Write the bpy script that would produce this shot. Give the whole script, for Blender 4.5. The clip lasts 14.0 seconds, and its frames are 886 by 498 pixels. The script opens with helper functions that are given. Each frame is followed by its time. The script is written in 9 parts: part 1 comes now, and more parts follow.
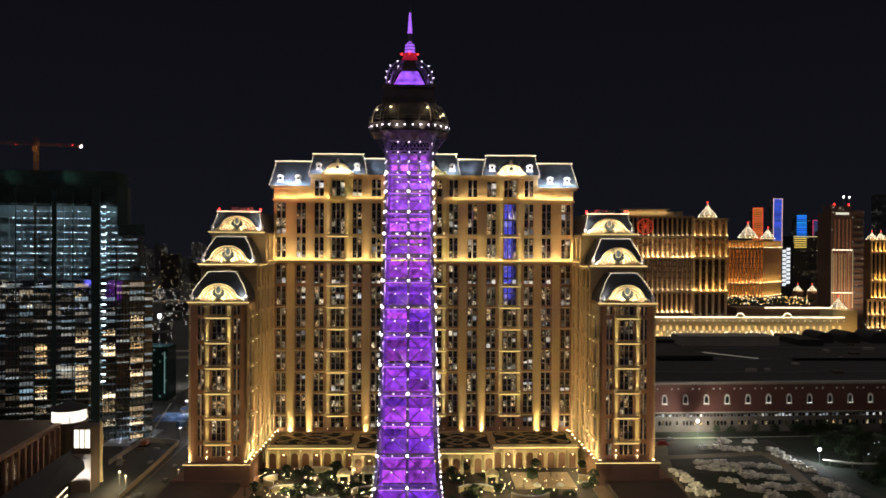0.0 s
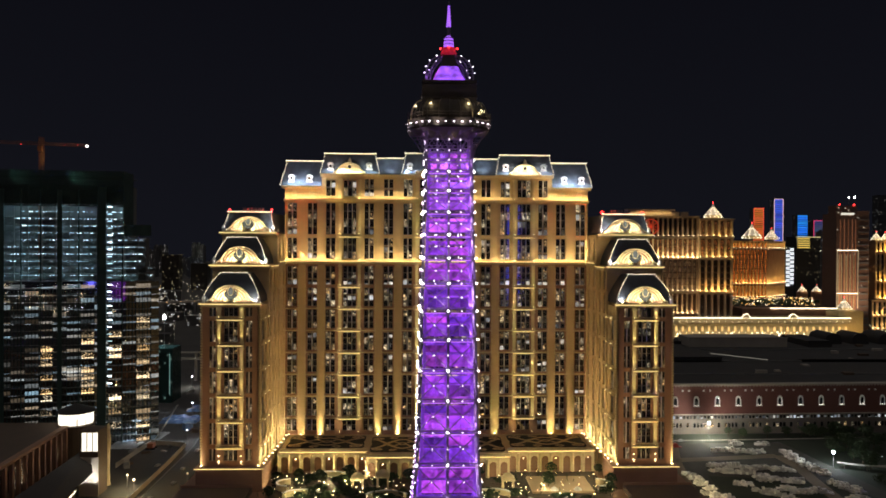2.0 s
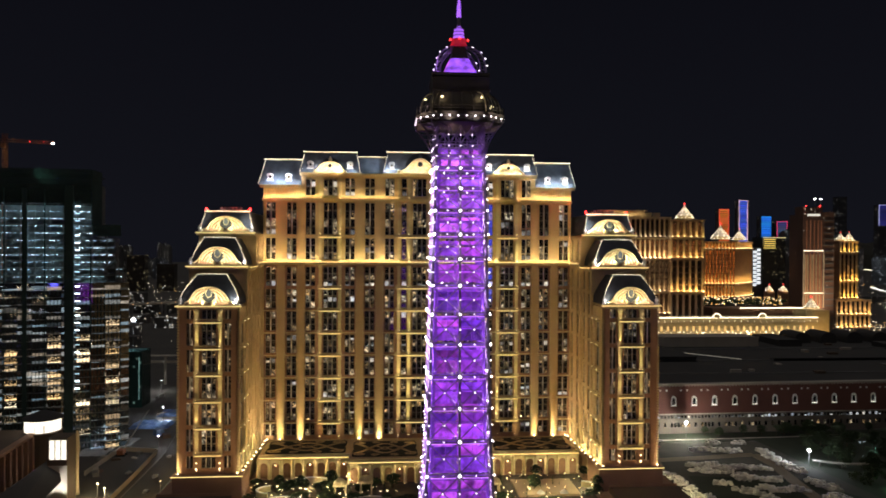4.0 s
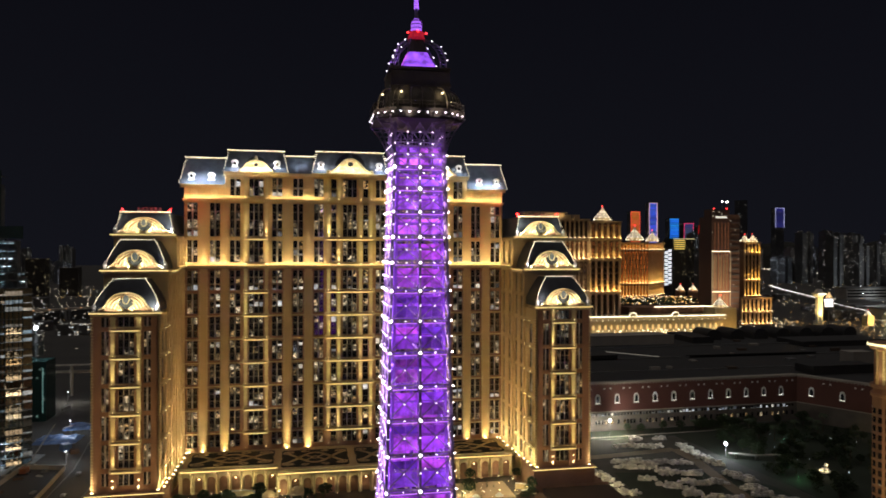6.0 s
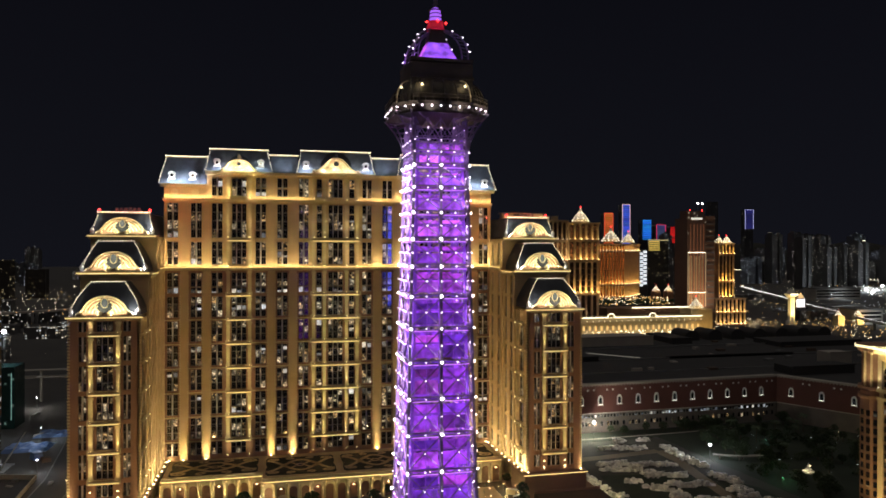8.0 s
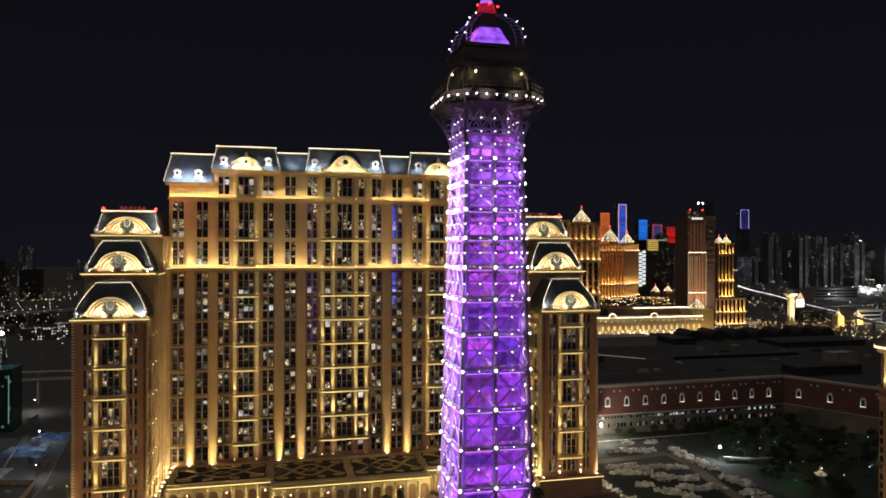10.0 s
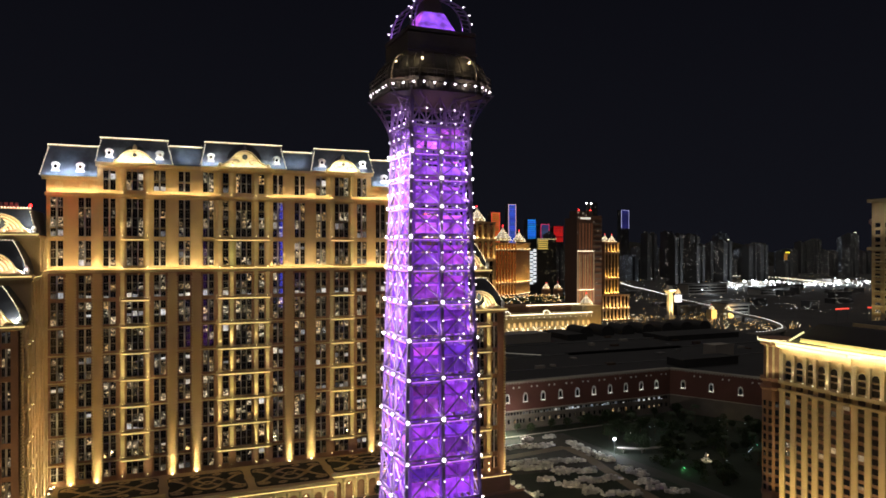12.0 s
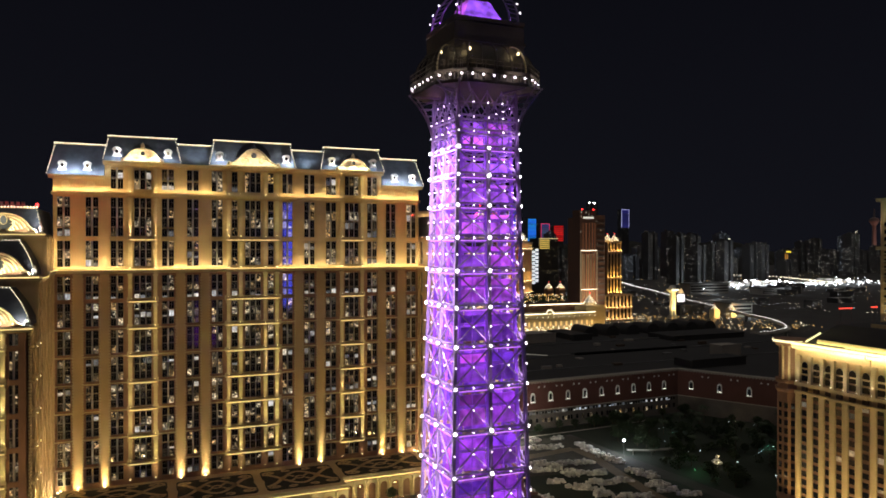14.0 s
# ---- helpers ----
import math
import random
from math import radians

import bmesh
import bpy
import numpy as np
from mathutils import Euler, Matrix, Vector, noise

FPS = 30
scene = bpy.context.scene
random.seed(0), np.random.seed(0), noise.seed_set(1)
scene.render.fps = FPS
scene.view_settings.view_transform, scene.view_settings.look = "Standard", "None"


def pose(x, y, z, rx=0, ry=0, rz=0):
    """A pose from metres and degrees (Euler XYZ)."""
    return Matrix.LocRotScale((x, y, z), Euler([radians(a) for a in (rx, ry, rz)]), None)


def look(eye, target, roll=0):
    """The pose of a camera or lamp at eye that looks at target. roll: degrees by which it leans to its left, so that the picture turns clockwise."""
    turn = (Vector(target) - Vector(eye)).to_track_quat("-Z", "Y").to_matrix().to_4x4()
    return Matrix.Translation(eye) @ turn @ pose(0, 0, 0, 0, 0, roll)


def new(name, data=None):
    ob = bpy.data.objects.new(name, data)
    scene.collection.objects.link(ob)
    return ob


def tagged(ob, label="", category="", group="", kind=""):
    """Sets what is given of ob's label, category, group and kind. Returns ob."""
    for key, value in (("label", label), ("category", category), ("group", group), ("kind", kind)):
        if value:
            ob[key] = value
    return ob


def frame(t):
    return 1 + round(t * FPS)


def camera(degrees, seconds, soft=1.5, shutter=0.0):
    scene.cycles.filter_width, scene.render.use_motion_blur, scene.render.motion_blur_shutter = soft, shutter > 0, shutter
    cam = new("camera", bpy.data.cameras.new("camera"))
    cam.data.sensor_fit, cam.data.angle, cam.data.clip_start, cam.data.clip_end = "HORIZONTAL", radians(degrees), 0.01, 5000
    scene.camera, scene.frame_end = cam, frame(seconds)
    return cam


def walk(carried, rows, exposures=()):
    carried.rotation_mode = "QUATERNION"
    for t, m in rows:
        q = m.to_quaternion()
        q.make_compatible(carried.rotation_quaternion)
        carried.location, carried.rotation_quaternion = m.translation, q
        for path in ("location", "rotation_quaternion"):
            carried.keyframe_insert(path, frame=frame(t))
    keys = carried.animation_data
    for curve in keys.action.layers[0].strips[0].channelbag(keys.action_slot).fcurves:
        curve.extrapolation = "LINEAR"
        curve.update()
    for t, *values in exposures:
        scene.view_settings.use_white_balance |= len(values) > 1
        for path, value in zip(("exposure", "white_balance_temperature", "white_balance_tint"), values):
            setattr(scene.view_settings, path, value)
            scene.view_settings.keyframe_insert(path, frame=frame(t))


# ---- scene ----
cam = camera(63.9, 14.0, soft=1.65, shutter=0.6)
METRES, EYE, TILT, LEAN, TURN = 56.0, 124.0, 0.0, 0.0, -1.9
ROWS = [
    (0.0, 0.0, 0.0, 0.0, 0.0, -0.44, -0.32),
    (0.5, -0.0272, 0.0158, 0.0005, 0.01, -0.42, -0.31),
    (1.0, -0.0555, 0.0328, 0.0011, 0.01, -0.42, -0.31),
    (1.5, -0.0843, 0.0518, 0.0019, -0.02, -0.41, -0.3),
    (2.0, -0.1132, 0.0725, 0.0022, -0.07, -0.41, -0.31),
    (4.5, -0.2458, 0.1846, 0.0004, -4.78, -0.3, -0.27),
    (5.0, -0.2692, 0.2086, 0.0018, -7.31, -0.26, -0.22),
    (5.5, -0.2924, 0.2348, 0.0033, -8.06, -0.23, -0.21),
    (6.0, -0.3143, 0.2601, 0.0038, -9.12, -0.2, -0.17),
    (6.5, -0.3367, 0.2894, 0.0054, -11.12, -0.17, -0.15),
    (7.0, -0.3601, 0.3173, 0.0061, -11.26, -0.14, -0.16),
    (7.5, -0.384, 0.3474, 0.0069, -11.26, -0.12, -0.16),
    (8.0, -0.4091, 0.3795, 0.0074, -11.27, -0.11, -0.17),
    (8.5, -0.4348, 0.4137, 0.0079, -11.27, -0.1, -0.18),
    (11.0, -0.5529, 0.5834, 0.0053, -13.27, -0.15, -0.1),
    (11.5, -0.5709, 0.6147, 0.0058, -19.81, -0.15, -0.03),
    (12.0, -0.5885, 0.6425, 0.0064, -20.43, -0.16, -0.03),
    (12.5, -0.6038, 0.6704, 0.007, -20.46, -0.17, -0.02),
    (13.0, -0.619, 0.6965, 0.0077, -20.47, -0.18, -0.02),
    (13.5, -0.6338, 0.7217, 0.0088, -20.48, -0.19, -0.01),
    (14.0, -0.6479, 0.7449, 0.0101, -20.5, -0.21, -0.01),
]
walk(cam, [(t, pose(0, 0, EYE, TILT, LEAN, TURN) @ pose(METRES * x, METRES * y, METRES * z, 90 + pitch, roll, yaw)) for t, x, y, z, yaw, pitch, roll in ROWS],
     exposures=[(0.0, 0.14), (4.5, 0.11), (8.0, 0.03), (11.0, 0.02), (14.0, -0.01)])

# ---- night sky and city glow ----
world = bpy.data.worlds.new("night_sky")
scene.world = world
world.use_nodes = True
wn = world.node_tree.nodes
wl = world.node_tree.links
w_coord = wn.new("ShaderNodeTexCoord")
w_sep = wn.new("ShaderNodeSeparateXYZ")
w_ramp = wn.new("ShaderNodeValToRGB")
w_ramp.color_ramp.elements[0].position, w_ramp.color_ramp.elements[0].color = 0.0, (0.0058, 0.0061, 0.0092, 1)
w_ramp.color_ramp.elements[1].position, w_ramp.color_ramp.elements[1].color = 0.35, (0.0036, 0.0037, 0.0060, 1)
wl.new(w_coord.outputs["Generated"], w_sep.inputs[0])
wl.new(w_sep.outputs["Z"], w_ramp.inputs["Fac"])
wl.new(w_ramp.outputs["Color"], wn["Background"].inputs["Color"])
wn["Background"].inputs["Strength"].default_value = 1.0

# city light thrown back by low cloud
cloud_glow = bpy.data.lights.new("cloud_glow", "SUN")
cloud_glow.energy, cloud_glow.angle, cloud_glow.color = 0.33, radians(120), (1.0, 0.92, 0.86)
new("cloud_glow", cloud_glow).matrix_world = look((0, 0, 900), (30, 60, 0))

GOLD = (1.0, 0.78, 0.38)
AMBER = (1.0, 0.60, 0.20)
WARM = (1.0, 0.84, 0.46)
WHITE = (1.0, 0.96, 0.88)
COOL = (0.80, 0.90, 1.0)


# ---- materials ----
def surface(name, col, col2=None, scale=0.3, rough=0.7, metal=0.0, bump=0.15, fine=6.0, vary=0.0):
    """A procedural surface: stains at a large scale, grain at a small one."""
    m = bpy.data.materials.new(name)
    m.use_nodes = True
    n, l = m.node_tree.nodes, m.node_tree.links
    p = n["Principled BSDF"]
    geo = n.new("ShaderNodeNewGeometry")
    big = n.new("ShaderNodeTexNoise")
    big.inputs["Scale"].default_value, big.inputs["Detail"].default_value = scale, 4
    small = n.new("ShaderNodeTexNoise")
    small.inputs["Scale"].default_value, small.inputs["Detail"].default_value = fine, 3
    l.new(geo.outputs["Position"], big.inputs["Vector"])
    l.new(geo.outputs["Position"], small.inputs["Vector"])
    mix = n.new("ShaderNodeMix")
    mix.data_type = "RGBA"
    mix.inputs[6].default_value = (*col, 1)
    mix.inputs[7].default_value = (*(col2 or tuple(c * 0.7 for c in col)), 1)
    add = n.new("ShaderNodeMath")
    add.operation = "MULTIPLY_ADD"
    l.new(small.outputs["Fac"], add.inputs[0])
    add.inputs[1].default_value = 0.45
    l.new(big.outputs["Fac"], add.inputs[2])
    ramp = n.new("ShaderNodeMapRange")
    ramp.inputs["From Min"].default_value, ramp.inputs["From Max"].default_value = 0.45, 1.0
    l.new(add.outputs[0], ramp.inputs["Value"])
    l.new(ramp.outputs["Result"], mix.inputs[0])
    out = mix.outputs[2]
    if vary:
        info = n.new("ShaderNodeObjectInfo")
        hsv = n.new("ShaderNodeHueSaturation")
        rng = n.new("ShaderNodeMapRange")
        rng.inputs["To Min"].default_value, rng.inputs["To Max"].default_value = 1 - vary, 1 + vary
        l.new(info.outputs["Random"], rng.inputs["Value"])
        l.new(rng.outputs["Result"], hsv.inputs["Value"])
        l.new(out, hsv.inputs["Color"])
        out = hsv.outputs["Color"]
    l.new(out, p.inputs["Base Color"])
    p.inputs["Roughness"].default_value, p.inputs["Metallic"].default_value = rough, metal
    if bump:
        b = n.new("ShaderNodeBump")
        b.inputs["Strength"].default_value, b.inputs["Distance"].default_value = bump, 0.05
        l.new(small.outputs["Fac"], b.inputs["Height"])
        l.new(b.outputs["Normal"], p.inputs["Normal"])
    return m


def glow(name, col, strength, sampled=False):
    """A thing that gives off light: a bulb, a tube, a lit sign, a glowing edge."""
    m = bpy.data.materials.new(name)
    m.use_nodes = True
    n, l = m.node_tree.nodes, m.node_tree.links
    p = n["Principled BSDF"]
    p.inputs["Base Color"].default_value = (*[0.5 * c for c in col], 1)
    p.inputs["Emission Color"].default_value = (*col, 1)
    p.inputs["Emission Strength"].default_value = strength
    m.cycles.emission_sampling = "FRONT" if sampled else "NONE"
    return m


def window_glass(name, share, cols, strength, base=(0.012, 0.013, 0.017), rough=0.05, lamps=0.0):
    """Dark coated glass; behind a share of the panes the room lamps are on."""
    m = bpy.data.materials.new(name)
    m.use_nodes = True
    m.cycles.emission_sampling = "NONE"
    n, l = m.node_tree.nodes, m.node_tree.links
    p = n["Principled BSDF"]
    p.inputs["Base Color"].default_value = (*base, 1)
    p.inputs["Roughness"].default_value = rough
    p.inputs["IOR"].default_value = 1.9
    info = n.new("ShaderNodeObjectInfo")
    on = n.new("ShaderNodeMapRange")
    on.inputs["From Min"].default_value, on.inputs["From Max"].default_value = 1 - share, 1.0
    l.new(info.outputs["Random"], on.inputs["Value"])
    power = n.new("ShaderNodeMath")
    power.operation = "POWER"
    l.new(on.outputs["Result"], power.inputs[0])
    power.inputs[1].default_value = 1.6
    geo = n.new("ShaderNodeNewGeometry")
    noi = n.new("ShaderNodeTexNoise")
    noi.inputs["Scale"].default_value, noi.inputs["Detail"].default_value = 0.9, 2
    l.new(geo.outputs["Position"], noi.inputs["Vector"])
    # a blind drawn down to a height of its own in each window
    coord = n.new("ShaderNodeTexCoord")
    sep = n.new("ShaderNodeSeparateXYZ")
    l.new(coord.outputs["Object"], sep.inputs[0])
    shade = n.new("ShaderNodeTexWhiteNoise")
    shade.noise_dimensions = "1D"
    seed = n.new("ShaderNodeMath")
    seed.operation = "MULTIPLY"
    l.new(info.outputs["Random"], seed.inputs[0])
    seed.inputs[1].default_value = 77.0
    l.new(seed.outputs[0], shade.inputs["W"])
    height = n.new("ShaderNodeMath")
    height.operation = "MULTIPLY"
    l.new(shade.outputs["Value"], height.inputs[0])
    height.inputs[1].default_value = 2.7
    below = n.new("ShaderNodeMath")
    below.operation = "LESS_THAN"
    l.new(sep.outputs["Z"], below.inputs[0])
    l.new(height.outputs[0], below.inputs[1])
    soft = n.new("ShaderNodeMapRange")
    soft.inputs["From Min"].default_value, soft.inputs["From Max"].default_value = 0.3, 0.65
    soft.inputs["To Min"].default_value = 0.35
    l.new(noi.outputs["Fac"], soft.inputs["Value"])
    cur = n.new("ShaderNodeMath")
    cur.operation = "MULTIPLY"
    l.new(below.outputs[0], cur.inputs[0])
    l.new(soft.outputs["Result"], cur.inputs[1])
    mul = n.new("ShaderNodeMath")
    mul.operation = "MULTIPLY"
    l.new(power.outputs[0], mul.inputs[0])
    l.new(cur.outputs[0], mul.inputs[1])
    gain = n.new("ShaderNodeMath")
    gain.operation = "MULTIPLY"
    l.new(mul.outputs[0], gain.inputs[0])
    gain.inputs[1].default_value = strength
    level = gain.outputs[0]
    if lamps:
        # lamp shades and lit furniture seen deep in the room
        fleck = n.new("ShaderNodeTexNoise")
        fleck.inputs["Scale"].default_value, fleck.inputs["Detail"].default_value = 1.35, 1
        l.new(geo.outputs["Position"], fleck.inputs["Vector"])
        peak = n.new("ShaderNodeMapRange")
        peak.inputs["From Min"].default_value, peak.inputs["From Max"].default_value = 0.53, 0.74
        peak.inputs["To Max"].default_value = lamps
        l.new(fleck.outputs["Fac"], peak.inputs["Value"])
        here = n.new("ShaderNodeMath")
        here.operation = "MULTIPLY_ADD"
        l.new(peak.outputs["Result"], here.inputs[0])
        l.new(on.outputs["Result"], here.inputs[1])
        l.new(level, here.inputs[2])
        level = here.outputs[0]
    l.new(level, p.inputs["Emission Strength"])
    hue = n.new("ShaderNodeTexWhiteNoise")
    hue.noise_dimensions = "1D"
    l.new(info.outputs["Random"], hue.inputs["W"])
    mix = n.new("ShaderNodeMix")
    mix.data_type = "RGBA"
    mix.inputs[6].default_value, mix.inputs[7].default_value = (*cols[0], 1), (*cols[1], 1)
    l.new(hue.outputs["Value"], mix.inputs[0])
    l.new(mix.outputs[2], p.inputs["Emission Color"])
    return m


def lit_facade(name, wall, cols, share, cell, strength, rough=0.5):
    """A far building's wall with rows of small windows, some of them lit."""
    m = bpy.data.materials.new(name)
    m.use_nodes = True
    m.cycles.emission_sampling = "NONE"
    n, l = m.node_tree.nodes, m.node_tree.links
    p = n["Principled BSDF"]
    p.inputs["Base Color"].default_value = (*wall, 1)
    p.inputs["Roughness"].default_value = rough
    geo = n.new("ShaderNodeNewGeometry")
    div = n.new("ShaderNodeVectorMath")
    div.operation = "DIVIDE"
    div.inputs[1].default_value = cell
    l.new(geo.outputs["Position"], div.inputs[0])
    flo = n.new("ShaderNodeVectorMath")
    flo.operation = "FLOOR"
    l.new(div.outputs[0], flo.inputs[0])
    fra = n.new("ShaderNodeVectorMath")
    fra.operation = "FRACTION"
    l.new(div.outputs[0], fra.inputs[0])
    wh = n.new("ShaderNodeTexWhiteNoise")
    l.new(flo.outputs[0], wh.inputs["Vector"])
    on = n.new("ShaderNodeMapRange")
    on.inputs["From Min"].default_value, on.inputs["From Max"].default_value = 1 - share, 1.0
    l.new(wh.outputs["Value"], on.inputs["Value"])
    sep = n.new("ShaderNodeSeparateXYZ")
    l.new(fra.outputs[0], sep.inputs[0])
    band = n.new("ShaderNodeMath")
    band.operation = "LESS_THAN"
    l.new(sep.outputs["Z"], band.inputs[0])
    band.inputs[1].default_value = 0.55
    jamb = n.new("ShaderNodeMath")
    jamb.operation = "LESS_THAN"
    l.new(sep.outputs["X"], jamb.inputs[0])
    jamb.inputs[1].default_value = 0.6
    hole = n.new("ShaderNodeMath")
    hole.operation = "MULTIPLY"
    l.new(band.outputs[0], hole.inputs[0])
    l.new(jamb.outputs[0], hole.inputs[1])
    mul = n.new("ShaderNodeMath")
    mul.operation = "MULTIPLY"
    l.new(on.outputs["Result"], mul.inputs[0])
    l.new(hole.outputs[0], mul.inputs[1])
    gain = n.new("ShaderNodeMath")
    gain.operation = "MULTIPLY"
    l.new(mul.outputs[0], gain.inputs[0])
    gain.inputs[1].default_value = strength
    l.new(gain.outputs[0], p.inputs["Emission Strength"])
    mix = n.new("ShaderNodeMix")
    mix.data_type = "RGBA"
    mix.inputs[6].default_value, mix.inputs[7].default_value = (*cols[0], 1), (*cols[1], 1)
    l.new(wh.outputs["Color"], mix.inputs[0])
    l.new(mix.outputs[2], p.inputs["Emission Color"])
    return m


M_STONE = surface("limestone", (0.60, 0.45, 0.245), (0.50, 0.36, 0.185), 0.12, 0.75, fine=2.5, bump=0.2)
M_STONE2 = surface("limestone_trim", (0.65, 0.54, 0.31), (0.55, 0.44, 0.24), 0.3, 0.7, fine=4)
M_BRICKWALL = surface("tan_render", (0.36, 0.208, 0.13), (0.27, 0.15, 0.092), 0.1, 0.8, fine=2.0, bump=0.2)
M_SLATE = surface("slate", (0.095, 0.115, 0.15), (0.04, 0.05, 0.068), 0.35, 0.42, fine=2.2, bump=0.7)
M_SLATE_DARK = surface("dark_slate", (0.035, 0.04, 0.05), (0.02, 0.024, 0.03), 0.5, 0.4, fine=3.0, bump=0.5)
M_ORNAMENT = surface("gilded_plaster", (0.80, 0.69, 0.44), (0.6, 0.46, 0.22), 0.9, 0.5, fine=3.0, bump=0.6)
M_PLASTER = surface("white_plaster", (0.75, 0.74, 0.70), (0.66, 0.65, 0.6), 0.7, 0.6)
M_FRAME = surface("brown_window_frame", (0.27, 0.235, 0.19), (0.19, 0.165, 0.135), 0.5, 0.5, bump=0.05)
M_MULLION = surface("pale_mullion", (0.50, 0.47, 0.44), (0.40, 0.37, 0.34), 0.5, 0.5, bump=0.05)
M_IRON = surface("painted_iron", (0.25, 0.20, 0.28), (0.17, 0.135, 0.20), 0.8, 0.5, 0.1, fine=9)
M_IRON_DARK = surface("bronze_iron", (0.055, 0.042, 0.03), (0.03, 0.024, 0.018), 0.8, 0.45, 0.4, fine=9)
M_GROUND = surface("earth_ground", (0.085, 0.08, 0.072), (0.06, 0.057, 0.054), 0.02, 0.95, fine=0.6, bump=0.4)
M_ASPHALT = surface("asphalt", (0.046, 0.045, 0.044), (0.03, 0.03, 0.03), 0.06, 0.85, fine=1.5)
M_SAND = surface("sandy_lot", (0.24, 0.19, 0.125), (0.16, 0.125, 0.08), 0.05, 0.95, fine=0.7, bump=0.5)
M_YARD = surface("trodden_earth", (0.068, 0.062, 0.046), (0.036, 0.036, 0.027), 0.09, 0.95, fine=0.9, bump=0.5)
M_GRASS = surface("dark_grass", (0.028, 0.038, 0.02), (0.016, 0.024, 0.011), 0.08, 0.95, fine=1.2, bump=0.6)
M_LEAF = surface("leaves", (0.05, 0.075, 0.03), (0.03, 0.05, 0.02), 0.5, 0.7, fine=3, bump=0)
M_BARK = surface("bark", (0.12, 0.09, 0.06), None, 1.0, 0.9)
M_REDWALL = surface("dark_red_render", (0.15, 0.056, 0.042), (0.105, 0.042, 0.032), 0.06, 0.85, fine=1.5)
M_PALE = surface("pale_render", (0.42, 0.38, 0.32), (0.32, 0.29, 0.25), 0.08, 0.8, fine=1.5)
# pale render darkened: the shade on the lower palace wall is in its colour
M_PALE_SHADED = surface("shaded_pale_render", (0.20, 0.17, 0.14), (0.12, 0.105, 0.09), 0.09, 0.85, fine=1.5)
M_ROOFDARK = surface("dark_roofing", (0.045, 0.043, 0.042), (0.03, 0.03, 0.03), 0.04, 0.85, fine=0.8)
M_ROOFBROWN = surface("brown_roofing", (0.11, 0.075, 0.05), (0.08, 0.055, 0.04), 0.05, 0.85, fine=0.8)
M_PAVE = surface("tan_paving", (0.46, 0.34, 0.21), (0.38, 0.27, 0.16), 0.1, 0.8, fine=1.2)
M_HEDGE = surface("clipped_hedge", (0.028, 0.026, 0.016), (0.014, 0.015, 0.009), 0.5, 0.9, fine=4, bump=0.8)
M_BLOCK = surface("cut_stone", (0.82, 0.80, 0.72), (0.60, 0.57, 0.50), 0.6, 0.85, fine=3, vary=0.4)
M_CONCRETE = surface("concrete", (0.20, 0.20, 0.19), (0.14, 0.14, 0.14), 0.2, 0.85, fine=2)
M_STEEL = surface("crane_steel", (0.35, 0.12, 0.05), (0.25, 0.09, 0.04), 0.6, 0.6)
M_CAR = surface("car_paint", (0.25, 0.25, 0.27), (0.2, 0.2, 0.2), 0.6, 0.3, vary=0.6, bump=0)
M_TYRE = surface("tyre_rubber", (0.02, 0.02, 0.02), None, 2.0, 0.9)

M_GLASS = window_glass("room_window_glass", 0.42, ((1.0, 0.60, 0.23), (1.0, 0.86, 0.60)), 0.26, lamps=1.4)
M_BLIND = window_glass("white_blind_glass", 1.0, ((1.0, 0.86, 0.66), (0.95, 0.97, 1.0)), 1.05)
M_GLASS_DARK = window_glass("dark_window_glass", 0.07, ((1.0, 0.66, 0.30), (1.0, 0.86, 0.62)), 0.6)
M_BULB = glow("bulb_white", (1.0, 0.93, 0.96), 12.0)
# bulbs of unequal age: each has a brightness of its own
b_n, b_l = M_BULB.node_tree.nodes, M_BULB.node_tree.links
b_info, b_map = b_n.new("ShaderNodeObjectInfo"), b_n.new("ShaderNodeMapRange")
b_map.inputs["To Min"].default_value, b_map.inputs["To Max"].default_value = 6.0, 30.0
b_l.new(b_info.outputs["Random"], b_map.inputs["Value"])
b_l.new(b_map.outputs["Result"], b_n["Principled BSDF"].inputs["Emission Strength"])
M_BULB_SOFT = glow("soft_white_bulb", (1.0, 0.86, 1.0), 4.0)
# shaft frame bars glow, in place of violet light falling on them
M_SHAFT = glow("lavender_frame_glow", (0.36, 0.10, 0.85), 0.2)
M_BULB_WARM = glow("bulb_warm", (1.0, 0.78, 0.42), 7.0)
M_BULB_STRING = glow("string_bulbs", (1.0, 0.88, 0.62), 3.2)
M_BULB_GOLD = glow("gold_light_line", (1.0, 0.74, 0.28), 1.6)
M_BULB_COOL = glow("floodlight_lens", (0.93, 0.97, 1.0), 14.0)
M_BULB_RED = glow("aviation_red", (1.0, 0.03, 0.03), 5.0)
M_SCONCE = glow("sconce_bulb", (1.0, 0.80, 0.38), 6.0)
M_TUBE = glow("violet_tube", (0.66, 0.22, 1.0), 1.1)
M_PAVE_DARK = surface("brown_paving", (0.10, 0.075, 0.05), (0.055, 0.042, 0.03), 0.25, 0.8, fine=1.5)
# gold light falling on balcony and cornice edges, put in as emission
M_EDGE_GLOW = glow("lit_edge_glow", (1.0, 0.76, 0.30), 1.2)


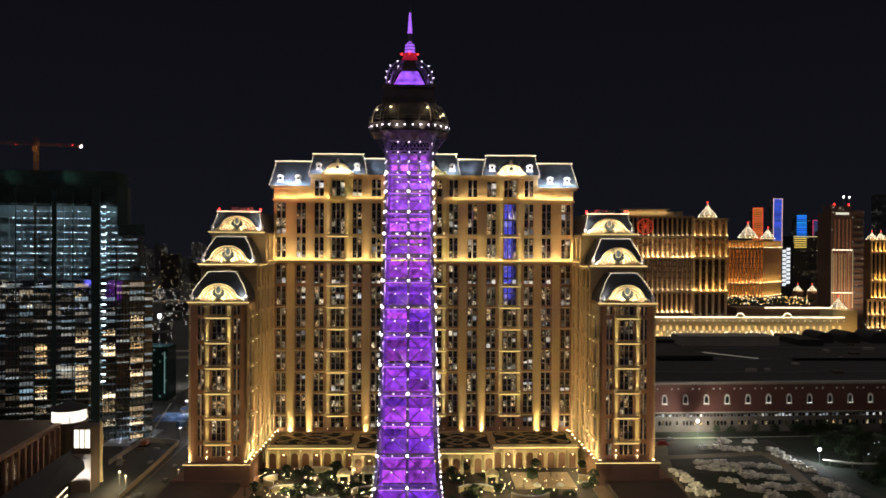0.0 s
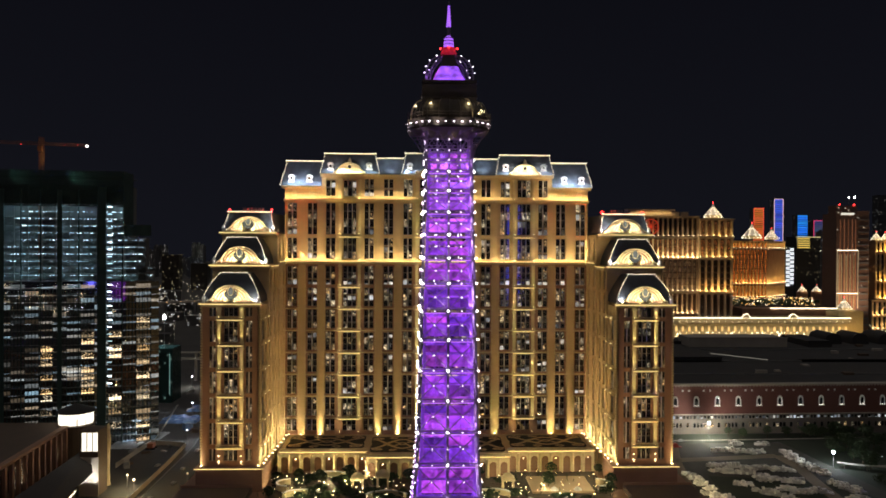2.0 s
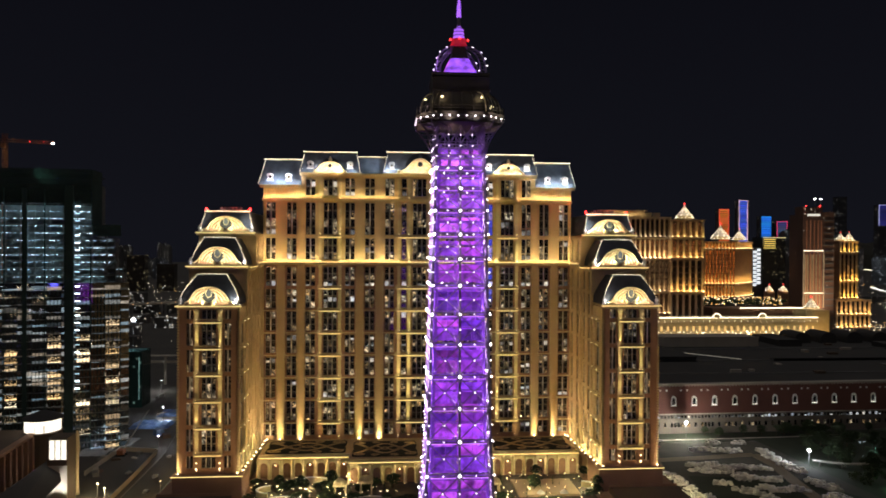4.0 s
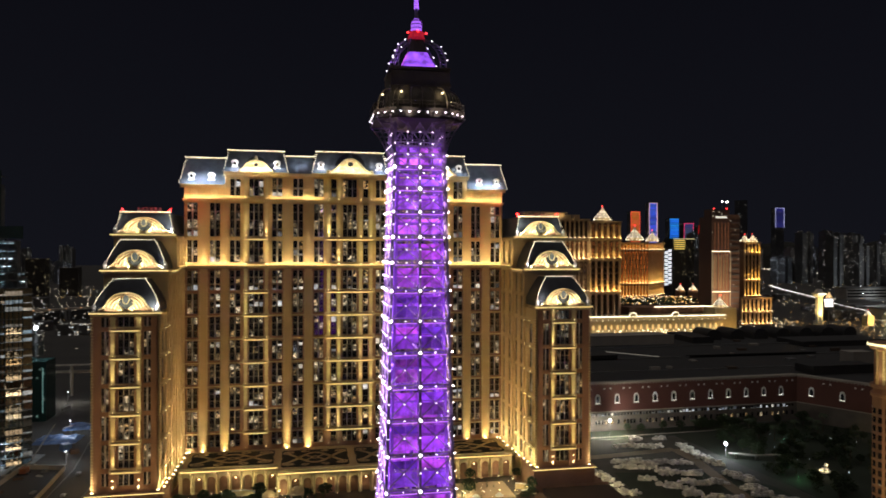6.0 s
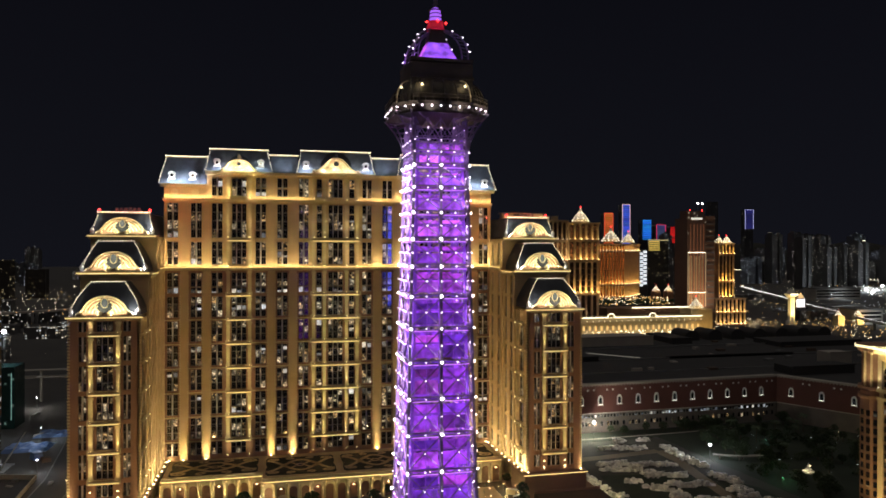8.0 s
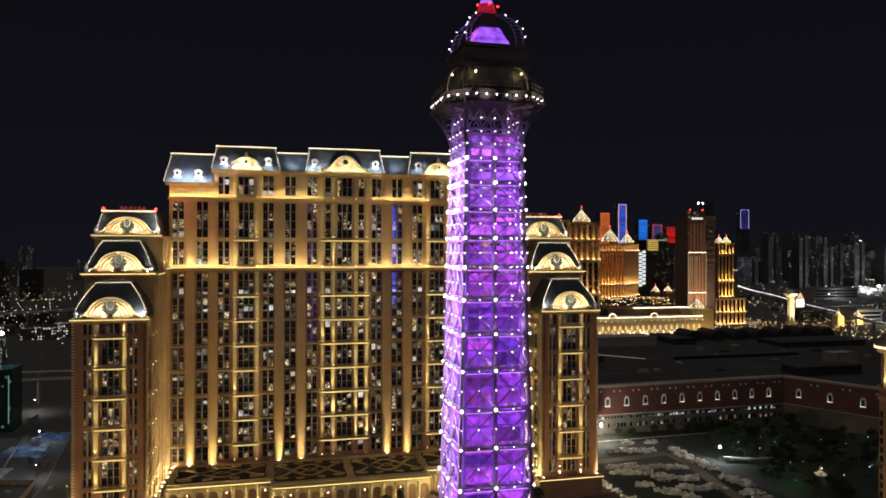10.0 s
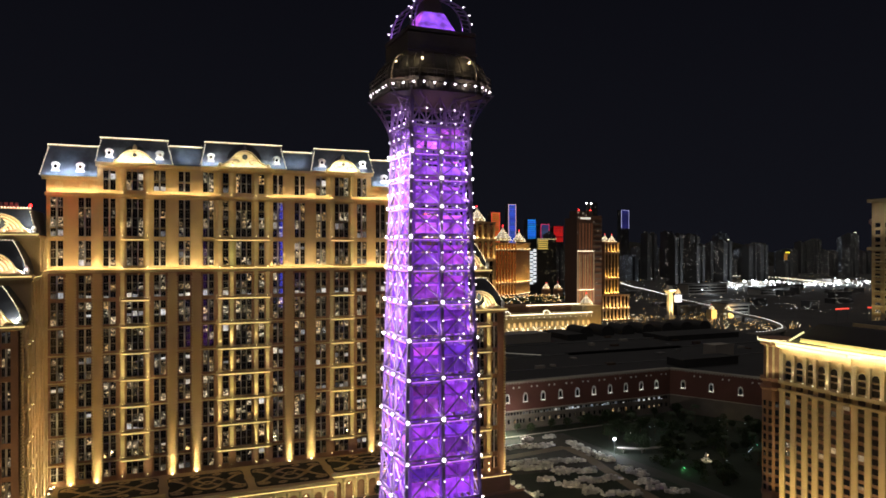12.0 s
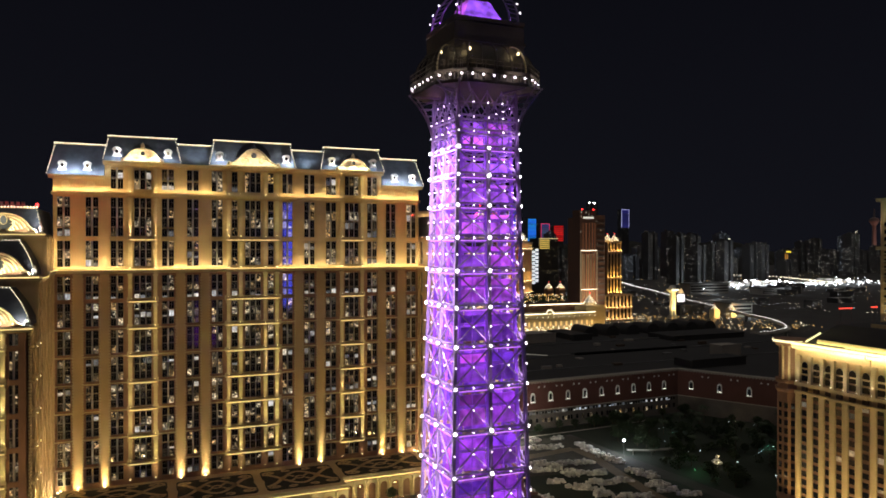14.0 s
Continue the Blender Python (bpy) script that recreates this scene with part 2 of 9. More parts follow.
# ---- building kit ----
class Geo:
    """Collects the faces of one mesh, in world metres."""

    def __init__(self, m=None):
        self.v, self.f, self.m = [], [], m or Matrix()

    def add(self, verts, faces):
        k = len(self.v)
        self.v += [self.m @ Vector(p) for p in verts]
        self.f += [tuple(k + i for i in f) for f in faces]
        return self

    def frustum(self, x0, x1, y0, y1, z0, X0, X1, Y0, Y1, z1):
        return self.add([(x0, y0, z0), (x1, y0, z0), (x1, y1, z0), (x0, y1, z0), (X0, Y0, z1), (X1, Y0, z1), (X1, Y1, z1), (X0, Y1, z1)],
                        [(0, 3, 2, 1), (4, 5, 6, 7), (0, 1, 5, 4), (1, 2, 6, 5), (2, 3, 7, 6), (3, 0, 4, 7)])

    def box(self, x0, x1, y0, y1, z0, z1):
        return self.frustum(x0, x1, y0, y1, z0, x0, x1, y0, y1, z1)

    def beam(self, a, b, w, d=None):
        a, b, d = Vector(a), Vector(b), d or w
        t = (b - a).normalized()
        s = t.cross(Vector((0, 0, 1)))
        s = s.normalized() if s.length > 1e-4 else Vector((1, 0, 0))
        u = s.cross(t)
        c = [p + i * s * w / 2 + j * u * d / 2 for p in (a, b) for i, j in ((-1, -1), (1, -1), (1, 1), (-1, 1))]
        return self.add(c, [(0, 3, 2, 1), (4, 5, 6, 7), (0, 1, 5, 4), (1, 2, 6, 5), (2, 3, 7, 6), (3, 0, 4, 7)])

    def sweep(self, pts, w, d, taper=1.0):
        """One bar along a line of points in x and z, w wide in the picture's plane and d deep in y, thinner towards its end."""
        n, vs = len(pts), []
        for i, (x, y, z) in enumerate(pts):
            ax, _, az = pts[max(i - 1, 0)]
            bx, _, bz = pts[min(i + 1, n - 1)]
            q = math.hypot(bx - ax, bz - az) or 1
            k = (1 + (taper - 1) * i / (n - 1)) / 2
            ox, oz = -(bz - az) / q * w * k, (bx - ax) / q * w * k
            vs += [(x - ox, y + d / 2, z - oz), (x - ox * 0.5, y - d / 2, z - oz * 0.5), (x + ox * 0.5, y - d / 2, z + oz * 0.5), (x + ox, y + d / 2, z + oz)]
        fs = [(0, 1, 2, 3), (4 * n - 1, 4 * n - 2, 4 * n - 3, 4 * n - 4)]
        fs += [(4 * i + j, 4 * i + 4 + j, 4 * i + 4 + (j + 1) % 4, 4 * i + (j + 1) % 4) for i in range(n - 1) for j in range(4)]
        return self.add(vs, fs)

    def post(self, pts, ws):
        """One square bar through points that rise or fall, with a width at each."""
        vs = [(p[0] + i * w / 2, p[1] + j * w / 2, p[2]) for p, w in zip(pts, ws) for i, j in ((-1, -1), (1, -1), (1, 1), (-1, 1))]
        n = len(pts)
        fs = [(0, 1, 2, 3), (4 * n - 1, 4 * n - 2, 4 * n - 3, 4 * n - 4)]
        return self.add(vs, fs + [(4 * i + j, 4 * i + 4 + j, 4 * i + 4 + (j + 1) % 4, 4 * i + (j + 1) % 4) for i in range(n - 1) for j in range(4)])

    def ring(self, outer, inner, z0, z1):
        """A flat band between two closed outlines in x and y."""
        n = len(outer)
        vs = [(x, y, z) for z in (z0, z1) for line in (outer, inner) for x, y in line]
        fs = []
        for i in range(n):
            j = (i + 1) % n
            fs += [(2 * n + i, 2 * n + j, 3 * n + j, 3 * n + i), (i, j, 2 * n + j, 2 * n + i), (n + j, n + i, 3 * n + i, 3 * n + j), (j, i, n + i, n + j)]
        return self.add(vs, fs)

    def lathe(self, c, profile, n=10, turn=0.0):
        k = len(profile)
        vs = [(c[0] + r * math.cos(turn + 2 * math.pi * i / n), c[1] + r * math.sin(turn + 2 * math.pi * i / n), c[2] + z) for i in range(n) for r, z in profile]
        fs = [(i * k + j, ((i + 1) % n) * k + j, ((i + 1) % n) * k + j + 1, i * k + j + 1) for i in range(n) for j in range(k - 1)]
        fs += [tuple(i * k + k - 1 for i in range(n)), tuple((n - 1 - i) * k for i in range(n))]
        return self.add(vs, fs)

    def ball(self, c, r, n=7, squash=1.0):
        prof = [(max(r * math.sin(math.pi * j / 4), r * 0.02), -r * squash * math.cos(math.pi * j / 4)) for j in range(5)]
        return self.lathe(c, prof, n)

    def slab(self, pts, y0, y1):
        """A plate of the outline pts, in x and z, from y0 to y1."""
        n = len(pts)
        vs = [(x, y0, z) for x, z in pts] + [(x, y1, z) for x, z in pts]
        fs = [tuple(range(n)), tuple(range(2 * n - 1, n - 1, -1))]
        fs += [((i + 1) % n, i, n + i, n + (i + 1) % n) for i in range(n)]
        return self.add(vs, fs)

    def plate(self, pts, z0, z1):
        """A plate of the outline pts, in x and y, from z0 to z1."""
        n = len(pts)
        vs = [(x, y, z0) for x, y in pts] + [(x, y, z1) for x, y in pts]
        fs = [tuple(range(n - 1, -1, -1)), tuple(range(n, 2 * n))]
        fs += [(i, (i + 1) % n, n + (i + 1) % n, n + i) for i in range(n)]
        return self.add(vs, fs)

    def ribbon(self, pts, w, z0, z1):
        """A band of width w along a line of points in x and y."""
        for (ax, ay), (bx, by) in zip(pts, pts[1:]):
            dx, dy = bx - ax, by - ay
            q = math.hypot(dx, dy) or 1
            ox, oy = -dy / q * w / 2, dx / q * w / 2
            self.plate([(ax - ox, ay - oy), (bx - ox, by - oy), (bx + ox, by + oy), (ax + ox, ay + oy)], z0, z1)
        return self

    def mesh(self, name, origin, mat):
        me = bpy.data.meshes.new(name)
        o = Vector(origin)
        me.from_pydata([tuple(p - o) for p in self.v], [], self.f)
        me.materials.append(mat)
        me.update()
        return me


BASE = {}


def thing(name, at, label, category, group="", kind=""):
    """An Empty at the base of a thing."""
    ob = new(name)
    ob.location = at
    ob.empty_display_size = 0.5
    BASE[ob] = Vector(at)
    return tagged(ob, label, category, group, kind)


def lone(name, g, mat, label, category, group="", kind=""):
    """A thing of one mesh, with its origin at its base."""
    xs, ys, zs = [[p[i] for p in g.v] for i in range(3)]
    o = Vector(((min(xs) + max(xs)) / 2, (min(ys) + max(ys)) / 2, min(zs)))
    ob = new(name, g.mesh(name, o, mat))
    ob.location = o
    BASE[ob] = o
    return tagged(ob, label, category, group, kind)


def part(name, g, mat, parent, label="", kind=""):
    """One mesh under a thing or under a part."""
    xs, ys, zs = [[p[i] for p in g.v] for i in range(3)]
    o = Vector(((min(xs) + max(xs)) / 2, (min(ys) + max(ys)) / 2, min(zs)))
    return piece(name, g.mesh(name, o, mat), o, parent, label, kind)


def piece(name, me, at, parent, label="", kind="", rz=0.0):
    """A part on shared mesh data, at a place in the world."""
    ob = new(name, me)
    ob.parent = parent
    ob.location = Vector(at) - BASE[parent]
    ob.rotation_euler = (0, 0, rz)
    BASE[ob] = Vector(at)
    return tagged(ob, label, kind=kind)


LAMPS = {}


def spot(at, to, watts, angle, col=GOLD, size=0.25, blend=0.7, name="uplight"):
    key = (watts, angle, col, size, blend)
    if key not in LAMPS:
        d = bpy.data.lights.new(name, "SPOT")
        d.energy, d.spot_size, d.color, d.shadow_soft_size, d.spot_blend = watts, radians(angle), col, size, blend
        LAMPS[key] = d
    ob = new(name, LAMPS[key])
    ob.matrix_world = look(at, to)
    return ob


def strip(x0, x1, y, z, toward, watts, col=GOLD, name="light_strip", wide=0.3):
    """A long lamp along x that shines towards a point of the y-z plane."""
    d = bpy.data.lights.new(name, "AREA")
    d.shape, d.size, d.size_y, d.energy, d.color = "RECTANGLE", x1 - x0, wide, watts, col
    ob = new(name, d)
    x = (x0 + x1) / 2
    ob.matrix_world = look((x, y, z), (x, toward[0], toward[1]))
    return ob


def point(at, watts, col=WARM, size=0.3, name="lamp_light"):
    key = ("p", watts, col, size)
    if key not in LAMPS:
        d = bpy.data.lights.new(name, "POINT")
        d.energy, d.color, d.shadow_soft_size = watts, col, size
        LAMPS[key] = d
    ob = new(name, LAMPS[key])
    ob.location = at
    return ob


def arc(cx, cz, rx, rz, a0, a1, n):
    return [(cx + rx * math.cos(radians(a0 + (a1 - a0) * i / n)), cz + rz * math.sin(radians(a0 + (a1 - a0) * i / n))) for i in range(n + 1)]


def strung(p, q, step, r, g):
    """Small bulbs along the line from p to q."""
    p, q = Vector(p), Vector(q)
    n = max(1, round((q - p).length / step))
    for i in range(n + 1):
        g.ball(p.lerp(q, i / n), r, 5)
    return g

# ================= ground =================
ground = lone("ground", Geo().plate([(-4500, -900), (4500, -900), (4500, 4800), (-4500, 4800)], -0.6, 0.0), M_GROUND,
              "dark open ground of the city at night", "ground", kind="structure")

# ================= hotel =================
XC = 2.3          # the axis of the hotel
YM = 328.0        # main facade
Z_DECK, Z_POD = 28.0, 37.2
Z_COR, Z_COR2, Z_EAVE, Z_EAVE_END = 115.5, 143.6, 155.0, 149.6
PITCH = 9.96

hotel = thing("hotel_building", (XC, 320, 0), "huge stepped limestone hotel with floodlit gold facade and slate mansard roofs", "hotel")

ROW_TOP = 104.6
ROWS_LOW = [(105.4, 113.8)] + [(ROW_TOP - PITCH * k + 0.9, ROW_TOP - PITCH * (k - 1) - 0.6) for k in range(1, 7)] + [(39.0, 44.2)]
ROWS_UP = [(117.2, 126.6), (128.2, 142.4)]
ROW_CROWN = (145.6, 153.4)

COLS = [(65.7, 4.2), (56.6, 4.2), (48.4, 4.2), (39.7, 5.8), (31.0, 4.2), (22.2, 4.2), (13.4, 4.0), (6.9, 2.2)]
COLS_ALL = sorted([(-u, w) for u, w in COLS] + [(u, w) for u, w in COLS] + [(0.0, 6.0)])


def wall_grid(g, x0, x1, z0, z1, y, cols, rows, depth=0.55):
    """Piers and spandrels that leave real openings for the windows."""
    edge = x0
    for c, w in cols:
        g.box(edge, c - w / 2, y, y + depth, z0, z1)
        low = z0
        for a, b in sorted(rows):
            g.box(c - w / 2, c + w / 2, y + 0.12, y + depth, low, a)
            low = b
        g.box(c - w / 2, c + w / 2, y + 0.12, y + depth, low, z1)
        edge = c + w / 2
    g.box(edge, x1, y, y + depth, z0, z1)
    return g


WIN = {}


def window_meshes(w, h, floors, cases):
    key = (round(w, 2), round(h, 2), floors, cases)
    if key not in WIN:
        g = Geo()
        mid = 0.55 if cases == 2 else 0.32
        cw = (w - mid * (cases - 1)) / cases
        fh = h / floors
        g.box(-w / 2, w / 2, -0.08, 0.1, 0, 0.12)
        g.box(-w / 2, w / 2, -0.08, 0.1, h - 0.12, h)
        for i in range(cases):
            x = -w / 2 + i * (cw + mid)
            g.box(x, x + 0.1, -0.06, 0.1, 0, h)
            g.box(x + cw - 0.1, x + cw, -0.06, 0.1, 0, h)
            g.box(x + cw / 2 - 0.035, x + cw / 2 + 0.035, -0.03, 0.1, 0, h)
            for k in range(floors):
                if k:
                    g.box(x, x + cw, -0.05, 0.1, k * fh - 0.28, k * fh + 0.1)
                g.box(x, x + cw, -0.04, 0.1, k * fh + fh * 0.62, k * fh + fh * 0.62 + 0.06)
        bars = len(g.f)
        for i in range(1, cases):
            x = -w / 2 + i * (cw + mid)
            g.box(x - mid, x, -0.12, 0.1, 0, h)
        me = g.mesh("window", (0, 0, 0), M_FRAME)
        me.materials.append(M_MULLION)
        for f in me.polygons[bars:]:
            f.material_index = 1
        p = Geo().add([(-cw / 2, 0, 0), (cw / 2, 0, 0), (cw / 2, 0, fh), (-cw / 2, 0, fh), (-cw / 2, 0.03, 0), (cw / 2, 0.03, 0), (cw / 2, 0.03, fh), (-cw / 2, 0.03, fh)],
                      [(0, 1, 2, 3), (7, 6, 5, 4)])
        pm = p.mesh("pane", (0, 0, 0), M_GLASS)
        WIN[key] = (me, pm, cw, mid, fh)
    return WIN[key]


def window(parent, at, w, h, floors, cases, rz=0.0, joined=False, blinds=-1):
    """A tall window of several floors, with its panes."""
    me, pm, cw, mid, fh = window_meshes(w, h, floors, cases)
    win = piece("window", me, at, parent, rz=rz)
    if joined:
        key = ("wide", round(w, 2), round(fh, 2))
        if key not in WIN:
            WIN[key] = Geo().add([(-w / 2, 0, 0), (w / 2, 0, 0), (w / 2, 0, fh), (-w / 2, 0, fh)], [(0, 1, 2, 3)]).mesh("pane", (0, 0, 0), M_GLASS)
        for k in range(floors):
            p = new("pane", WIN[key])
            p.parent = win
            p.location = (0, 0.06, k * fh)
        return win
    for i in range(cases):
        for k in range(floors):
            if k == blinds and ("blind", pm.name) not in WIN:
                WIN[("blind", pm.name)] = Geo().add([(-cw / 2, 0, 0), (cw / 2, 0, 0), (cw / 2, 0, fh * 0.8), (-cw / 2, 0, fh * 0.8)], [(0, 1, 2, 3)]).mesh("pane", (0, 0, 0), M_BLIND)
            p = new("pane", WIN[("blind", pm.name)] if k == blinds else pm)
            p.parent = win
            p.location = (-w / 2 + cw / 2 + i * (cw + mid), 0.06, k * fh)
    return win


def floors_of(a, b):
    return max(1, round((b - a) / 3.2))


# main block: core, then the front wall with its openings
g = Geo()
g.box(XC - 68.9, XC + 68.9, YM + 1.0, YM + 26, Z_DECK, Z_EAVE_END - 0.6)
g.box(XC - 52.2, XC + 52.2, YM + 1.0, YM + 26, Z_EAVE_END - 0.6, Z_EAVE - 0.4)
part("core_wall", g, M_STONE, hotel)
main_rows = ROWS_LOW + ROWS_UP
g = Geo()
wall_grid(g, XC - 69, XC + 69, Z_POD - 2, Z_COR, YM, [(XC + u, w) for u, w in COLS_ALL], ROWS_LOW, 1.0)
part("lower_wall", g, M_BRICKWALL, hotel)
g = Geo()
wall_grid(g, XC - 69, XC + 69, Z_COR, Z_COR2, YM, [(XC + u, w) for u, w in COLS_ALL], ROWS_UP, 1.0)
part("upper_wall", g, M_STONE, hotel)
g = Geo()
wall_grid(g, XC - 52.4, XC + 52.4, Z_COR2, Z_EAVE, YM, [(XC + u, w) for u, w in COLS_ALL if abs(u) < 50], [ROW_CROWN], 1.0)
for s in (-1, 1):
    a, b = sorted((XC + s * 52.4, XC + s * 69))
    g.box(a, b, YM, YM + 1.0, Z_COR2, Z_EAVE_END)
part("crown_wall", g, M_STONE, hotel)

blind_rng = random.Random(23)
for u, w in COLS_ALL:
    cases = 1 if w < 3 else (3 if w > 5 else 2)
    rows = main_rows + ([ROW_CROWN] if abs(u) < 50 else [])
    for a, b in rows:
        window(hotel, (XC + u, YM + 0.62, a), w, b - a, floors_of(a, b), cases, blinds=0 if 105 < a < 106 else (blind_rng.randrange(3) if blind_rng.random() < 0.3 else -1))

# string courses between the window rows of the lower wall
for k in range(1, 7):
    z = ROW_TOP - PITCH * k
    part("string_course", Geo().box(XC - 69, XC + 69, YM - 0.16, YM + 0.06, z - 0.3, z + 0.12), M_STONE2, hotel)

# round panels in the wall of the end pavilions
pm = Geo().lathe((0, 0, 0), [(0.02, -0.1), (1.5, -0.1), (1.5, 0.06), (1.15, 0.1), (0.02, 0.1)], 16)
for i, p in enumerate(pm.v):
    pm.v[i] = Vector((p.x, -p.z, p.y))
me = pm.mesh("medallion", (0, 0, 0), M_STONE2)
for s in (-1, 1):
    for u in (57, 65):
        piece("medallion", me, (XC + s * u, YM - 0.02, 146.7), hotel)


# cornices: a stack of mouldings
def cornice(x0, x1, z, out, h, y, parent, ends=0.0, mat=M_STONE2, m=None):
    g = Geo(m)
    g.box(x0 - ends * 0.5, x1 + ends * 0.5, y - out * 0.45, y + 0.3, z - h, z - h * 0.45)
    g.box(x0 - ends, x1 + ends, y - out, y + 0.3, z - h * 0.45, z)
    return part("cornice", g, mat, parent)


cornice(XC - 69, XC + 69, Z_COR + 0.5, 0.9, 1.3, YM, hotel)
cornice(XC - 69.5, XC + 69.5, Z_COR2 + 0.5, 0.8, 1.1, YM, hotel)
for s in (-1, 1):
    a, b = sorted((XC + s * 52.4, XC + s * 70.4))
    cornice(a, b, Z_EAVE_END + 0.5, 1.3, 1.3, YM, hotel)
    a, b = sorted((XC + s * 26.3, XC + s * 53))
    cornice(a, b, Z_EAVE + 0.6, 1.5, 1.4, YM - 0.5, hotel)
    a, b = sorted((XC + s * 16.4, XC + s * 26.3))
    cornice(a, b, Z_EAVE + 0.4, 0.9, 1.1, YM, hotel)
cornice(XC - 16.4, XC + 16.4, Z_EAVE + 0.6, 1.6, 1.4, YM - 0.5, hotel)

# pilasters with a row of studs, between the window columns of the lower wall
studs = Geo()
for u in (61.2, 52.5, 26.6, 17.8):
    for s in (-1, 1):
        x = XC + s * u
        g = Geo().box(x - 1.55, x + 1.55, YM - 0.35, YM + 0.05, Z_POD, Z_COR - 1.0)
        part("pilaster", g, M_STONE, hotel)
        for k in range(70):
            z = 40.0 + k * 1.05
            for dx in (-1.55, 1.55):
                studs.box(x + dx - 0.36, x + dx + 0.36, YM - 0.62, YM + 0.02, z, z + 0.56)
part("quoin", studs, M_STONE2, hotel, kind="stuff")


# balconies of the bays
def balcony_mesh(w, out=1.3):
    g = Geo()
    g.box(-w / 2, w / 2, -out, 0.2, -0.55, -0.2)
    g.box(-w / 2 + 0.2, w / 2 - 0.2, -out * 0.6, 0.2, -0.95, -0.55)
    g.box(-w / 2, w / 2, -out, -out + 0.22, 0.78, 1.0)
    n = int(w / 0.55)
    for i in range(n + 1):
        x = -w / 2 + 0.1 + (w - 0.2) * i / n
        g.frustum(x - 0.11, x + 0.11, -out + 0.02, -out + 0.2, -0.2, x - 0.07, x + 0.07, -out + 0.05, -out + 0.17, 0.78)
    for s in (-1, 1):
        g.box(s * w / 2 - 0.25, s * w / 2 + 0.25, -out - 0.05, -out + 0.4, -0.6, 1.15)
    return g.mesh("balcony", (0, 0, 0), M_STONE2)


BALCONY = {w: balcony_mesh(w) for w in (10.2, 21.0, 8.6)}
# emissive bar for the lit front edge of each balcony
BAL_GLOW = {w: Geo().box(-w * 0.47, w * 0.47, -1.42, -1.3, -0.5, -0.28).mesh("light_line", (0, 0, 0), M_EDGE_GLOW) for w in (10.2, 21.0)}
BAL_Z = [ROW_TOP - PITCH * k for k in range(7)] + [127.4]


SCONCES = Geo()


def sconce(at, parent, watts=180, col=(1.0, 0.83, 0.38)):
    """A wall uplight on a bracket."""
    x, y, z = at
    SCONCES.ball((x, y - 0.62, z - 0.5), 0.15, 6)
    spot((x, y - 0.55, z), (x, y - 0.02, z + 3.4), watts * 13.5, 60, col, 0.08, 1.0)
    spot((x, y - 0.8, z), (x, y - 0.02, z + 7.0), watts * 30.0, 24, col, 0.08, 1.0)


def pilaster_mesh(z0, z1, w):
    g = Geo()
    g.box(-w / 2, w / 2, -0.45, 0.1, 0, z1 - z0)
    g.box(-w * 0.68, w * 0.68, -0.62, 0.1, 0, 0.9)
    g.box(-w * 0.68, w * 0.68, -0.62, 0.1, z1 - z0 - 1.0, z1 - z0 - 0.3)
    return g.mesh("pilaster", (0, 0, 0), M_STONE2)


stack = [(a, b) for a, b in zip([44.9 + 0.5] + [z + 0.4 for z in BAL_Z[5::-1]], [z - 1.0 for z in BAL_Z[5::-1]] + [Z_COR - 0.9])]
PIL = {}
for bay, offs, bw in ((-39.7, (-4.3, 4.3), 10.2), (39.7, (-4.3, 4.3), 10.2), (0.0, (-9.2, -4.7, 4.7, 9.2), 21.0)):
    rows = stack + [(Z_COR + 0.7, 126.4), (128.2, 142.5), (144.3, 153.6)]
    for off in offs:
        for a, b in rows:
            key = round(b - a, 2)
            if key not in PIL:
                PIL[key] = pilaster_mesh(a, b, 1.35)
            piece("pilaster", PIL[key], (XC + bay + off, YM - 0.02, a), hotel)
            sconce((XC + bay + off, YM - 0.45, a + 0.9), hotel, 150 if a < 115 else 240)
        sconce((XC + bay + off, YM - 0.1, 39.2), hotel, 120)
    for z in BAL_Z:
        piece("light_line", BAL_GLOW[bw], (XC + bay, YM, z), piece("balcony", BALCONY[bw], (XC + bay, YM, z), hotel))
    for z in (Z_COR2 + 0.5,):
        piece("balcony", BALCONY[bw], (XC + bay, YM, z + 0.3), hotel)


# ---- mansard roofs ----
def mansard(u0, u1, z0, z1, y0, y1, lean, parent, mat=M_SLATE, hips=(True, True)):
    """Steep slate roof with bulbs along its ridge and hips."""
    a = u0 + (lean if hips[0] else 0)
    b = u1 - (lean if hips[1] else 0)
    g = Geo().frustum(u0, u1, y0, y1, z0, a, b, y0 + lean * 1.3, y1 - lean, z1)
    rf = part("roof", g, mat, parent, "steep blue-grey slate mansard roof")
    g = Geo()
    yy = y0 + lean * 1.3
    g.box(a - 0.4, b + 0.4, yy - 0.55, yy + 0.4, z1 - 0.1, z1 + 0.45)
    part("ridge_cornice", g, M_STONE2, rf)
    g = Geo()
    strung((a - 0.3, yy - 0.65, z1 + 0.35), (b + 0.3, yy - 0.65, z1 + 0.35), 0.9, 0.22, g)
    if hips[0]:
        strung((u0, y0 - 0.15, z0 + 0.6), (a, yy - 0.2, z1), 1.0, 0.15, g)
    if hips[1]:
        strung((u1, y0 - 0.15, z0 + 0.6), (b, yy - 0.2, z1), 1.0, 0.15, g)
    part("light_string", g, M_BULB_STRING, rf, "string of small warm bulbs", "stuff")
    return rf


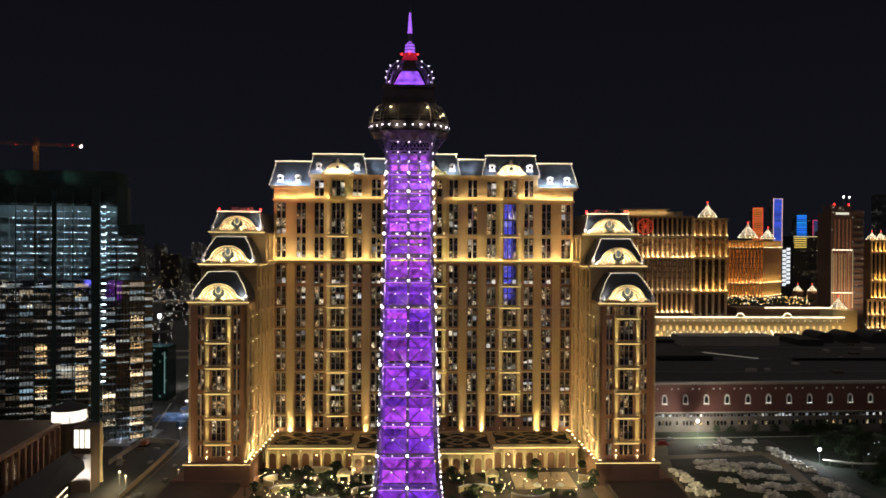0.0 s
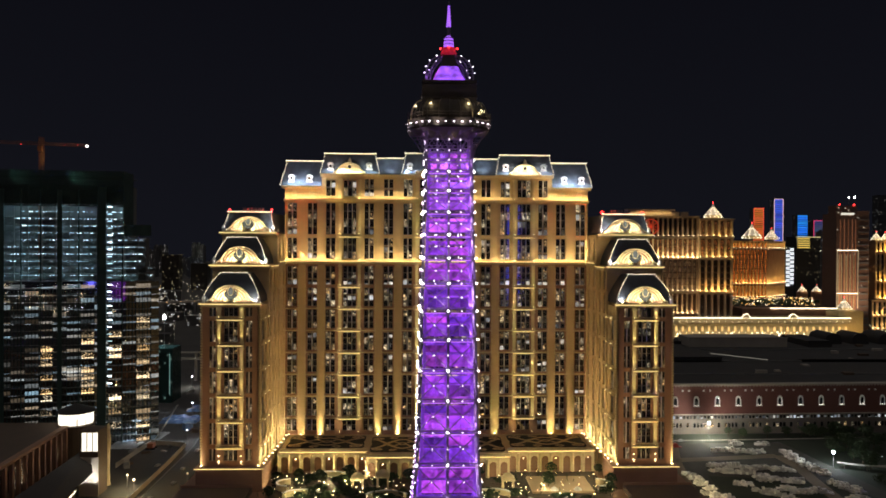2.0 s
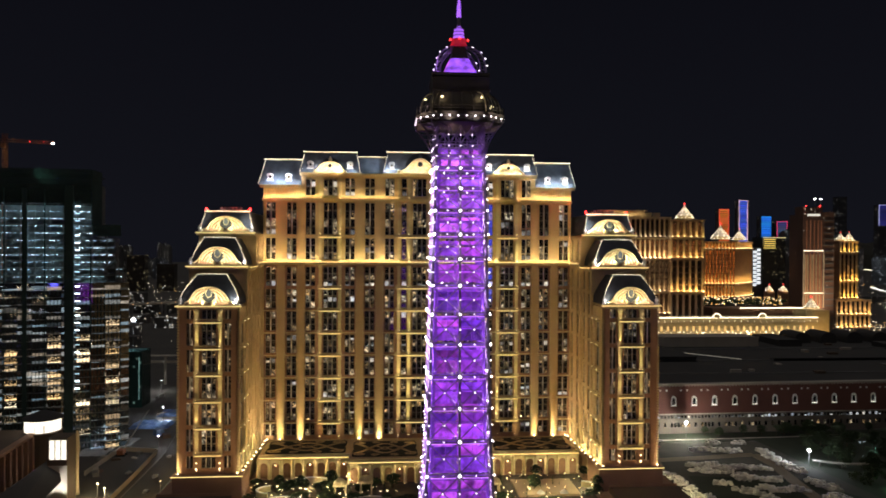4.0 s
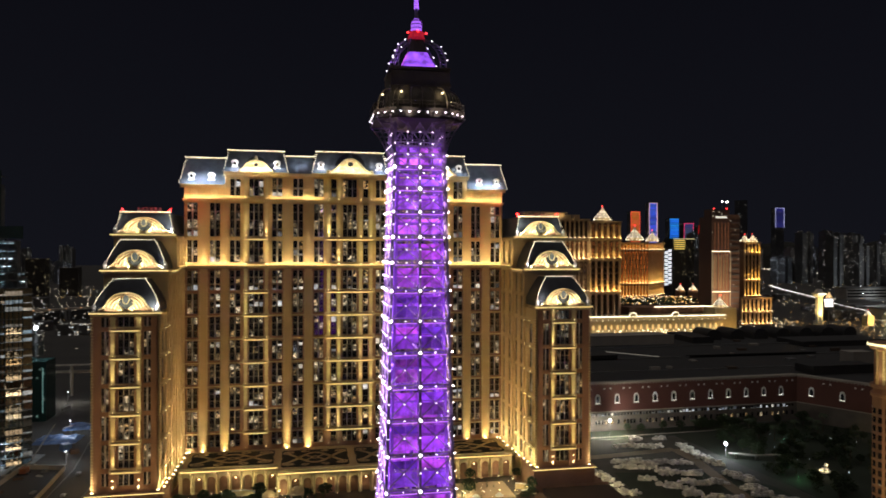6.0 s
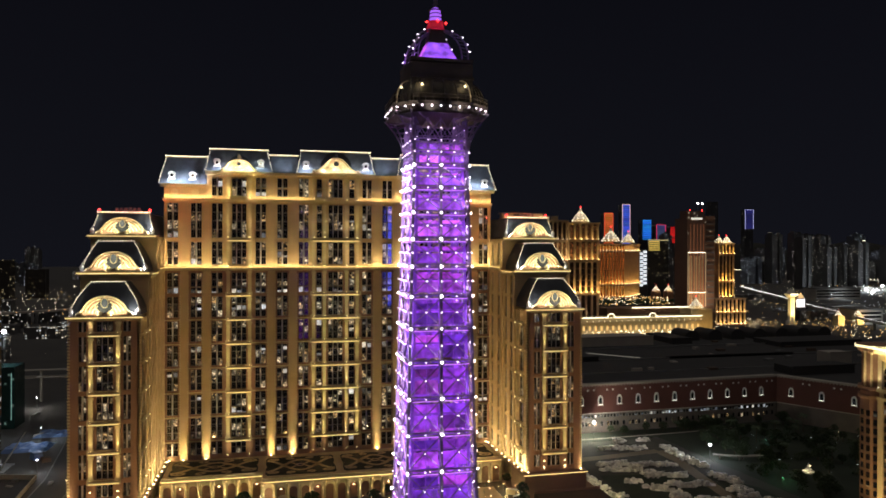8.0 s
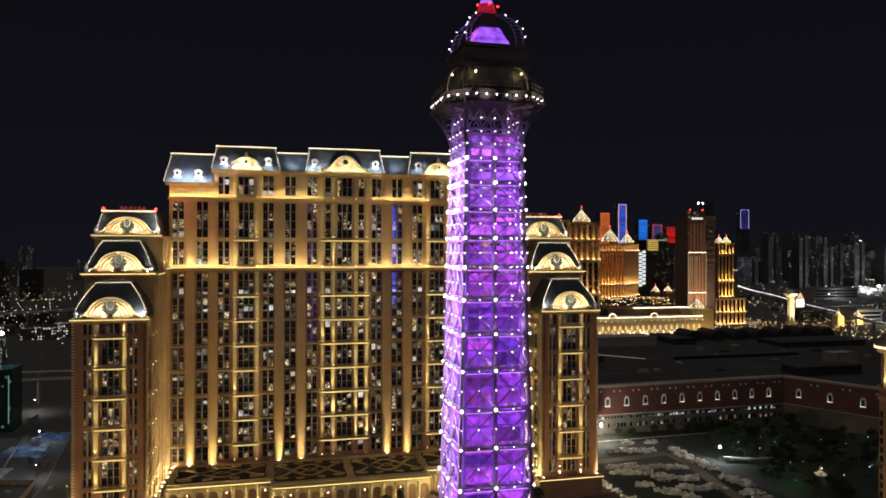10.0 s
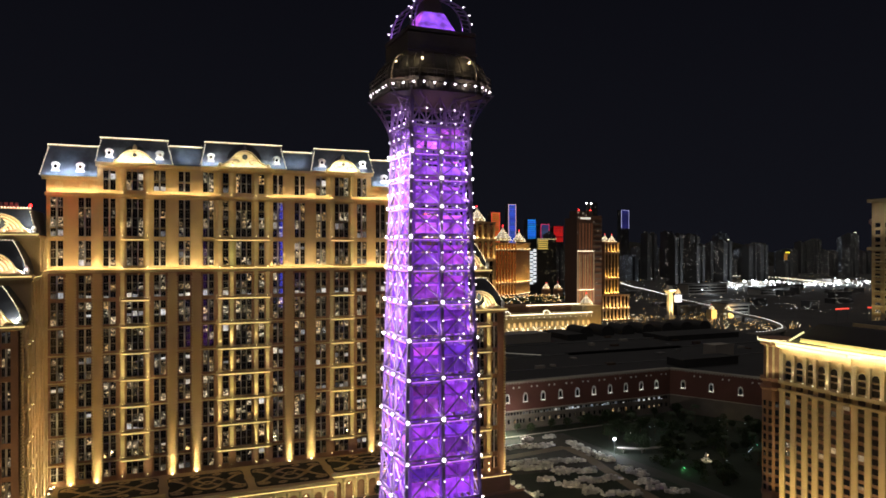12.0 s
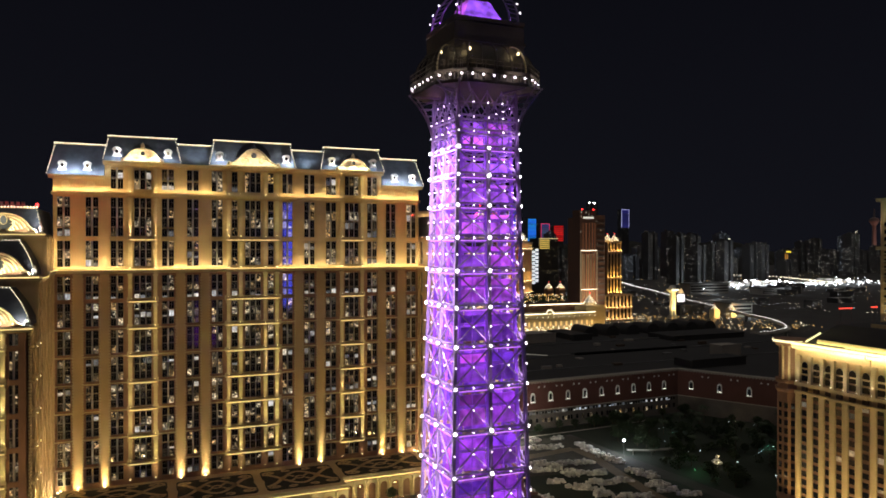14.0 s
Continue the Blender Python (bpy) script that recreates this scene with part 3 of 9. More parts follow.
def dormer_mesh():
    """An oval dormer with a moulded hood."""
    g = Geo()
    g.slab([(-1.25, 0), (1.25, 0), (1.05, 0.5)] + arc(0, 1.5, 1.15, 1.35, -20, 200, 12) + [(-1.05, 0.5)], -0.9, 1.6)
    g.slab([(-1.5, -0.25), (1.5, -0.25), (1.5, 0.15), (-1.5, 0.15)], -1.1, 1.6)
    g.slab(arc(0, 1.6, 1.6, 1.6, 15, 165, 10) + arc(0, 1.6, 1.15, 1.2, 165, 15, 10), -1.15, 1.4)
    return g.mesh("dormer", (0, 0, 0), M_PLASTER)


DORMER = dormer_mesh()
opening = Geo().lathe((0, 0, 0), [(0.02, 0.0), (0.55, 0.0), (0.55, 0.08), (0.02, 0.08)], 14)
for i, p in enumerate(opening.v):
    opening.v[i] = Vector((p.x, -p.z, p.y * 1.2))
OPENING = opening.mesh("pane", (0, 0, 0), M_GLASS)


def dormer(x, y, z, parent, watts=90):
    d = piece("dormer", DORMER, (x, y, z), parent, "white oval dormer window")
    piece("pane", OPENING, (x, y - 0.92, z + 1.5), d)
    spot((x, y - 2.6, z - 0.4), (x, y, z + 2.0), watts * 2.4, 95, WHITE, 0.2, 0.8, "dormer_light")


for s in (-1, 1):
    a, b = sorted((XC + s * 52.6, XC + s * 71.0))
    mansard(a, b, Z_EAVE_END + 0.4, 161.3, YM - 0.6, YM + 25, 2.6, hotel, hips=(s < 0, s > 0))
    a, b = sorted((XC + s * 26.5, XC + s * 53.0))
    mansard(a, b, Z_EAVE + 0.5, 164.6, YM - 1.4, YM + 25, 1.9, hotel)
    a, b = sorted((XC + s * 16.0, XC + s * 27.0))
    mansard(a, b, Z_EAVE + 0.3, 162.8, YM - 0.2, YM + 25, 1.6, hotel, hips=(False, False))
    for u in (58.0, 66.0):
        dormer(XC + s * u, YM + 0.2, 152.0, hotel, 160)
    for u in (31.0, 48.4):
        dormer(XC + s * u, YM - 0.6, 157.6, hotel, 110)
mansard(XC - 16.3, XC + 16.3, Z_EAVE + 0.5, 165.0, YM - 1.6, YM + 25, 1.9, hotel)
for u in (-12.6, 12.6):
    dormer(XC + u, YM - 0.8, 157.6, hotel, 110)
for u in (-62, -45, -34.5, -21, -14, 14, 21, 34.5, 45, 62):
    zb = Z_EAVE_END if abs(u) > 53 else Z_EAVE
    spot((XC + u, YM - 2.6, zb + 0.9), (XC + u, YM + 1.2, zb + 7), 3300, 120, COOL, 0.3, 0.9, "roof_light")


def pediment(x, y, z, rx, rz, parent, peak=False):
    """Curved pediment with flared feet and scrolls, under a dark slate hood with a finial."""
    m = Matrix.Translation((x, y, z))
    if peak:
        half_out = [(rx, 0), (rx * 0.98, rz * 0.08), (rx * 0.80, rz * 0.15), (rx * 0.62, rz * 0.30), (rx * 0.48, rz * 0.55), (rx * 0.38, rz * 0.72), (rx * 0.25, rz * 0.90), (rx * 0.12, rz * 0.98), (0.0, rz)]
    else:
        half_out = [(rx, 0), (rx * 0.98, rz * 0.12), (rx * 0.86, rz * 0.20)] + [(rx * 0.78 * math.cos(a), rz * (0.06 + 0.94 * math.sin(a))) for a in [radians(20 + 10 * k) for k in range(8)]]
    out = half_out + [(-u, v) for u, v in half_out[-2::-1]]
    hood = [(rx * 0.66 * math.cos(a), rz * (0.5 + 0.95 * math.sin(a) ** 1.3)) for a in [radians(180 * k / 16) for k in range(17)]]
    p = part("pediment", Geo(m).slab(out, -0.3, 1.2), M_ORNAMENT, parent, "floodlit cream curved pediment with scrolls")
    part("moulding", Geo(m).sweep([(u, -0.5, v) for u, v in out], 0.6, 0.5), M_STONE2, p)
    part("sill", Geo(m).box(-rx * 1.03, rx * 1.03, -0.8, 0.2, -0.5, 0.1), M_STONE2, p)
    part("hood", Geo(m).slab(hood, 1.2, 4.0), M_SLATE_DARK, p, "dark slate hood behind the pediment")
    disc = [(rz * 0.17 * math.cos(k * math.pi / 8), rz * (0.62 + 0.17 * math.sin(k * math.pi / 8))) for k in range(16)]
    part("round_pane", Geo(m).slab(disc, -0.42, -0.3), M_SLATE_DARK, p)
    for s in (-1, 1):
        curl = [(s * rx * (0.36 + 0.20 * math.cos(t) * (1 - t * 0.06)), -0.5, rz * (0.30 + 0.19 * math.sin(t) * (1 - t * 0.06))) for t in [k * 0.6 for k in range(11)]]
        part("scroll", Geo(m).sweep(curl, 0.42, 0.5, 0.5), M_ORNAMENT, p)
        part("volute", Geo(m).ball((s * rx * 0.92, -0.55, rz * 0.12), rz * 0.11, 8), M_ORNAMENT, p)
    part("finial", Geo(m).lathe((0, 0.6, rz * 0.98), [(0.9, 0), (0.55, 0.5), (0.85, 1.1), (0.5, 1.9), (0.12, 2.5)], 9), M_SLATE if peak else M_STONE2, p)
    for s in (-0.55, 0.0, 0.55):
        spot((x + rx * s, y - 2.4, z - 0.2), (x + rx * s * 0.8, y, z + rz * 0.6), 2500, 115, (1.0, 0.89, 0.60), 0.2, 0.9, "pediment_light")
    for s in (-1, 1):
        spot((x + s * rx * 1.05, y - 0.6, z + 0.5), (x + s * rx * 0.9, y + 4.0, z + 5.5), 2600, 100, WHITE, 0.2, 0.9, "roof_light")


for u in (-39.7, 39.7):
    pediment(XC + u, YM - 2.4, Z_EAVE + 0.7, 7.0, 4.6, hotel)
pediment(XC, YM - 2.6, Z_EAVE + 0.7, 10.0, 6.4, hotel, True)

# gold light along the main cornice and uplights that wash the piers
g = Geo().box(XC - 69, XC + 69, YM - 1.05, YM - 0.9, Z_COR + 0.52, Z_COR + 0.72)
part("light_line", g, M_BULB_GOLD, hotel)
for u in (69.2, 61.2, 52.5, 26.6, 17.8):
    for s in (-1, 1):
        x = XC + s * min(u, 68.2)
        spot((x, YM - 1.0, Z_COR + 0.8), (x, YM + 0.1, Z_COR + 10), 3900, 62, GOLD, 0.25, 0.9)
        spot((x, YM - 1.6, Z_COR + 0.8), (x, YM + 0.1, Z_COR + 20), 11500, 22, GOLD, 0.2, 1.0)
        if u < 53:
            spot((x, YM - 1.0, Z_COR2 + 0.8), (x, YM + 0.1, Z_COR2 + 7), 1050, 100, GOLD, 0.25, 0.9)
for u in (35.2, 44.2, 10.4):
    for s in (-1, 1):
        spot((XC + s * u, YM - 1.0, Z_COR2 + 0.8), (XC + s * u, YM + 0.1, Z_COR2 + 7), 1050, 100, GOLD, 0.25, 0.9)

for a, b in ((-69, -44.5), (-35, -10), (10, 35), (44.5, 69)):
    strip(XC + a, XC + b, YM - 0.9, Z_COR + 0.85, (YM + 0.3, Z_COR + 7), 1150)
for a, b in ((-52, -44.5), (-35, -10), (10, 35), (44.5, 52)):
    strip(XC + a, XC + b, YM - 0.8, Z_COR2 + 0.8, (YM + 0.4, Z_COR2 + 5), 25 * (b - a))
for s in (-1, 1):
    a, b = sorted((XC + s * 53, XC + s * 69))
    strip(a, b, YM - 0.8, Z_COR2 + 0.8, (YM + 0.4, Z_COR2 + 4), 620)
    strip(a, b, YM - 2.0, Z_EAVE_END + 0.9, (YM + 2.0, Z_EAVE_END + 6), 2167, COOL)
    a, b = sorted((XC + s * 28, XC + s * 52))
    strip(a, b, YM - 2.6, Z_EAVE + 0.9, (YM + 0.6, Z_EAVE + 5), 1250, COOL)
strip(XC - 15.5, XC + 15.5, YM - 2.8, Z_EAVE + 0.9, (YM + 0.6, Z_EAVE + 5), 1500, COOL)

# floodlights at the foot of the facade
flood = Geo().box(-0.45, 0.45, -0.3, 0.3, 0, 0.5)
FLOOD = flood.mesh("floodlight", (0, 0, 0), M_IRON_DARK)
LENS = Geo().lathe((0, 0, 0.5), [(0.02, 0), (0.36, 0), (0.3, 0.3), (0.02, 0.42)], 10).mesh("lens", (0, 0, 0), M_BULB_WARM)


def foot_light(x, y, z, tx, ty, tz, watts, angle=60):
    f = piece("floodlight", FLOOD, (x, y, z), hotel)
    piece("lens", LENS, (x, y, z), f)
    side = Vector((tx - x, ty - y, 0)).normalized() * 1.2
    near = (x + side.x * 0.35, y + side.y * 0.35, z + 1.05)
    spot(near, (x + side.x, y + side.y, z + 1.3), watts * 0.03, 150, (1.0, 0.84, 0.40), 0.15, 1.0)
    spot((x, y, z + 1.15), (x + side.x, y + side.y, z + 4.0), watts * 0.15, 70, GOLD, 0.2, 1.0)
    spot((x, y, z + 1.15), (x + side.x, y + side.y, z + 10), watts * 0.7, 34, GOLD, 0.2, 1.0)
    spot((x - side.x * 0.8, y - side.y * 0.8, z + 1.2), (x + side.x, y + side.y, z + 32), watts * 0.85, 18, GOLD, 0.2, 1.0)


for u in (61.2, 52.5, 26.6, 17.8, 66.6):
    for s in (-1, 1):
        foot_light(XC + s * u, YM - 1.5, Z_POD, XC + s * u, YM - 0.2, Z_POD + 22, 19000, 96)

# added broad lamps without fixtures on the podium roof, to lift the upper storeys
for u in (-57, -34, -12, 12, 34, 57):
    spot((XC + u, YM - 15, Z_POD + 1.2), (XC + u, YM, 99), 9000, 52, (1.0, 0.63, 0.25), 0.4, 1.0, "facade_flood")
for s in (-1, 1):
    spot((XC + s * 54, 300, Z_POD + 1.2), (XC + s * 70, 304, 92), 50000, 70, (1.0, 0.63, 0.25), 0.4, 1.0, "facade_flood")
    spot((XC + s * 81, 264, 31.5), (XC + s * 81, 282, 82), 16000, 52, (1.0, 0.63, 0.25), 0.4, 1.0, "facade_flood")

# ---- stepped wings ----
U0, U1 = 69.9, 92.3
STEPS = [(282.0, 296.0, 100.4), (295.5, 310.4, 114.9), (310.0, 350.0, 128.4)]
UC = (U0 + U1) / 2
W_ROWS = [(ROW_TOP - PITCH * k + 0.9, ROW_TOP - PITCH * (k - 1) - 0.7) for k in range(1, 7)] + [(39.4, 44.0)]
W_ROWS[0] = (W_ROWS[0][0], 99.0)
W_COLS = [(-7.0, 2.4), (0.0, 5.2), (7.0, 2.4)]
SIDE_IN = [69.9, 69.2, 68.6]


def lunette(x, y, z, rx, rz, parent):
    """Half-round gable with flared feet, gilded scrolls and a dark round light in its head."""
    m = Matrix.Translation((x, y, z))
    side = [(rx * 1.12, 0.0), (rx * 1.10, rz * 0.10), (rx * 0.98, rz * 0.17), (rx * 0.90, rz * 0.27)]
    side += [(rx * 0.88 * math.cos(a), rz * (0.08 + 0.92 * math.sin(a))) for a in [radians(18 + 8 * k) for k in range(10)]]
    out = side + [(-u, v) for u, v in side[-2::-1]]
    # the back is darker render, to put shade into the gaps between scrolls
    p = part("lunette", Geo(m).slab(out, -0.1, 1.2), M_BRICKWALL, parent, "floodlit half-round gable with gilded scrollwork")
    part("hood_mould", Geo(m).sweep([(u, -0.4, v) for u, v in out], 0.7, 0.7), M_STONE2, p)
    part("sill", Geo(m).box(-rx * 1.16, rx * 1.16, -0.9, 0.1, -0.6, 0.1), M_STONE2, p)
    # the dark fan-shaped plate behind the scrolls
    fan = [(0.0, rz * 0.10)] + [(rx * 0.36 * math.cos(a), rz * (0.20 + 0.62 * math.sin(a))) for a in [radians(12 + 13 * k) for k in range(13)]]
    part("fanlight", Geo(m).slab(fan, -0.2, -0.12), M_SLATE_DARK, p)
    for e in (-1, 1):
        lyre = [(e * rx * (0.10 + 0.26 * math.sin(t)), -0.42, rz * (0.10 + 0.62 * t / 2.6)) for t in [k * 0.26 for k in range(11)]]
        part("scroll", Geo(m).sweep(lyre, 0.75, 0.5, 0.6), M_ORNAMENT, p)
        for r0, a0, a1 in ((0.76, 14, 80), (0.62, 10, 70), (0.48, 8, 58), (0.34, 6, 44)):
            wing = [(e * rx * r0 * math.cos(radians(a0 + (a1 - a0) * k / 8)), -0.3, rz * (0.06 + r0 * 1.08 * math.sin(radians(a0 + (a1 - a0) * k / 8)))) for k in range(9)]
            part("feather", Geo(m).sweep(wing, 0.66, 0.5, 0.55), M_ORNAMENT, p)
        curl = [(e * (rx * 0.90 + 0.75 * (1 - t * 0.13) * math.cos(t)), -0.5, rz * 0.11 + 0.62 * (1 - t * 0.13) * math.sin(t)) for t in [k * 0.55 for k in range(11)]]
        part("volute", Geo(m).sweep(curl, 0.42, 0.5, 0.5), M_ORNAMENT, p)
        part("foot", Geo(m).lathe((e * rx * 0.2, -0.55, -0.1), [(0.5, 0), (0.85, 0.35), (0.8, 0.8), (0.3, 1.15)], 9), M_ORNAMENT, p)
    disc = [(rz * 0.17 * math.cos(k * math.pi / 8), rz * (0.66 + 0.25 * math.sin(k * math.pi / 8))) for k in range(17)]
    part("round_pane", Geo(m).slab(disc[:-1], -0.3, -0.1), M_SLATE, p)
    part("pane_ring", Geo(m).sweep([(u, -0.4, v) for u, v in disc], 0.26, 0.3), M_STONE2, p)
    for e in (-0.8, -0.36, 0.36, 0.8):
        spot((x + e * rx, y - 3.4, z - 0.3), (x + e * rx * 0.8, y, z + rz * 0.6), 3900, 95, (1.0, 0.90, 0.60), 0.2, 0.9, "lunette_light")


def bell_roof(x, y0, y1, z0, hw, hw_top, h, parent):
    """Dark bell-shaped slate roof with bulbs on its hips."""
    n = 7
    prev = None
    hips = Geo()
    verts, faces = [], []
    for k in range(n + 1):
        t = k / n
        q = t ** 0.86
        w = hw + (hw_top - hw) * t ** 1.35
        dy = (hw - w) * 0.75
        cur = (x - w, x + w, y0 + dy, y1, z0 + h * q)
        c = 4 * k
        verts += [(cur[0], cur[2], cur[4]), (cur[1], cur[2], cur[4]), (cur[1], cur[3], cur[4]), (cur[0], cur[3], cur[4])]
        if prev:
            faces += [(c - 4 + i, c - 4 + (i + 1) % 4, c + (i + 1) % 4, c + i) for i in range(4)]
            for s in (0, 1):
                strung((prev[s], prev[2] - 0.2, prev[4] + 0.2), (cur[s], cur[2] - 0.2, cur[4] + 0.2), 0.9, 0.14, hips)
        prev = cur
    faces += [(3, 2, 1, 0), (4 * n, 4 * n + 1, 4 * n + 2, 4 * n + 3)]
    g = Geo().add(verts, faces)
    strung((prev[0], prev[2] - 0.3, prev[4] + 0.3), (prev[1], prev[2] - 0.3, prev[4] + 0.3), 0.9, 0.15, hips)
    rf = part("roof", g, M_SLATE_DARK, parent, "dark bell-shaped slate roof")
    part("light_string", hips, M_BULB_STRING, rf, "string of small warm bulbs", "stuff")
    g = Geo()
    g.box(x - hw_top * 0.6, x + hw_top * 0.6, prev[2] + 0.6, prev[2] + 0.75, prev[4] + 1.2, prev[4] + 1.4)
    for i in range(7):
        xx = x - hw_top * 0.6 + hw_top * 1.2 * i / 6
        g.box(xx - 0.08, xx + 0.08, prev[2] + 0.6, prev[2] + 0.75, prev[4], prev[4] + 1.4)
    part("roof_railing", g, M_STONE2, rf)


for s in (-1, 1):
    X = lambda u: XC + s * u
    xa, xb = sorted((X(U0), X(U1)))
    xm = X(UC)
    # bodies
    for k, (y0, y1, z1) in enumerate(STEPS):
        a, b = sorted((X(SIDE_IN[k] + 0.9), X(U1)))
        g = Geo().box(a, b, y0 + 1.0, y1, Z_DECK, z1)
        part("wing_core", g, M_STONE, hotel)
        cornice(xa, xb, z1 + 0.5, 1.0, 1.6, y0, hotel, 0.9)
        g = Geo().box(xa - 0.9, xb + 0.9, y0 - 1.16, y0 - 1.02, z1 - 0.15, z1 + 0.15)
        part("light_line", g, M_BULB_GOLD if k == 1 else M_EDGE_GLOW, hotel)
    # front of the lowest step
    g = Geo()
    y0 = STEPS[0][0]
    wall_grid(g, xa, xb, Z_POD, 99.6, y0, [(xm + u, w) for u, w in W_COLS], W_ROWS, 1.0)
    part("wing_front_wall", g, M_BRICKWALL, hotel)
    for u, w in W_COLS:
        for a, b in W_ROWS:
            window(hotel, (xm + u, y0 + 0.62, a), w, b - a, floors_of(a, b), 3 if w > 4 else 2)
    for off in (-4.3, 4.3):
        for a, b in [(z + 0.4, z + PITCH - 1.0) for z in BAL_Z[1:7]]:
            b = min(b, 99.2)
            key = round(b - a, 2)
            if key not in PIL:
                PIL[key] = pilaster_mesh(a, b, 1.5)
            piece("pilaster", PIL[key], (xm + off, y0 - 0.02, a), hotel)
            sconce((xm + off, y0 - 0.45, a + 0.9), hotel, 78)
        sconce((xm + off, y0 - 0.1, 39.2), hotel, 120)
        piece("lens", Geo().ball((0, 0, 0), 0.3, 7).mesh("lens", (0, 0, 0), M_BULB_WARM), (xm + off, y0 - 0.7, 39.4), hotel)
        piece("lens", Geo().ball((0, 0, 0), 0.25, 7).mesh("lens", (0, 0, 0), M_BULB_WARM), (xm + off, y0 - 0.7, 41.6), hotel)
    for z in BAL_Z[1:7]:
        piece("light_line", BAL_GLOW[10.2], (xm, y0, z), piece("balcony", BALCONY[10.2], (xm, y0, z), hotel))
    # quoins on both front corners
    g = Geo()
    for k in range(58):
        z = 38.6 + k * 1.05
        for x in (xa, xb):
            g.box(x - 0.45, x + 0.45, y0 - 0.15, y0 + 0.6, z, z + 0.55)
    part("quoin", g, M_STONE2, hotel, kind="stuff")
    foot_light(xa + 0.3, y0 - 0.9, Z_POD, xa + 0.3, y0 - 0.1, Z_POD + 20, 7000, 40)
    foot_light(xb - 0.3, y0 - 0.9, Z_POD, xb - 0.3, y0 - 0.1, Z_POD + 20, 7000, 40)
    # plinth under the wing
    g = Geo().box(xa - 1.5, xb + 1.5, y0 - 2.0, y0 + 14, Z_DECK, Z_POD - 0.4)
    g.box(xa - 2.0, xb + 2.0, y0 - 2.5, y0 + 14, Z_POD - 0.4, Z_POD)
    part("plinth", g, M_BRICKWALL, hotel)
    g = Geo().box(xa - 2.0, xb + 2.0, y0 - 2.6, y0 - 2.5, Z_POD - 0.3, Z_POD - 0.08)
    part("light_line", g, M_BULB_GOLD, hotel)
    # inner side walls with their windows
    turn = radians(90) if s < 0 else radians(-90)
    for k, (ya, yb, z1) in enumerate(((282.0, 295.5, 99.6), (295.5, 310.0, 114.0), (310.0, 328.0, 127.6))):
        x = X(SIDE_IN[k])
        if s < 0:
            m = Matrix.Translation((x, 0, 0)) @ Matrix.Rotation(radians(90), 4, "Z")
            a0, a1 = ya, yb
        else:
            m = Matrix.Translation((x, 0, 0)) @ Matrix.Rotation(radians(-90), 4, "Z")
            a0, a1 = -yb, -ya
        n = 2
        cs = [(a0 + (a1 - a0) * (i + 0.5) / n, 3.0) for i in range(n)]
        if k == 0:
            cs = [((a0 + a1) / 2, 5.0)]
        rows = [r for r in ROWS_LOW + ROWS_UP if r[1] < z1]
        g = Geo(m)
        wall_grid(g, a0, a1, Z_POD, z1, 0.0, cs, rows, 0.9)
        part("wing_side_wall", g, M_STONE, hotel)
        for c, w in cs:
            for a, b in rows:
                at = m @ Vector((c, 0.6, a))
                window(hotel, at, w, b - a, floors_of(a, b), 2, turn, True)
            if k == 0:
                for z in BAL_Z[1:7]:
                    piece("balcony", BALCONY[8.6], m @ Vector((c, 0, z)), hotel, rz=turn)
                    for e in (-3.4, 3.4):
                        SCONCES.ball(m @ Vector((c + e, -1.5, z + 0.1)), 0.15, 6)
                    spot(m @ Vector((c, -0.9, z + 1.2)), m @ Vector((c, 0, z + 6)), 1100, 70, GOLD, 0.15, 0.9)
        if k:
            cornice(a0, a1, min(Z_COR + 0.5, z1 + 0.5), 0.9, 1.3, 0.0, hotel, m=m)
            g = Geo(m).box(a0, a1, -1.05, -0.9, min(Z_COR, z1) + 0.52, min(Z_COR, z1) + 0.72)
            part("light_line", g, M_BULB_GOLD, hotel)
            for i in range(3):
                c = a0 + (a1 - a0) * (i + 0.5) / 3
                spot(m @ Vector((c, -1.5, min(Z_COR, z1) + 0.9)), m @ Vector((c, 0.0, min(Z_COR, z1) + 9)), 3400, 70, GOLD, 0.25, 0.9)
        for i in range(3):
            c = a0 + (a1 - a0) * (i + 0.5) / 3
            p = m @ Vector((c, -1.2, Z_POD))
            q = m @ Vector((c, -0.1, Z_POD + 20))
            foot_light(p.x, p.y, p.z, q.x, q.y, q.z, 34000, 70)
    # roofs
    bell_roof(xm, 282.6, 296.5, 100.9, 11.2, 5.4, 11.2, hotel)
    lunette(xm, 281.9, 101.0, 8.0, 6.6, hotel)
    bell_roof(xm, 296.2, 311.0, 115.4, 10.6, 6.0, 10.8, hotel)
    lunette(xm, 295.4, 115.7, 8.3, 6.8, hotel)
    rf = mansard(xa + 0.3, xb - 0.3, 128.9, 137.2, 310.4, 349.0, 2.0, hotel)
    lunette(xm, 309.9, 129.2, 8.3, 6.0, hotel)
    for k, (yy, zz) in enumerate(((282.4, 100.9), (296.0, 115.4), (310.3, 128.9))):
        for u in (U0 + 0.6, U1 - 0.6):
            g = Geo().lathe((X(u), yy, zz), [(0.5, 0), (0.75, 0.3), (0.45, 0.7), (0.8, 1.4), (0.65, 2.1), (0.2, 2.6), (0.1, 3.2)], 10)
            part("urn", g, M_PLASTER, hotel, "white stone urn")
        spot((X(U0 + 1.8), yy - 1.6, zz + 0.6), (X(U0 + 2.2), yy + 2.0, zz + 4.5), 5200, 120, WHITE, 0.25, 0.8, "roof_light")
        spot((X(U1 - 1.8), yy - 1.6, zz + 0.6), (X(U1 - 2.2), yy + 2.0, zz + 4.5), 250, 120, WHITE, 0.25, 0.8, "roof_light")
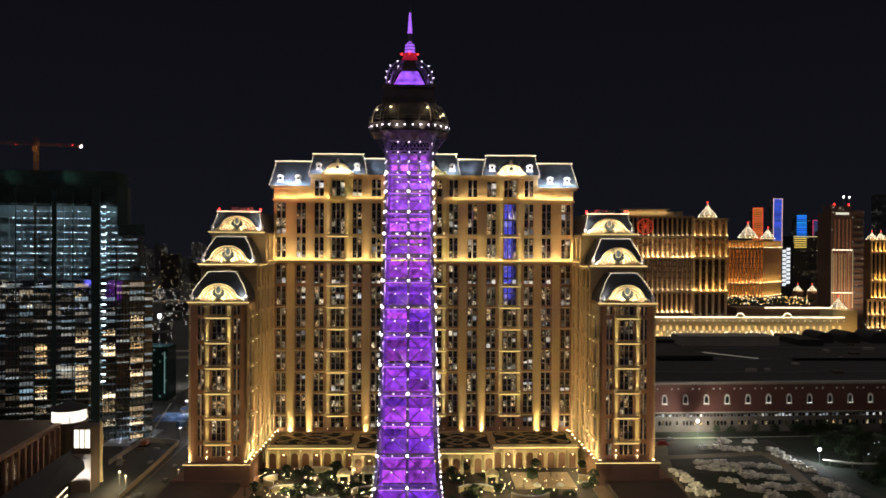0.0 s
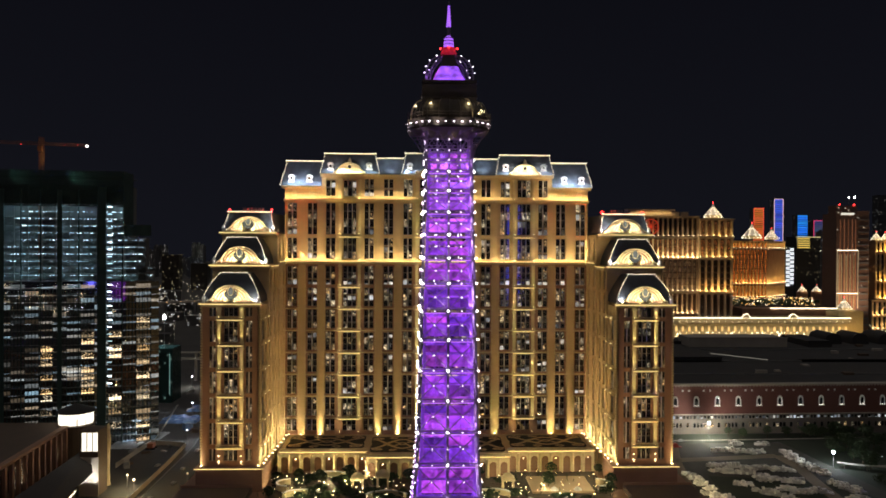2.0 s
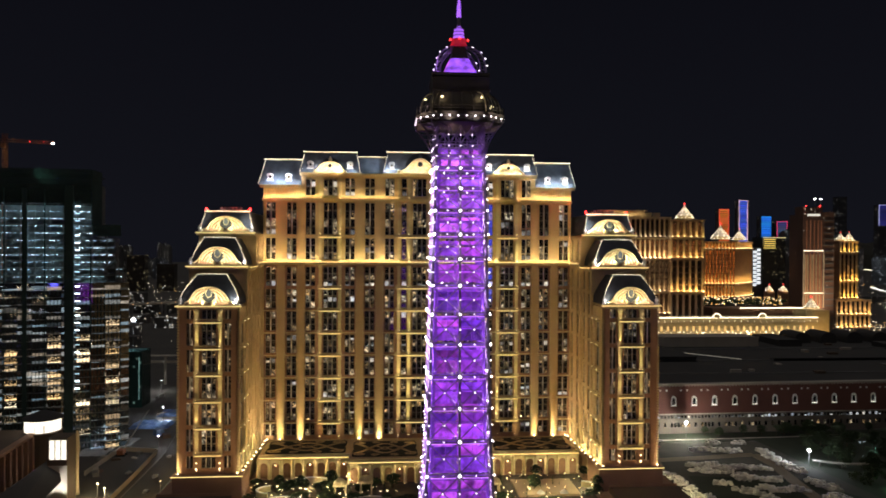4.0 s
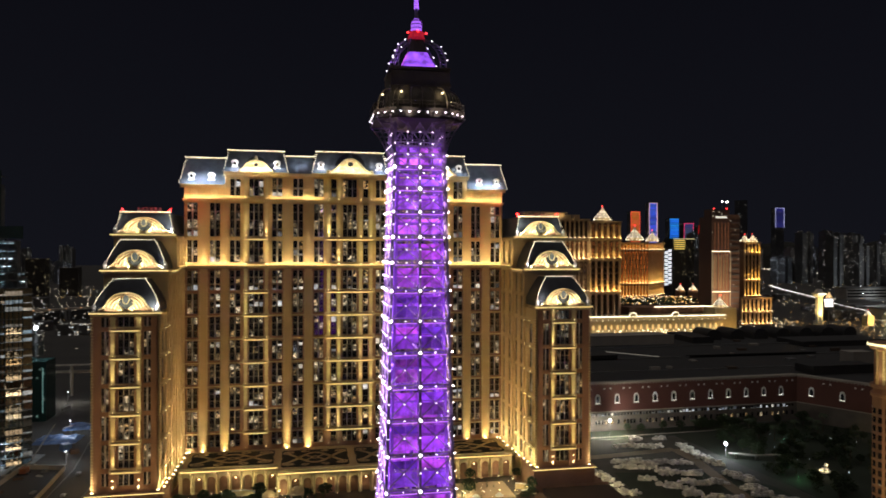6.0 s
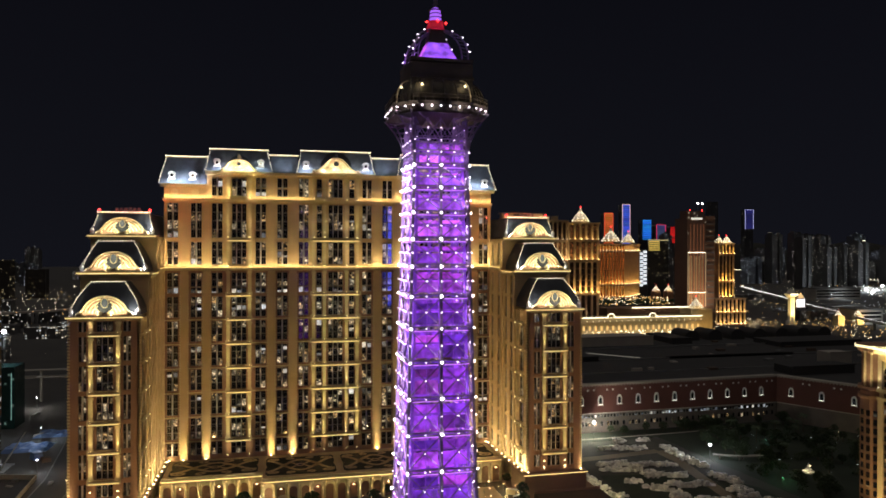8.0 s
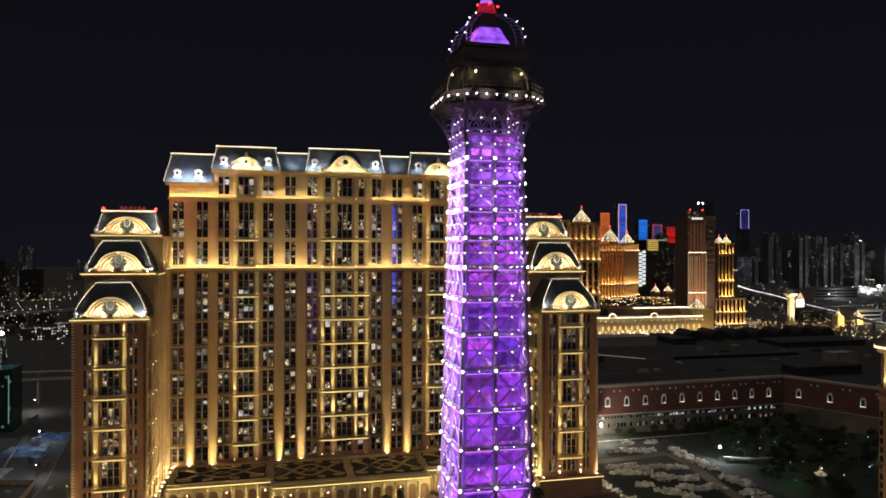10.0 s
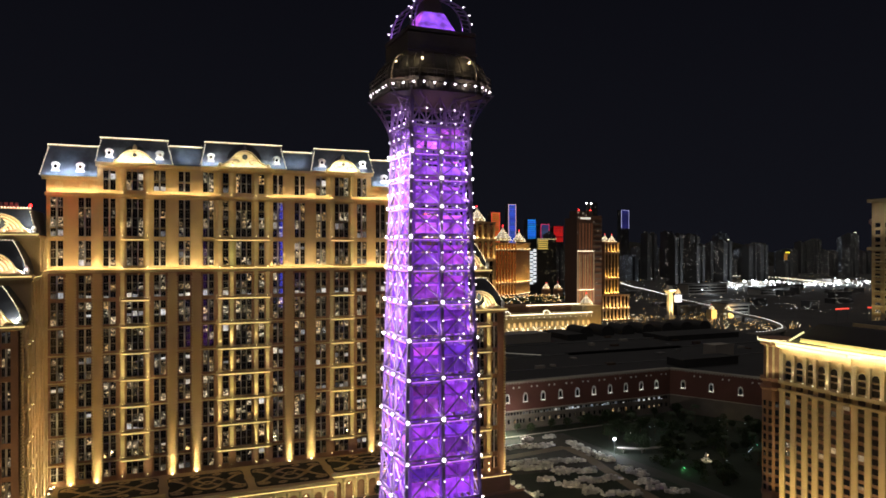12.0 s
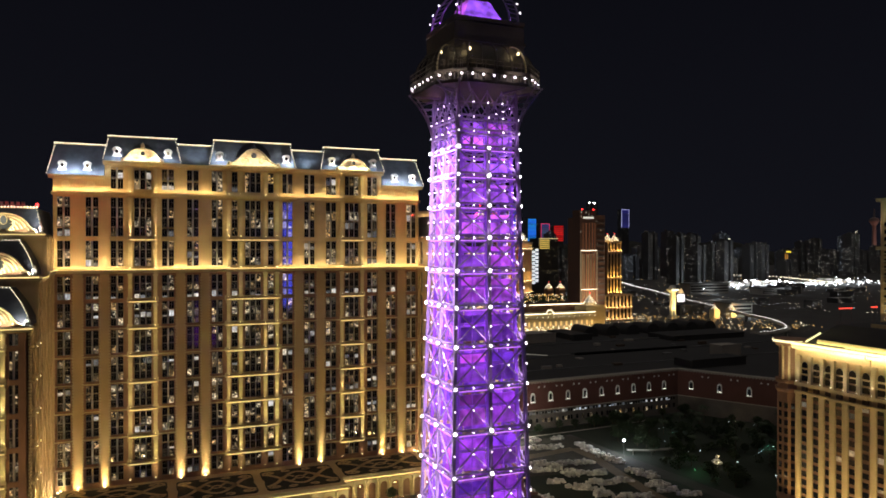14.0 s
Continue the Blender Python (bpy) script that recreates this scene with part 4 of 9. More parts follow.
    # red aviation lights and plant on the top roof
    for u in (U0 + 2.2, U1 - 2.2):
        g = Geo().lathe((X(u), 314.5, 137.5), [(0.12, 0), (0.12, 0.5), (0.45, 0.55), (0.45, 1.2), (0.05, 1.5)], 8)
        part("aviation_light", g, M_BULB_RED, hotel)
        point((X(u), 313.2, 138.9), 2600, (1.0, 0.05, 0.03), 0.3, "aviation_lamp")
    g = Geo()
    g.box(xm - 4.5, xm + 4.5, 319, 325, 137.2, 138.6)
    for i in range(6):
        g.box(xm - 4.2 + i * 1.6, xm - 3.2 + i * 1.6, 318.4, 319.0, 137.2, 139.6)
    part("roof_plant", g, M_CONCRETE, hotel)

# added broad fill lamps on the podium that wash the whole front
for x in (-52, -20, 24, 56):
    spot((XC + x, 300, Z_POD + 1.5), (XC + x * 0.9, YM, 96), 1800, 112, AMBER, 0.8, 0.6, "facade_flood")
for s in (-1, 1):
    for dx in (-6, 6):
        spot((XC + s * (UC + dx), 258, Z_DECK + 2.5), (XC + s * (UC + dx), 282, 66), 7000, 95, AMBER, 0.8, 0.6, "facade_flood")

part("sconce_bulb", SCONCES, M_SCONCE, hotel, "small warm bulbs of the wall sconces", "stuff")

# ================= lattice tower =================
TX, TY = -1.7, 114.4


def half(z):
    """Half the width of the tower at a height."""
    if z < 84:
        return 5.28 + 0.16 * (84 - z) + 0.0012 * (84 - z) ** 2
    return 3.5 + 0.0245 * (135.2 - z) + 0.0037 * max(0.0, 96 - z) ** 2


M_PANEL = bpy.data.materials.new("violet_light_panel")
M_PANEL.use_nodes = True
n_, l_ = M_PANEL.node_tree.nodes, M_PANEL.node_tree.links
p_ = n_["Principled BSDF"]
p_.inputs["Base Color"].default_value = (0.05, 0.03, 0.09, 1)
p_.inputs["Roughness"].default_value = 0.6
i_ = n_.new("ShaderNodeObjectInfo")
r_ = n_.new("ShaderNodeValToRGB")
r_.color_ramp.elements[0].color = (0.14, 0.028, 0.60, 1)
r_.color_ramp.elements[1].color = (0.48, 0.06, 0.70, 1)
e_ = r_.color_ramp.elements.new(0.45)
e_.color = (0.27, 0.036, 0.62, 1)
g_ = n_.new("ShaderNodeNewGeometry")
x_ = n_.new("ShaderNodeTexNoise")
x_.inputs["Scale"].default_value, x_.inputs["Detail"].default_value = 0.8, 3
m_ = n_.new("ShaderNodeMapRange")
m_.inputs["From Min"].default_value, m_.inputs["From Max"].default_value = 0.3, 0.7
m_.inputs["To Min"].default_value, m_.inputs["To Max"].default_value = 0.12, 1.1
l_.new(i_.outputs["Random"], r_.inputs["Fac"])
l_.new(r_.outputs["Color"], p_.inputs["Emission Color"])
l_.new(g_.outputs["Position"], x_.inputs["Vector"])
l_.new(x_.outputs["Fac"], m_.inputs["Value"])
# each panel's tubes burn at a strength of their own
s_ = n_.new("ShaderNodeTexWhiteNoise")
s_.noise_dimensions = "1D"
l_.new(i_.outputs["Random"], s_.inputs["W"])
v_ = n_.new("ShaderNodeMapRange")
v_.inputs["To Min"].default_value, v_.inputs["To Max"].default_value = 0.5, 1.9
l_.new(s_.outputs["Value"], v_.inputs["Value"])
t_ = n_.new("ShaderNodeMath")
t_.operation = "MULTIPLY"
l_.new(m_.outputs["Result"], t_.inputs[0])
l_.new(v_.outputs["Result"], t_.inputs[1])
l_.new(t_.outputs[0], p_.inputs["Emission Strength"])

# brighter copy for the top: the bulbs' glow there is put into the panels
M_PANEL_TOP = M_PANEL.copy()
M_PANEL_TOP.name = "bright_violet_light_panel"
for n_ in M_PANEL_TOP.node_tree.nodes:
    if n_.type == "VALTORGB":
        for e_ in n_.color_ramp.elements:
            e_.color = (e_.color[0] * 0.9 + 0.06, e_.color[1] * 0.9 + 0.03, e_.color[2] * 0.95 + 0.03, 1)
    if n_.type == "MAP_RANGE" and n_.inputs["To Max"].default_value > 1.5:
        n_.inputs["To Min"].default_value, n_.inputs["To Max"].default_value = 1.4, 3.2

tower = thing("lattice_tower", (TX, TY, 0), "tall iron lattice tower lit violet with white bulbs at its joints", "tower")
LEVELS = [138.4, 136.9, 135.2, 132.3, 129.1, 125.7, 122.2, 118.4, 114.3, 110.0, 105.4, 100.9, 96.2, 91.4, 86.5, 81.5, 76.3, 70.9, 65.3, 59.5]


def on_face(side, a, z, out=0.0):
    """A point on one of the four faces: a runs from -1 to 1 across it."""
    h = half(z)
    x, y = a * h, -h - out
    for _ in range(side):
        x, y = -y, x
    return (TX + x, TY + y, z)


# corner posts, down to the ground where they spread into four legs
for i in range(4):
    g = Geo()
    zs = [141.0, 135.2] + LEVELS[3:] + [50, 40, 30, 20, 10, 0]
    g.post([on_face(i, -1, a) for a in zs], [0.34 if a > 84 else 0.34 + (84 - a) * 0.02 for a in zs])
    part("corner_post", g, M_IRON, tower)
    g = Geo()
    mids = [a for a in zs if 80 < a < 135.3]
    g.post([on_face(i, 0, a) for a in mids], [0.32] * len(mids))
    part("middle_post", g, M_IRON, tower)
    # leg lattice below
    g = Geo()
    low = [59.5, 50, 40, 30, 20, 10, 0]
    for a, b in zip(low, low[1:]):
        for s in (-1, 1):
            u0, u1 = s, s * 0.45
            g.beam(on_face(i, u1, a), on_face(i, u1, b), 0.7)
            g.beam(on_face(i, u0, a), on_face(i, u1, b), 0.4)
            g.beam(on_face(i, u1, a), on_face(i, u0, b), 0.4)
            g.beam(on_face(i, u0, a), on_face(i, u1, a), 0.5)
    g.beam(on_face(i, -1, 58), on_face(i, 1, 58), 1.6)
    g.beam(on_face(i, -1, 29), on_face(i, 1, 29), 1.8)
    part("leg_bracing", g, M_IRON, tower)

BULB = Geo().ball((0, 0, 0), 0.085, 8).mesh("bulb", (0, 0, 0), M_BULB_SOFT)
BULB_BIG = Geo().ball((0, 0, 0), 0.15, 8).mesh("bulb", (0, 0, 0), M_BULB)
DISC = Geo().lathe((0, 0, 0), [(0.02, -0.06), (0.38, -0.06), (0.32, 0.06), (0.02, 0.06)], 12)
for i, p in enumerate(DISC.v):
    DISC.v[i] = Vector((p.x, -p.z, p.y))
DISC = DISC.mesh("joint_plate", (0, 0, 0), M_IRON)


BULBS_REST = Geo()


def bulb_at(p, big=False, side=0):
    """A bulb on the ironwork; those on the two far faces are gathered into one mesh."""
    if side in (1, 2):
        BULBS_REST.ball(p, 0.15 if big else 0.085, 6)
    else:
        piece("bulb", BULB_BIG if big else BULB, p, tower)


for a, b in zip(LEVELS, LEVELS[1:]):
    zm = (a + b) / 2
    low = b < 70
    for i in range(4):
        # girder of two chords with web between
        g = Geo()
        for z in (a + 0.02, a - 0.46):
            g.beam(on_face(i, -1, z), on_face(i, 1, z), 0.2, 0.2)
        n = 8
        for k in range(n):
            g.beam(on_face(i, -1 + 2 * k / n, a - (0.42 if k % 2 else 0.02)), on_face(i, -1 + 2 * (k + 1) / n, a - (0.02 if k % 2 else 0.42)), 0.07)
        part("girder", g, M_IRON, tower)
        fine = a > 136
        cells = 4 if fine else 2
        for k in range(cells):
            g = Geo()
            u0, u1 = -1 + 2 * k / cells, -1 + 2 * (k + 1) / cells
            for q, (c, d) in enumerate(((u0, u1), (u1, u0))):
                w = 0.1 if fine else 0.17
                g.beam(on_face(i, c, a - 0.42, -0.03 * q), on_face(i, d, b, -0.03 * q), w, w * 0.7)
            part("diagonal_brace", g, M_IRON, tower)
        if fine:
            for u in (-0.5, 0.0, 0.5):
                part("middle_post", Geo().beam(on_face(i, u, a), on_face(i, u, b), 0.12), M_IRON, tower)
        elif not low:
            g = Geo()
            for s in (-1, 1):
                g.beam(on_face(i, s * 0.1, a - 0.52, 0.12), on_face(i, s * 0.88, a - 0.52, 0.12), 0.09)
            part("violet_tube", g, M_TUBE, tower, "glowing violet light tube")
        # bulbs on the joints
        if low:
            continue
        for u in (-1, -0.5, 0, 0.5):
            bulb_at(on_face(i, u, a - 0.2, 0.3), u in (-1, 0) and not fine, i)
            if not fine:
                bulb_at(on_face(i, u, zm - 0.2, 0.3), False, i)
        if not fine and i != 2:
            piece("joint_plate", DISC, on_face(i, 0, a - 0.2, 0.1), tower, rz=i * math.pi / 2)

# lift shaft inside: lit panels in a frame
for a, b in zip(LEVELS, LEVELS[1:]):
    if b < 58:
        break
    for i in range(4):
        f = 0.86
        rest = Geo()
        cells = 4 if a > 136 else 2
        for k in range(cells):
            u0, u1 = f * (-1 + 2 * k / cells), f * (-1 + 2 * (k + 1) / cells)
            for zt, zb in (((a - 0.55, b + 0.15),) if cells == 4 else ((a - 1.15, (a + b) / 2 + 0.12), ((a + b) / 2 - 0.3, b + 0.25))):
                h = half((a + b) / 2) * f - 0.25
                pts = []
                for u, z in ((u0 + 0.06, zb), (u1 - 0.06, zb), (u1 - 0.06, zt), (u0 + 0.06, zt)):
                    for dd in (0.0, 0.06):
                        x, y = u * half(z), -h + dd
                        for _ in range(i):
                            x, y = -y, x
                        pts.append((TX + x, TY + y, z))
                box6 = [(0, 2, 4, 6), (7, 5, 3, 1), (0, 1, 3, 2), (2, 3, 5, 4), (4, 5, 7, 6), (6, 7, 1, 0)]
                if i in (1, 2):
                    rest.add(pts, box6)
                    continue
                g = Geo().add(pts, box6)
                part("light_panel", g, M_PANEL_TOP if a > 128 else M_PANEL, tower, "violet glowing panel of the lift shaft")
        if rest.v:
            part("light_panel", rest, M_PANEL, tower, "violet glowing panels of the lift shaft", "stuff")
        g = Geo()
        h = half((a + b) / 2) * f - 0.12

        def inner(u, z):
            x, y = u * half(z) * f, -h
            for _ in range(i):
                x, y = -y, x
            return (TX + x, TY + y, z)

        for u in (-1, -0.5, 0, 0.5, 1):
            g.beam(inner(u, a), inner(u, b), 0.26 if u in (-1, 0, 1) else 0.07)
        g.beam(inner(-1, a - 0.6), inner(1, a - 0.6), 0.14)
        if cells == 2:
            g.beam(inner(-1, (a + b) / 2), inner(1, (a + b) / 2), 0.16)
        part("shaft_frame", g, M_SHAFT, tower)
# violet floods that light the ironwork from its joints
for z, zn in zip(LEVELS[1:17], LEVELS[2:18]):
    for i in range(4):
        for u in (-0.5, 0.5):
            if i % 2:
                spot(on_face(i, u, z - 1.6, 1.9), on_face(i, u, z - 2.6, 0.0), 3000, 135, (0.80, 0.54, 1.0), 0.15, 0.9, "violet_flood")
            else:
                spot(on_face(i, u + 0.36, zn + 0.75, 0.75), on_face(i, u + 0.30, zn + 0.9, 0.0), 150 if z > 118 else 100, 150, (0.68, 0.36, 1.0), 0.12, 0.9, "violet_flood")

for i in range(4):
    for u in (-0.6, 0.6):
        spot(on_face(i, u, 134.6, 1.8), on_face(i, u * 0.9, 138.4, 0.0), 5200 if i % 2 else 950, 52, (0.66, 0.36, 1.0), 0.12, 0.9, "violet_flood")

# flared brackets below the platform
STAYS_REST = Geo()
for i in range(4):
    for side in (-1, 1):
        g = Geo()
        prev = None
        for k in range(9):
            t = k / 8
            z = 135.6 + t * 6.0
            out = 2.6 * t ** 2.2
            hh = 3.5
            x, y = side * (hh + (out if side else 0) * 0.35), -(hh + out)
            for _ in range(i):
                x, y = -y, x
            cur = (TX + x, TY + y, z)
            if prev:
                rib.append(cur)
                bx, by = side * hh, -hh
                for _ in range(i):
                    bx, by = -by, bx
                if i in (1, 2):
                    STAYS_REST.beam((TX + bx, TY + by, z), cur, 0.08)
                else:
                    part("stay", Geo().beam((TX + bx, TY + by, z), cur, 0.08), M_IRON, tower)
            else:
                rib = [cur]
                if k in (4, 7):
                    bulb_at(tuple(Vector(cur) + Vector((0, 0, -0.15)) + (Vector(cur) - Vector((TX, TY, z))).normalized() * 0.25), False, i)
            prev = cur
        part("bracket", Geo().post(rib, [0.17] * len(rib)), M_IRON, tower)
    # lattice above the shaft
    g = Geo()
    for k in range(4):
        u0, u1 = -1 + k * 0.5, -0.5 + k * 0.5
        g.beam(on_face(i, u0, 138.4), on_face(i, u1, 141.0), 0.1)
        g.beam(on_face(i, u1, 138.4), on_face(i, u0, 141.0), 0.1)
        g.beam(on_face(i, u0, 138.4), on_face(i, u0, 141.2), 0.12)
    g.beam(on_face(i, -1, 139.8), on_face(i, 1, 139.8), 0.12)
    part("lattice_panel", g, M_IRON, tower)
    for u in (-0.5, 0, 0.5):
        bulb_at(on_face(i, u, 139.8, 0.2), False, i)

part("stay", STAYS_REST, M_IRON, tower, "thin stays of the far brackets", "stuff")
part("bulb", BULBS_REST, M_BULB, tower, "white bulbs on the joints of the far faces", "stuff")
FASCIA_BULB = Geo().ball((0, 0, 0), 0.12, 8).mesh("bulb", (0, 0, 0), M_BULB_SOFT)
RIB_BULB = Geo().ball((0, 0, 0), 0.095, 8).mesh("bulb", (0, 0, 0), M_BULB_SOFT)
# platform: an eight-sided deck with a lit fascia
OCT = [(-3.6, -6.2), (3.6, -6.2), (6.2, -3.6), (6.2, 3.6), (3.6, 6.2), (-3.6, 6.2), (-6.2, 3.6), (-6.2, -3.6)]


def octagon(k, dx=TX, dy=TY):
    return [(dx + x * k, dy + y * k) for x, y in OCT]


g = Geo()
g.plate(octagon(0.97), 141.3, 141.6)
g.plate(octagon(1.0), 142.3, 142.7)
g.plate(octagon(0.9), 141.6, 142.3)
deck = part("platform", g, M_IRON_DARK, tower, "dark bronze eight-sided viewing deck")
for a, b in zip(octagon(1.0), octagon(1.0)[1:] + octagon(1.0)[:1]):
    g = Geo()
    a3, b3 = Vector((*a, 142.7)), Vector((*b, 142.7))
    for z in (0.45, 0.9):
        g.beam(a3 + Vector((0, 0, z)), b3 + Vector((0, 0, z)), 0.06)
    for k in range(8):
        q = a3.lerp(b3, k / 7)
        g.beam(q, q + Vector((0, 0, 0.95)), 0.06)
    part("railing", g, M_IRON_DARK, deck)
    g = Geo()
    for k in range(9):
        q = a3.lerp(b3, (k + 0.5) / 9)
        g.beam(q + Vector((0, 0, -1.1)), q + Vector((0, 0, -0.4)), 0.14)
    part("fascia_bracket", g, M_IRON_DARK, deck, kind="stuff")
    mid = a3.lerp(b3, 0.5)
    out = (mid - Vector((TX, TY, 142.7))).normalized()
    for f in (0.25, 0.75):
        spot(a3.lerp(b3, f) + out * 1.1 + Vector((0, 0, -1.1)), a3.lerp(b3, f) + Vector((0, 0, -0.15)), 330, 96, (1.0, 0.88, 0.86), 0.1, 0.9, "fascia_light")
    n = 6 if (b3 - a3).length > 5 else 3
    for k in range(n):
        q = a3.lerp(b3, (k + 0.5) / n)
        o = (q - Vector((TX, TY, 142.7))).normalized()
        piece("bulb", FASCIA_BULB, tuple(q + o * 0.02 + Vector((0, 0, -0.62))), tower)
# underside beams
for x, y in octagon(0.92):
    part("deck_beam", Geo().beam((x, y, 141.25), (TX + (x - TX) * 0.58, TY + (y - TY) * 0.58, 141.0), 0.18), M_IRON, deck)

# glazed gallery with curved glass, then the dark cabin
M_GALLERY = bpy.data.materials.new("gallery_glass")
M_GALLERY.use_nodes = True
pg = M_GALLERY.node_tree.nodes["Principled BSDF"]
pg.inputs["Base Color"].default_value = (0.022, 0.018, 0.013, 1)
pg.inputs["Roughness"].default_value = 0.12
pg.inputs["Alpha"].default_value = 0.55
rings, faces = [], []
for k in range(7):
    t = k / 6
    r = 0.92 - 0.28 * (1 - math.cos(t * math.pi / 2))
    rings += [(x, y, 142.8 + 3.0 * math.sin(t * math.pi / 2)) for x, y in octagon(r)]
    if k:
        faces += [(8 * k - 8 + i, 8 * k - 8 + (i + 1) % 8, 8 * k + (i + 1) % 8, 8 * k + i) for i in range(8)]
part("gallery_glass", Geo().add(rings, faces), M_GALLERY, tower, "curved glazing of the viewing gallery")
for i in range(8):
    for q in (0.0, 0.25, 0.5, 0.75):
        g = Geo()
        prevp = None
        for k in range(7):
            t = k / 6
            r = 0.93 - 0.28 * (1 - math.cos(t * math.pi / 2))
            o = octagon(r)
            a, b = o[i], o[(i + 1) % 8]
            cur = (a[0] + (b[0] - a[0]) * q, a[1] + (b[1] - a[1]) * q, 142.8 + 3.02 * math.sin(t * math.pi / 2))
            if prevp:
                g.beam(prevp, cur, 0.07 if q else 0.12)
            prevp = cur
        part("gallery_rib", g, M_ORNAMENT if i % 2 and q == 0.0 else M_IRON_DARK, tower)
g = Geo()
g.plate([(TX + x * 4.05, TY + y * 4.05) for x, y in ((-1, -1), (1, -1), (1, 1), (-1, 1))], 142.7, 148.0)
g.plate([(TX + x * 4.2, TY + y * 4.2) for x, y in ((-1, -1), (1, -1), (1, 1), (-1, 1))], 146.0, 146.3)
g.plate([(TX + x * 4.1, TY + y * 4.1) for x, y in ((-1, -1), (1, -1), (1, 1), (-1, 1))], 148.2, 148.6)
part("cabin", g, M_IRON_DARK, tower, "dark bronze upper cabin")
GALLERY_BULB = Geo().ball((0, 0, 0), 0.17, 8).mesh("bulb", (0, 0, 0), M_BULB_WARM)
for x, y in ((-2.5, -4.5), (2.5, -4.5), (-4.5, -2.4), (4.5, 2.4)):
    piece("bulb", GALLERY_BULB, (TX + x * 1.12, TY + y * 1.12, 144.9), tower)
    point((TX + x * 1.08, TY + y * 1.08, 144.9), 45, WARM, 0.2, "gallery_lamp")

# cupola: violet faces, arched ribs with bulbs
for i in range(4):
    m = Matrix.Translation((TX, TY, 0)) @ Matrix.Rotation(i * math.pi / 2, 4, "Z")
    g = Geo(m).add([(-2.5, -2.6, 148.6), (2.5, -2.6, 148.6), (1.2, -1.4, 151.3), (-1.2, -1.4, 151.3), (-2.5, -2.4, 148.6), (2.5, -2.4, 148.6), (1.2, -1.2, 151.3), (-1.2, -1.2, 151.3)],
                   [(0, 1, 2, 3), (7, 6, 5, 4), (0, 4, 5, 1), (1, 5, 6, 2), (2, 6, 7, 3), (3, 7, 4, 0)])
    part("cupola_panel", g, M_PANEL_TOP, tower, "violet glowing cupola face")
    g = Geo(m)
    prev = None
    for k in range(10):
        t = k / 9
        r = max(0.9, 3.65 * math.sqrt(max(0.0, 1 - t ** 2.4)))
        z = 148.6 + 4.6 * t
        cur, cur2 = (-r * 0.98, -r * 0.98, z), (-r * 0.8, -r * 0.8, z - 0.15)
        if prev:
            g.beam(prev[0], cur, 0.16)
            g.beam(prev[1], cur2, 0.12)
            g.beam(prev[0], cur2, 0.07)
            if k in (2, 4, 6, 8):
                piece("bulb", RIB_BULB, m @ Vector((cur[0] * 1.06, cur[1] * 1.06, z + 0.1)), tower)
        prev = (cur, cur2)
    part("cupola_rib", g, M_IRON, tower)
    point(m @ Vector((-2.6, -4.0, 149.6)), 130, (0.45, 0.18, 1.0), 0.15, "violet_flood")
g = Geo().frustum(TX - 1.25, TX + 1.25, TY - 1.25, TY + 1.25, 151.3, TX - 0.9, TX + 0.9, TY - 0.9, TY + 0.9, 153.2)
part("cupola_neck", g, M_IRON_DARK, tower)
g = Geo().lathe((TX, TY, 153.2), [(1.2, 0), (1.25, 0.3), (1.05, 0.9), (1.1, 1.2)], 12)
part("red_collar", g, glow("red_collar_light", (0.8, 0.02, 0.06), 0.28), tower, "collar lit red")
for x, y in ((-1.3, -0.6), (1.3, -0.6), (0, -1.4)):
    g = Geo().ball((TX + x, TY + y, 154.2), 0.16, 7)
    part("aviation_light", g, M_BULB_RED, tower)
M_LANTERN = glow("violet_lantern_light", (0.42, 0.14, 1.0), 1.0)
g = Geo().lathe((TX, TY, 154.4), [(0.95, 0), (0.8, 0.3), (0.75, 1.3), (0.55, 1.7), (0.3, 1.9)], 10)
part("lantern", g, M_LANTERN, tower, "violet lit lantern")
for z in (154.9, 155.4, 155.9):
    part("lantern_ring", Geo().lathe((TX, TY, z), [(0.84, 0), (0.84, 0.1), (0.6, 0.12)], 10), M_IRON_DARK, tower)
g = Geo().lathe((TX, TY, 156.3), [(0.3, 0), (0.22, 1.4)], 8)
part("mast", g, M_IRON, tower)
g = Geo()
for k in range(9):
    g.lathe((TX, TY, 157.7 + k * 0.38), [(0.34 - k * 0.022, 0), (0.42 - k * 0.026, 0.1), (0.3 - k * 0.022, 0.26)], 8)
part("spire", g, M_LANTERN, tower, "violet lit antenna spire")
g = Geo().lathe((TX, TY, 161.1), [(0.1, 0), (0.03, 1.6)], 6)
part("antenna", g, M_IRON, tower)
g = Geo()
for sx in (-1, 1):
    for sy in (-1, 1):
        h = half(0)
        g.box(TX + sx * h * 0.75 - 9, TX + sx * h * 0.75 + 9, TY + sy * h * 0.75 - 9, TY + sy * h * 0.75 + 9, -0.3, 1.2)
part("footing", g, M_CONCRETE, tower)

